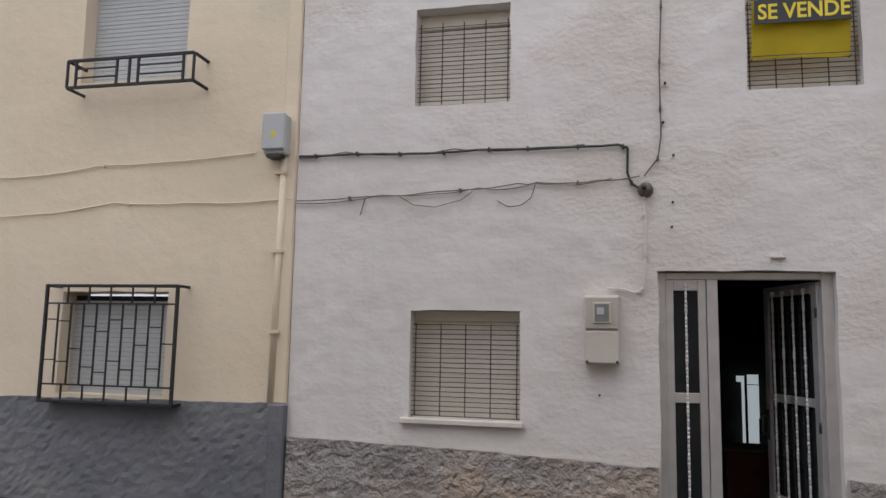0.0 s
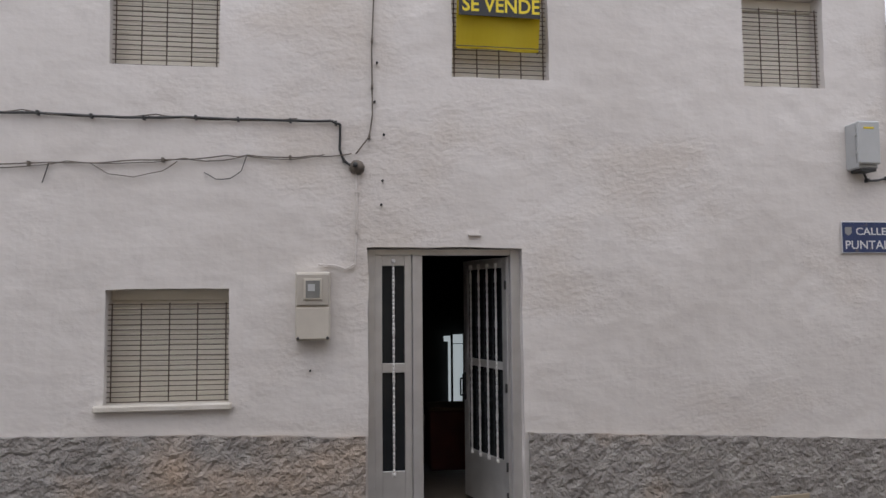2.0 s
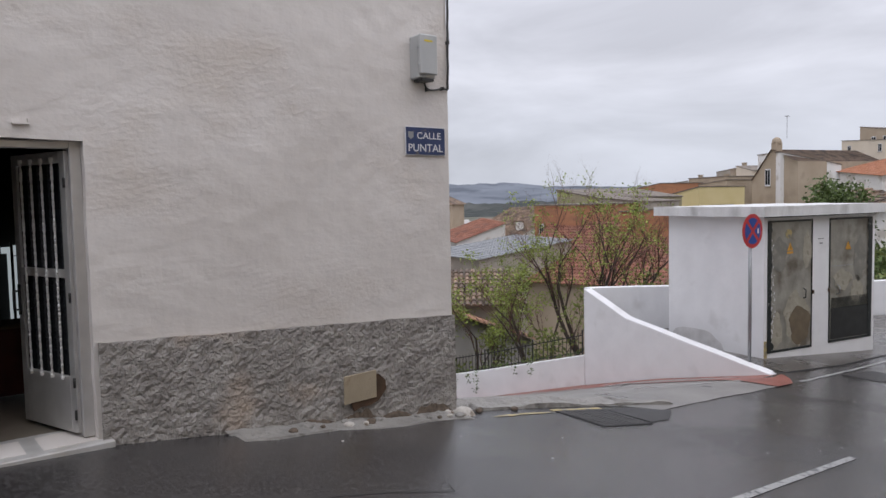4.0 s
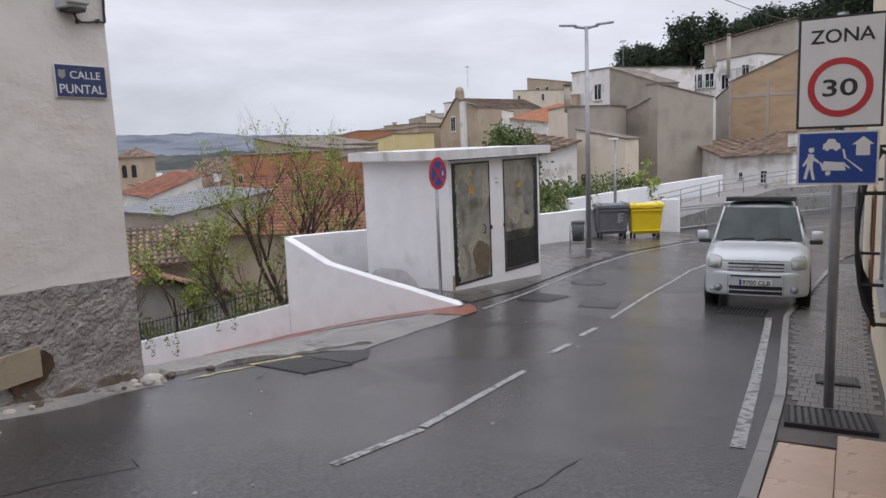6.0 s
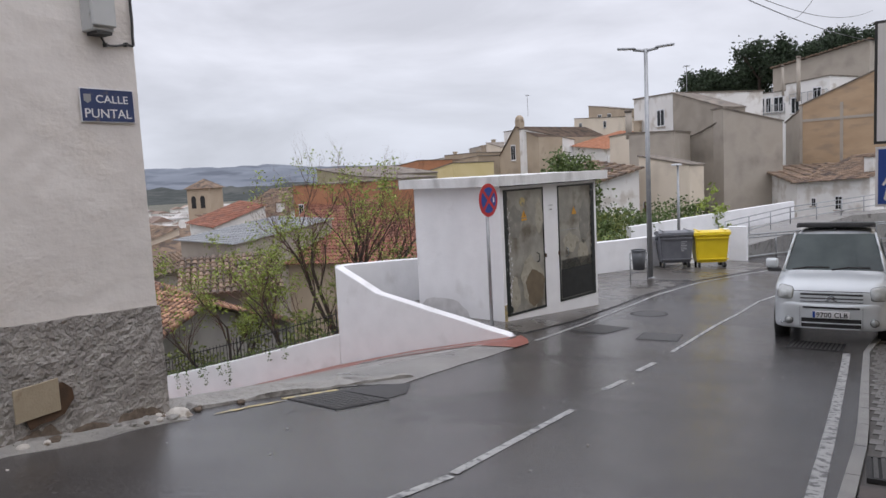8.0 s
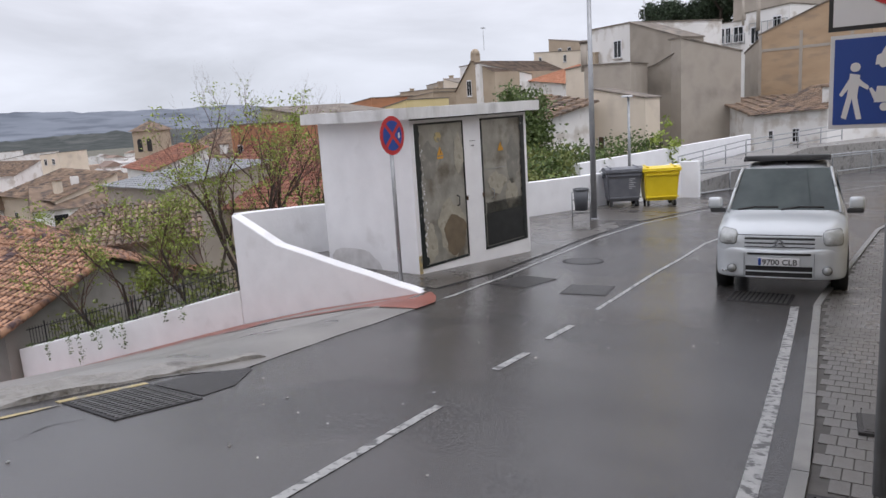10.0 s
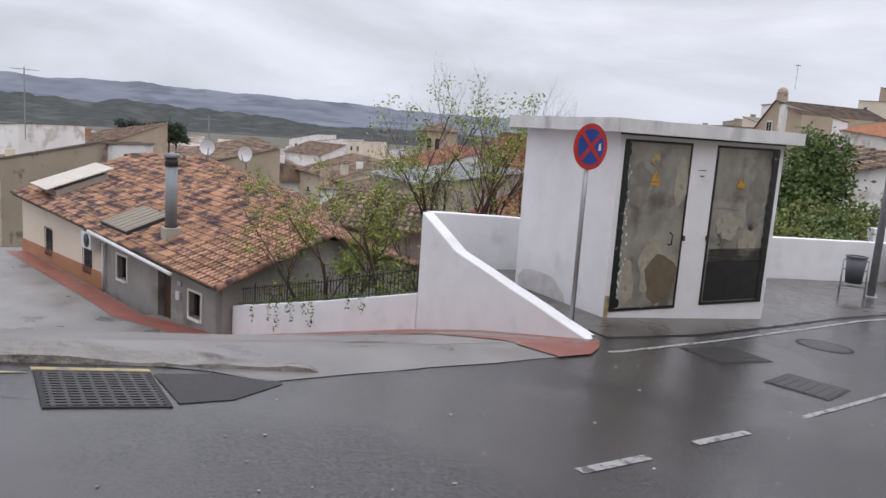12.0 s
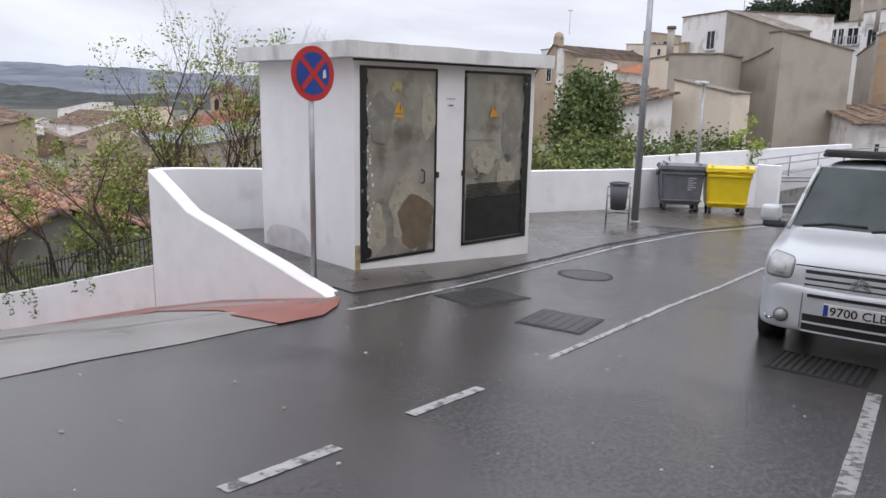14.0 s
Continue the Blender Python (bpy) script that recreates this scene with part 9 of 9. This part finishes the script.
iron_fence()
dish(14.4, 27.0, -0.10, 0.27, -10, "white satellite dish beyond the tiled roof")
dish(15.5, 26.2, -0.25, 0.28, -50, "white satellite dish turned to the side")
antenna(9.9, 36, -0.5, 3.0)
antenna(14.6, 27.4, -0.6, 1.6)
antenna(79, 40, 7.5, 2.5)
antenna(58, 16, 6.6, 2.0)

# overhead wires
for i, (a, b, s) in enumerate([((4.4, 5.9, 6.2), (60, 4, 11), 1.6), ((4.4, 5.9, 5.9), (62, 0, 9.5), 1.9), ((9, -0.1, 6.0), (64, 10, 12), 1.2)]):
    w = thing("overhead_wire", pose(0, 0, 0), "thin dark wire slung over the street", "cable", "overhead wires")
    a, b = Vector(a), Vector(b)
    bm = bmesh.new()
    tube(bm, [tuple(a + (b - a) * (k / 24) - Vector((0, 0, s * 4 * (k / 24) * (1 - k / 24)))) for k in range(25)], 0.012, 4)
    part("strand", bm, M_BLACK, w)

# crumbling kerb at the mouth of the lane
bm = strip([(4.62, 5.78), (5.5, 5.74), (6.2, 5.66), (6.9, 5.56), (7.7, 5.42)], [(4.62, 6.25), (5.5, 6.22), (6.2, 6.08), (6.9, 5.86), (7.7, 5.55)], lambda x, y: street(x, min(y, 6.3)), 0.0, 8)
bmesh.ops.subdivide_edges(bm, edges=list(bm.edges), cuts=4, use_grid_fill=True)
for v in bm.verts:
    n = noise.noise(Vector((v.co.x * 3, v.co.y * 5, 0)))
    v.co.z += -0.03 if v.is_boundary else max(0.0, 0.03 + 0.05 * n + 0.02 * noise.noise(v.co * 14))
structure("broken_kerb", bm, M_OLDCONC, "crumbling concrete kerb across the mouth of the lane")
la, lb = dense([(6.34, 4.84), (6.7, 4.88), (7.18, 5.18)], [(6.36, 5.45), (6.75, 5.45), (7.2, 5.24)], 0.2)
structure("asphalt_patch", strip(la, lb, street, 0.006, 3), M_PATCH, "fresh black asphalt patch beside the drain grate")
bm = strip([(2.2 + 0.3 * i, HY - 0.30 - 0.05 * math.sin(i * 1.7)) for i in range(9)], [(2.2 + 0.3 * i, HY - 0.03) for i in range(9)], lambda x, y: ground_z(x), 0.0, 5)
bmesh.ops.subdivide_edges(bm, edges=list(bm.edges), cuts=3, use_grid_fill=True)
for v in bm.verts:
    v.co.z += (-0.03 if v.is_boundary and v.co.y < HY - 0.1 else max(0, 0.03 * (noise.noise(v.co * 5) + 0.3)) + max(0, 0.10 * (v.co.y - HY + 0.25)))
structure("rubble_edge", bm, M_OLDCONC, "crumbled mortar at the foot of the wall")


# the wall's foot: chunks of fallen render
random.seed(31)
for i in range(26):
    x = random.choice((random.uniform(2.6, 4.5), random.uniform(3.2, 4.5), random.uniform(4.2, 5.6)))
    y = HY - random.uniform(0.06, 0.22) if x < 4.5 else random.uniform(5.7, 6.1)
    st = thing("fallen_render", pose(x, y, ground_z(x) + 0.02, 0, 0, random.uniform(0, 360)), "small chunk of render fallen at the wall's foot", "rubble", "rubble by the wall")
    r = random.uniform(0.018, 0.055)
    bm = bmesh.new()
    bmesh.ops.create_icosphere(bm, subdivisions=2, radius=r)
    for v in bm.verts:
        v.co *= 1 + 0.5 * noise.noise(v.co * (0.6 / r) + Vector((i, 0, 0)))
        v.co.z *= 0.6
    part("lump", bm, random.choice((M_SPLASH, M_OLDCONC, M_RUBBLE)), st)
# ragged foot of the skirt where it has crumbled away
t = thing("broken_render", pose(0, HY - 0.05, 0), "crumbled brown foot of the grey skirt near the corner", "wall damage")
for i, (x0, x1, hh) in enumerate([(2.75, 3.18, 0.05), (3.2, 3.62, 0.10), (3.63, 3.98, 0.09), (3.99, 4.48, 0.15)]):
    bm = bmesh.new()
    prev = None
    n = 24
    for k in range(n + 1):
        x = x0 + (x1 - x0) * k / n
        e = math.sin(math.pi * k / n)
        top = ground_z(x) + 0.02 + e * hh * (0.55 + 1.6 * abs(noise.noise(Vector((x * 7, i, 2)))))
        col = [bm.verts.new((x, -0.016, ground_z(x) - 0.05)), bm.verts.new((x, -0.010 - 0.014 * noise.noise(Vector((x * 20, i, 5))), (ground_z(x) + top) / 2)), bm.verts.new((x + 0.01 * noise.noise(Vector((x * 30, 1, i))), 0.004, top)), bm.verts.new((x, 0.03, top))]
        if prev:
            for q in range(3):
                bm.faces.new((prev[q], col[q], col[q + 1], prev[q + 1]))
        prev = col
    part("crumbled_edge", bm, M_RUBBLE, t)

# cracks and scars in the asphalt
def ribbon(name, pts, w, mat, label, dz=0.003, jag=0.02, seed=0):
    P = along(pts, 0.07)
    L_, R_ = [], []
    for i, (x, y) in enumerate(P):
        a, b = P[max(0, i - 1)], P[min(len(P) - 1, i + 1)]
        d = Vector((b[0] - a[0], b[1] - a[1])).normalized()
        n = Vector((-d.y, d.x))
        o = jag * (noise.noise(Vector((i * 0.33, seed, 0))) + 0.8 * noise.noise(Vector((i * 0.9, seed, 9))))
        ww = w * (0.35 + 0.9 * abs(noise.noise(Vector((i * 0.5, seed, 4))) + 0.35)) * min(1.0, (i + 1) / 4, (len(P) - i) / 4)
        L_.append((x + n.x * (o + ww), y + n.y * (o + ww))), R_.append((x + n.x * (o - ww), y + n.y * (o - ww)))
    return structure(name, strip(L_, R_, lambda x, y: street(x, y) if y < 6.3 else lane(x, y) + 0.008, dz, 1), mat, label)


for i, (pts, w) in enumerate([([(3.0, 2.05), (3.4, 1.9), (3.66, 1.83), (4.01, 1.77), (4.3, 1.76), (4.61, 1.72)], 0.008),
                              ([(1.7, 4.1), (2.2, 4.14), (2.57, 4.07), (2.97, 3.9), (3.05, 4.07)], 0.012), ([(5.0, 5.0), (5.3, 5.1), (5.55, 5.02)], 0.009)]):
    ribbon("asphalt_crack", pts, w * 0.7, M_CRACK, "dark jagged crack in the asphalt", seed=i)
ribbon("yellow_line", [(4.75, 5.50), (5.2, 5.53), (5.62, 5.50)], 0.035, M_YLINE, "worn yellow line before the lane", 0.006, 0.01, 13)
# joints of the lane's slabs, a second red line and a cover
for i, pts in enumerate([[(7.3, 6.6), (9.2, 7.6), (11.2, 8.9)], [(6.2, 9.2), (9.0, 9.6), (11.4, 9.9)], [(5.4, 13.0), (8.5, 13.2), (11.6, 13.4)], [(4.6, 17.5), (8.0, 17.6), (10.9, 17.8)]]):
    ribbon("slab_joint", pts, 0.008, M_CRACK, "dark joint between concrete slabs", 0.004, 0.01, 20 + i)
c = thing("service_cover", pose(8.2, 16.2, lane(8.2, 16.2) + 0.012, 0, 0, 20), "small dark iron cover in the lane", "manhole cover")
part("lid", boxes([(-0.35, 0.35, -0.3, 0.3, -0.03, 0.012)], 0.003), M_CASTIRON, c)

# litter specks on the wet road
random.seed(44)
for i in range(46):
    x, y = random.uniform(2.5, 12.5), random.uniform(1.4, 5.4)
    st = thing("pebble", pose(x, y, ground_z(x) + 0.003, 0, 0, random.uniform(0, 360)), "small pale chip of stone on the wet asphalt", "pebble", "chips on the road")
    bm = bmesh.new()
    r = random.uniform(0.006, 0.016)
    bmesh.ops.create_icosphere(bm, subdivisions=1, radius=r)
    for v in bm.verts:
        v.co = Vector((v.co.x * random.uniform(0.8, 1.5), v.co.y, v.co.z * 0.5))
    part("chip", bm, random.choice((M_OLDCONC, M_SPLASH, M_LINE)), st)


# ---- pieces of the pavement and the cladding ----
def pavers():
    base = bpy.data.objects["pavement"]
    bm = bmesh.new()
    box(bm, 0.004, 0.196, 0.004, 0.096, -0.03, 0.0)
    me = mesh_of(bm, M_PAVER, "paver")
    count = 0
    x = 6.5
    row = 0
    while x < 20.5:
        y = 0.02 + (0.05 if row % 2 else 0)
        while y < kerb_y(x + 0.1) - 0.185:
            s = math.atan((ground_z(x + 0.5) + pave(x + 0.5) - ground_z(x - 0.5) - pave(x - 0.5)))
            if x < 9.8:
                shared("paver", me, base, pose(x, y, ground_z(x) + pave(x) - 0.012, 0, -math.degrees(s), 0))
                count += 1
            else:
                rest.append((x, y))
            y += 0.10
        x += 0.20
        row += 1


rest = []
pavers()
verts, faces = [], []
for x, y in rest:
    z0, z1 = ground_z(x) + pave(x) - 0.012, ground_z(x + 0.2) + pave(x + 0.2) - 0.012
    b = len(verts)
    for px_, py_, pz in ((0.004, 0.004, z0), (0.196, 0.004, z1), (0.196, 0.096, z1), (0.004, 0.096, z0)):
        verts.append((x + px_, y + py_, pz))
    for px_, py_, pz in ((0.004, 0.004, z0), (0.196, 0.004, z1), (0.196, 0.096, z1), (0.004, 0.096, z0)):
        verts.append((x + px_, y + py_, pz - 0.02))
    faces += [(b, b + 1, b + 2, b + 3), (b, b + 4, b + 5, b + 1), (b + 1, b + 5, b + 6, b + 2), (b + 2, b + 6, b + 7, b + 3), (b + 3, b + 7, b + 4, b)]
me = bpy.data.meshes.new("pavers")
me.from_pydata(verts, [], faces)
me.materials.append(M_PAVER)
o = new("pavers", me)
o.parent = bpy.data.objects["pavement"]
tagged(o, "", "", "", "stuff")
bm = bmesh.new()
box(bm, 0.002, 0.397, 0.002, 0.328, -0.02, 0.0, 0.003)
me = mesh_of(bm, M_TILE_PINK, "floor_tile")
for i in range(22):
    x = -2.81 + 0.40 * i
    for j in range(2):
        if x < 5.3 and not (j and x > 4.9):
            s = math.degrees(math.atan(ground_z(x + 0.5) - ground_z(x - 0.5)))
            shared("floor_tile", me, bpy.data.objects["pavement"], pose(x, -0.01 + 0.33 * j, ground_z(x) + pave(x) + 0.003, 0, -s, 0))
random.seed(12)
wall_s = bpy.data.objects["wall_south"]
stones = []
for k in range(5):
    bm = bmesh.new()
    w, h = random.uniform(0.10, 0.24), random.uniform(0.06, 0.13)
    box(bm, 0, w, 0, 0.03, 0, h)
    bmesh.ops.bevel(bm, geom=list(bm.edges), offset=0.010, segments=1, affect="EDGES")
    for v in bm.verts:
        v.co += Vector((noise.noise(v.co * 30 + Vector((k, 0, 0))) * 0.010, noise.noise(v.co * 25 + Vector((0, k, 0))) * 0.014, noise.noise(v.co * 30 + Vector((0, 0, k))) * 0.008))
    stones.append((w, h, mesh_of(bm, M_CLAD, "stone")))
n = 0
x = 6.45
while x > 3.1 and n < 300:
    w0 = random.uniform(0.13, 0.20)
    z = ground_z(x) + pave(x)
    while z < 1.15 and n < 300:
        w, h, me = random.choice(stones)
        shared("stone", me, wall_s, Matrix.Translation((x - w0, -0.018, z)) @ Matrix.Diagonal((w0 / w * 0.97, 1, 1, 1)))
        z += h + 0.006
        n += 1
    x -= w0
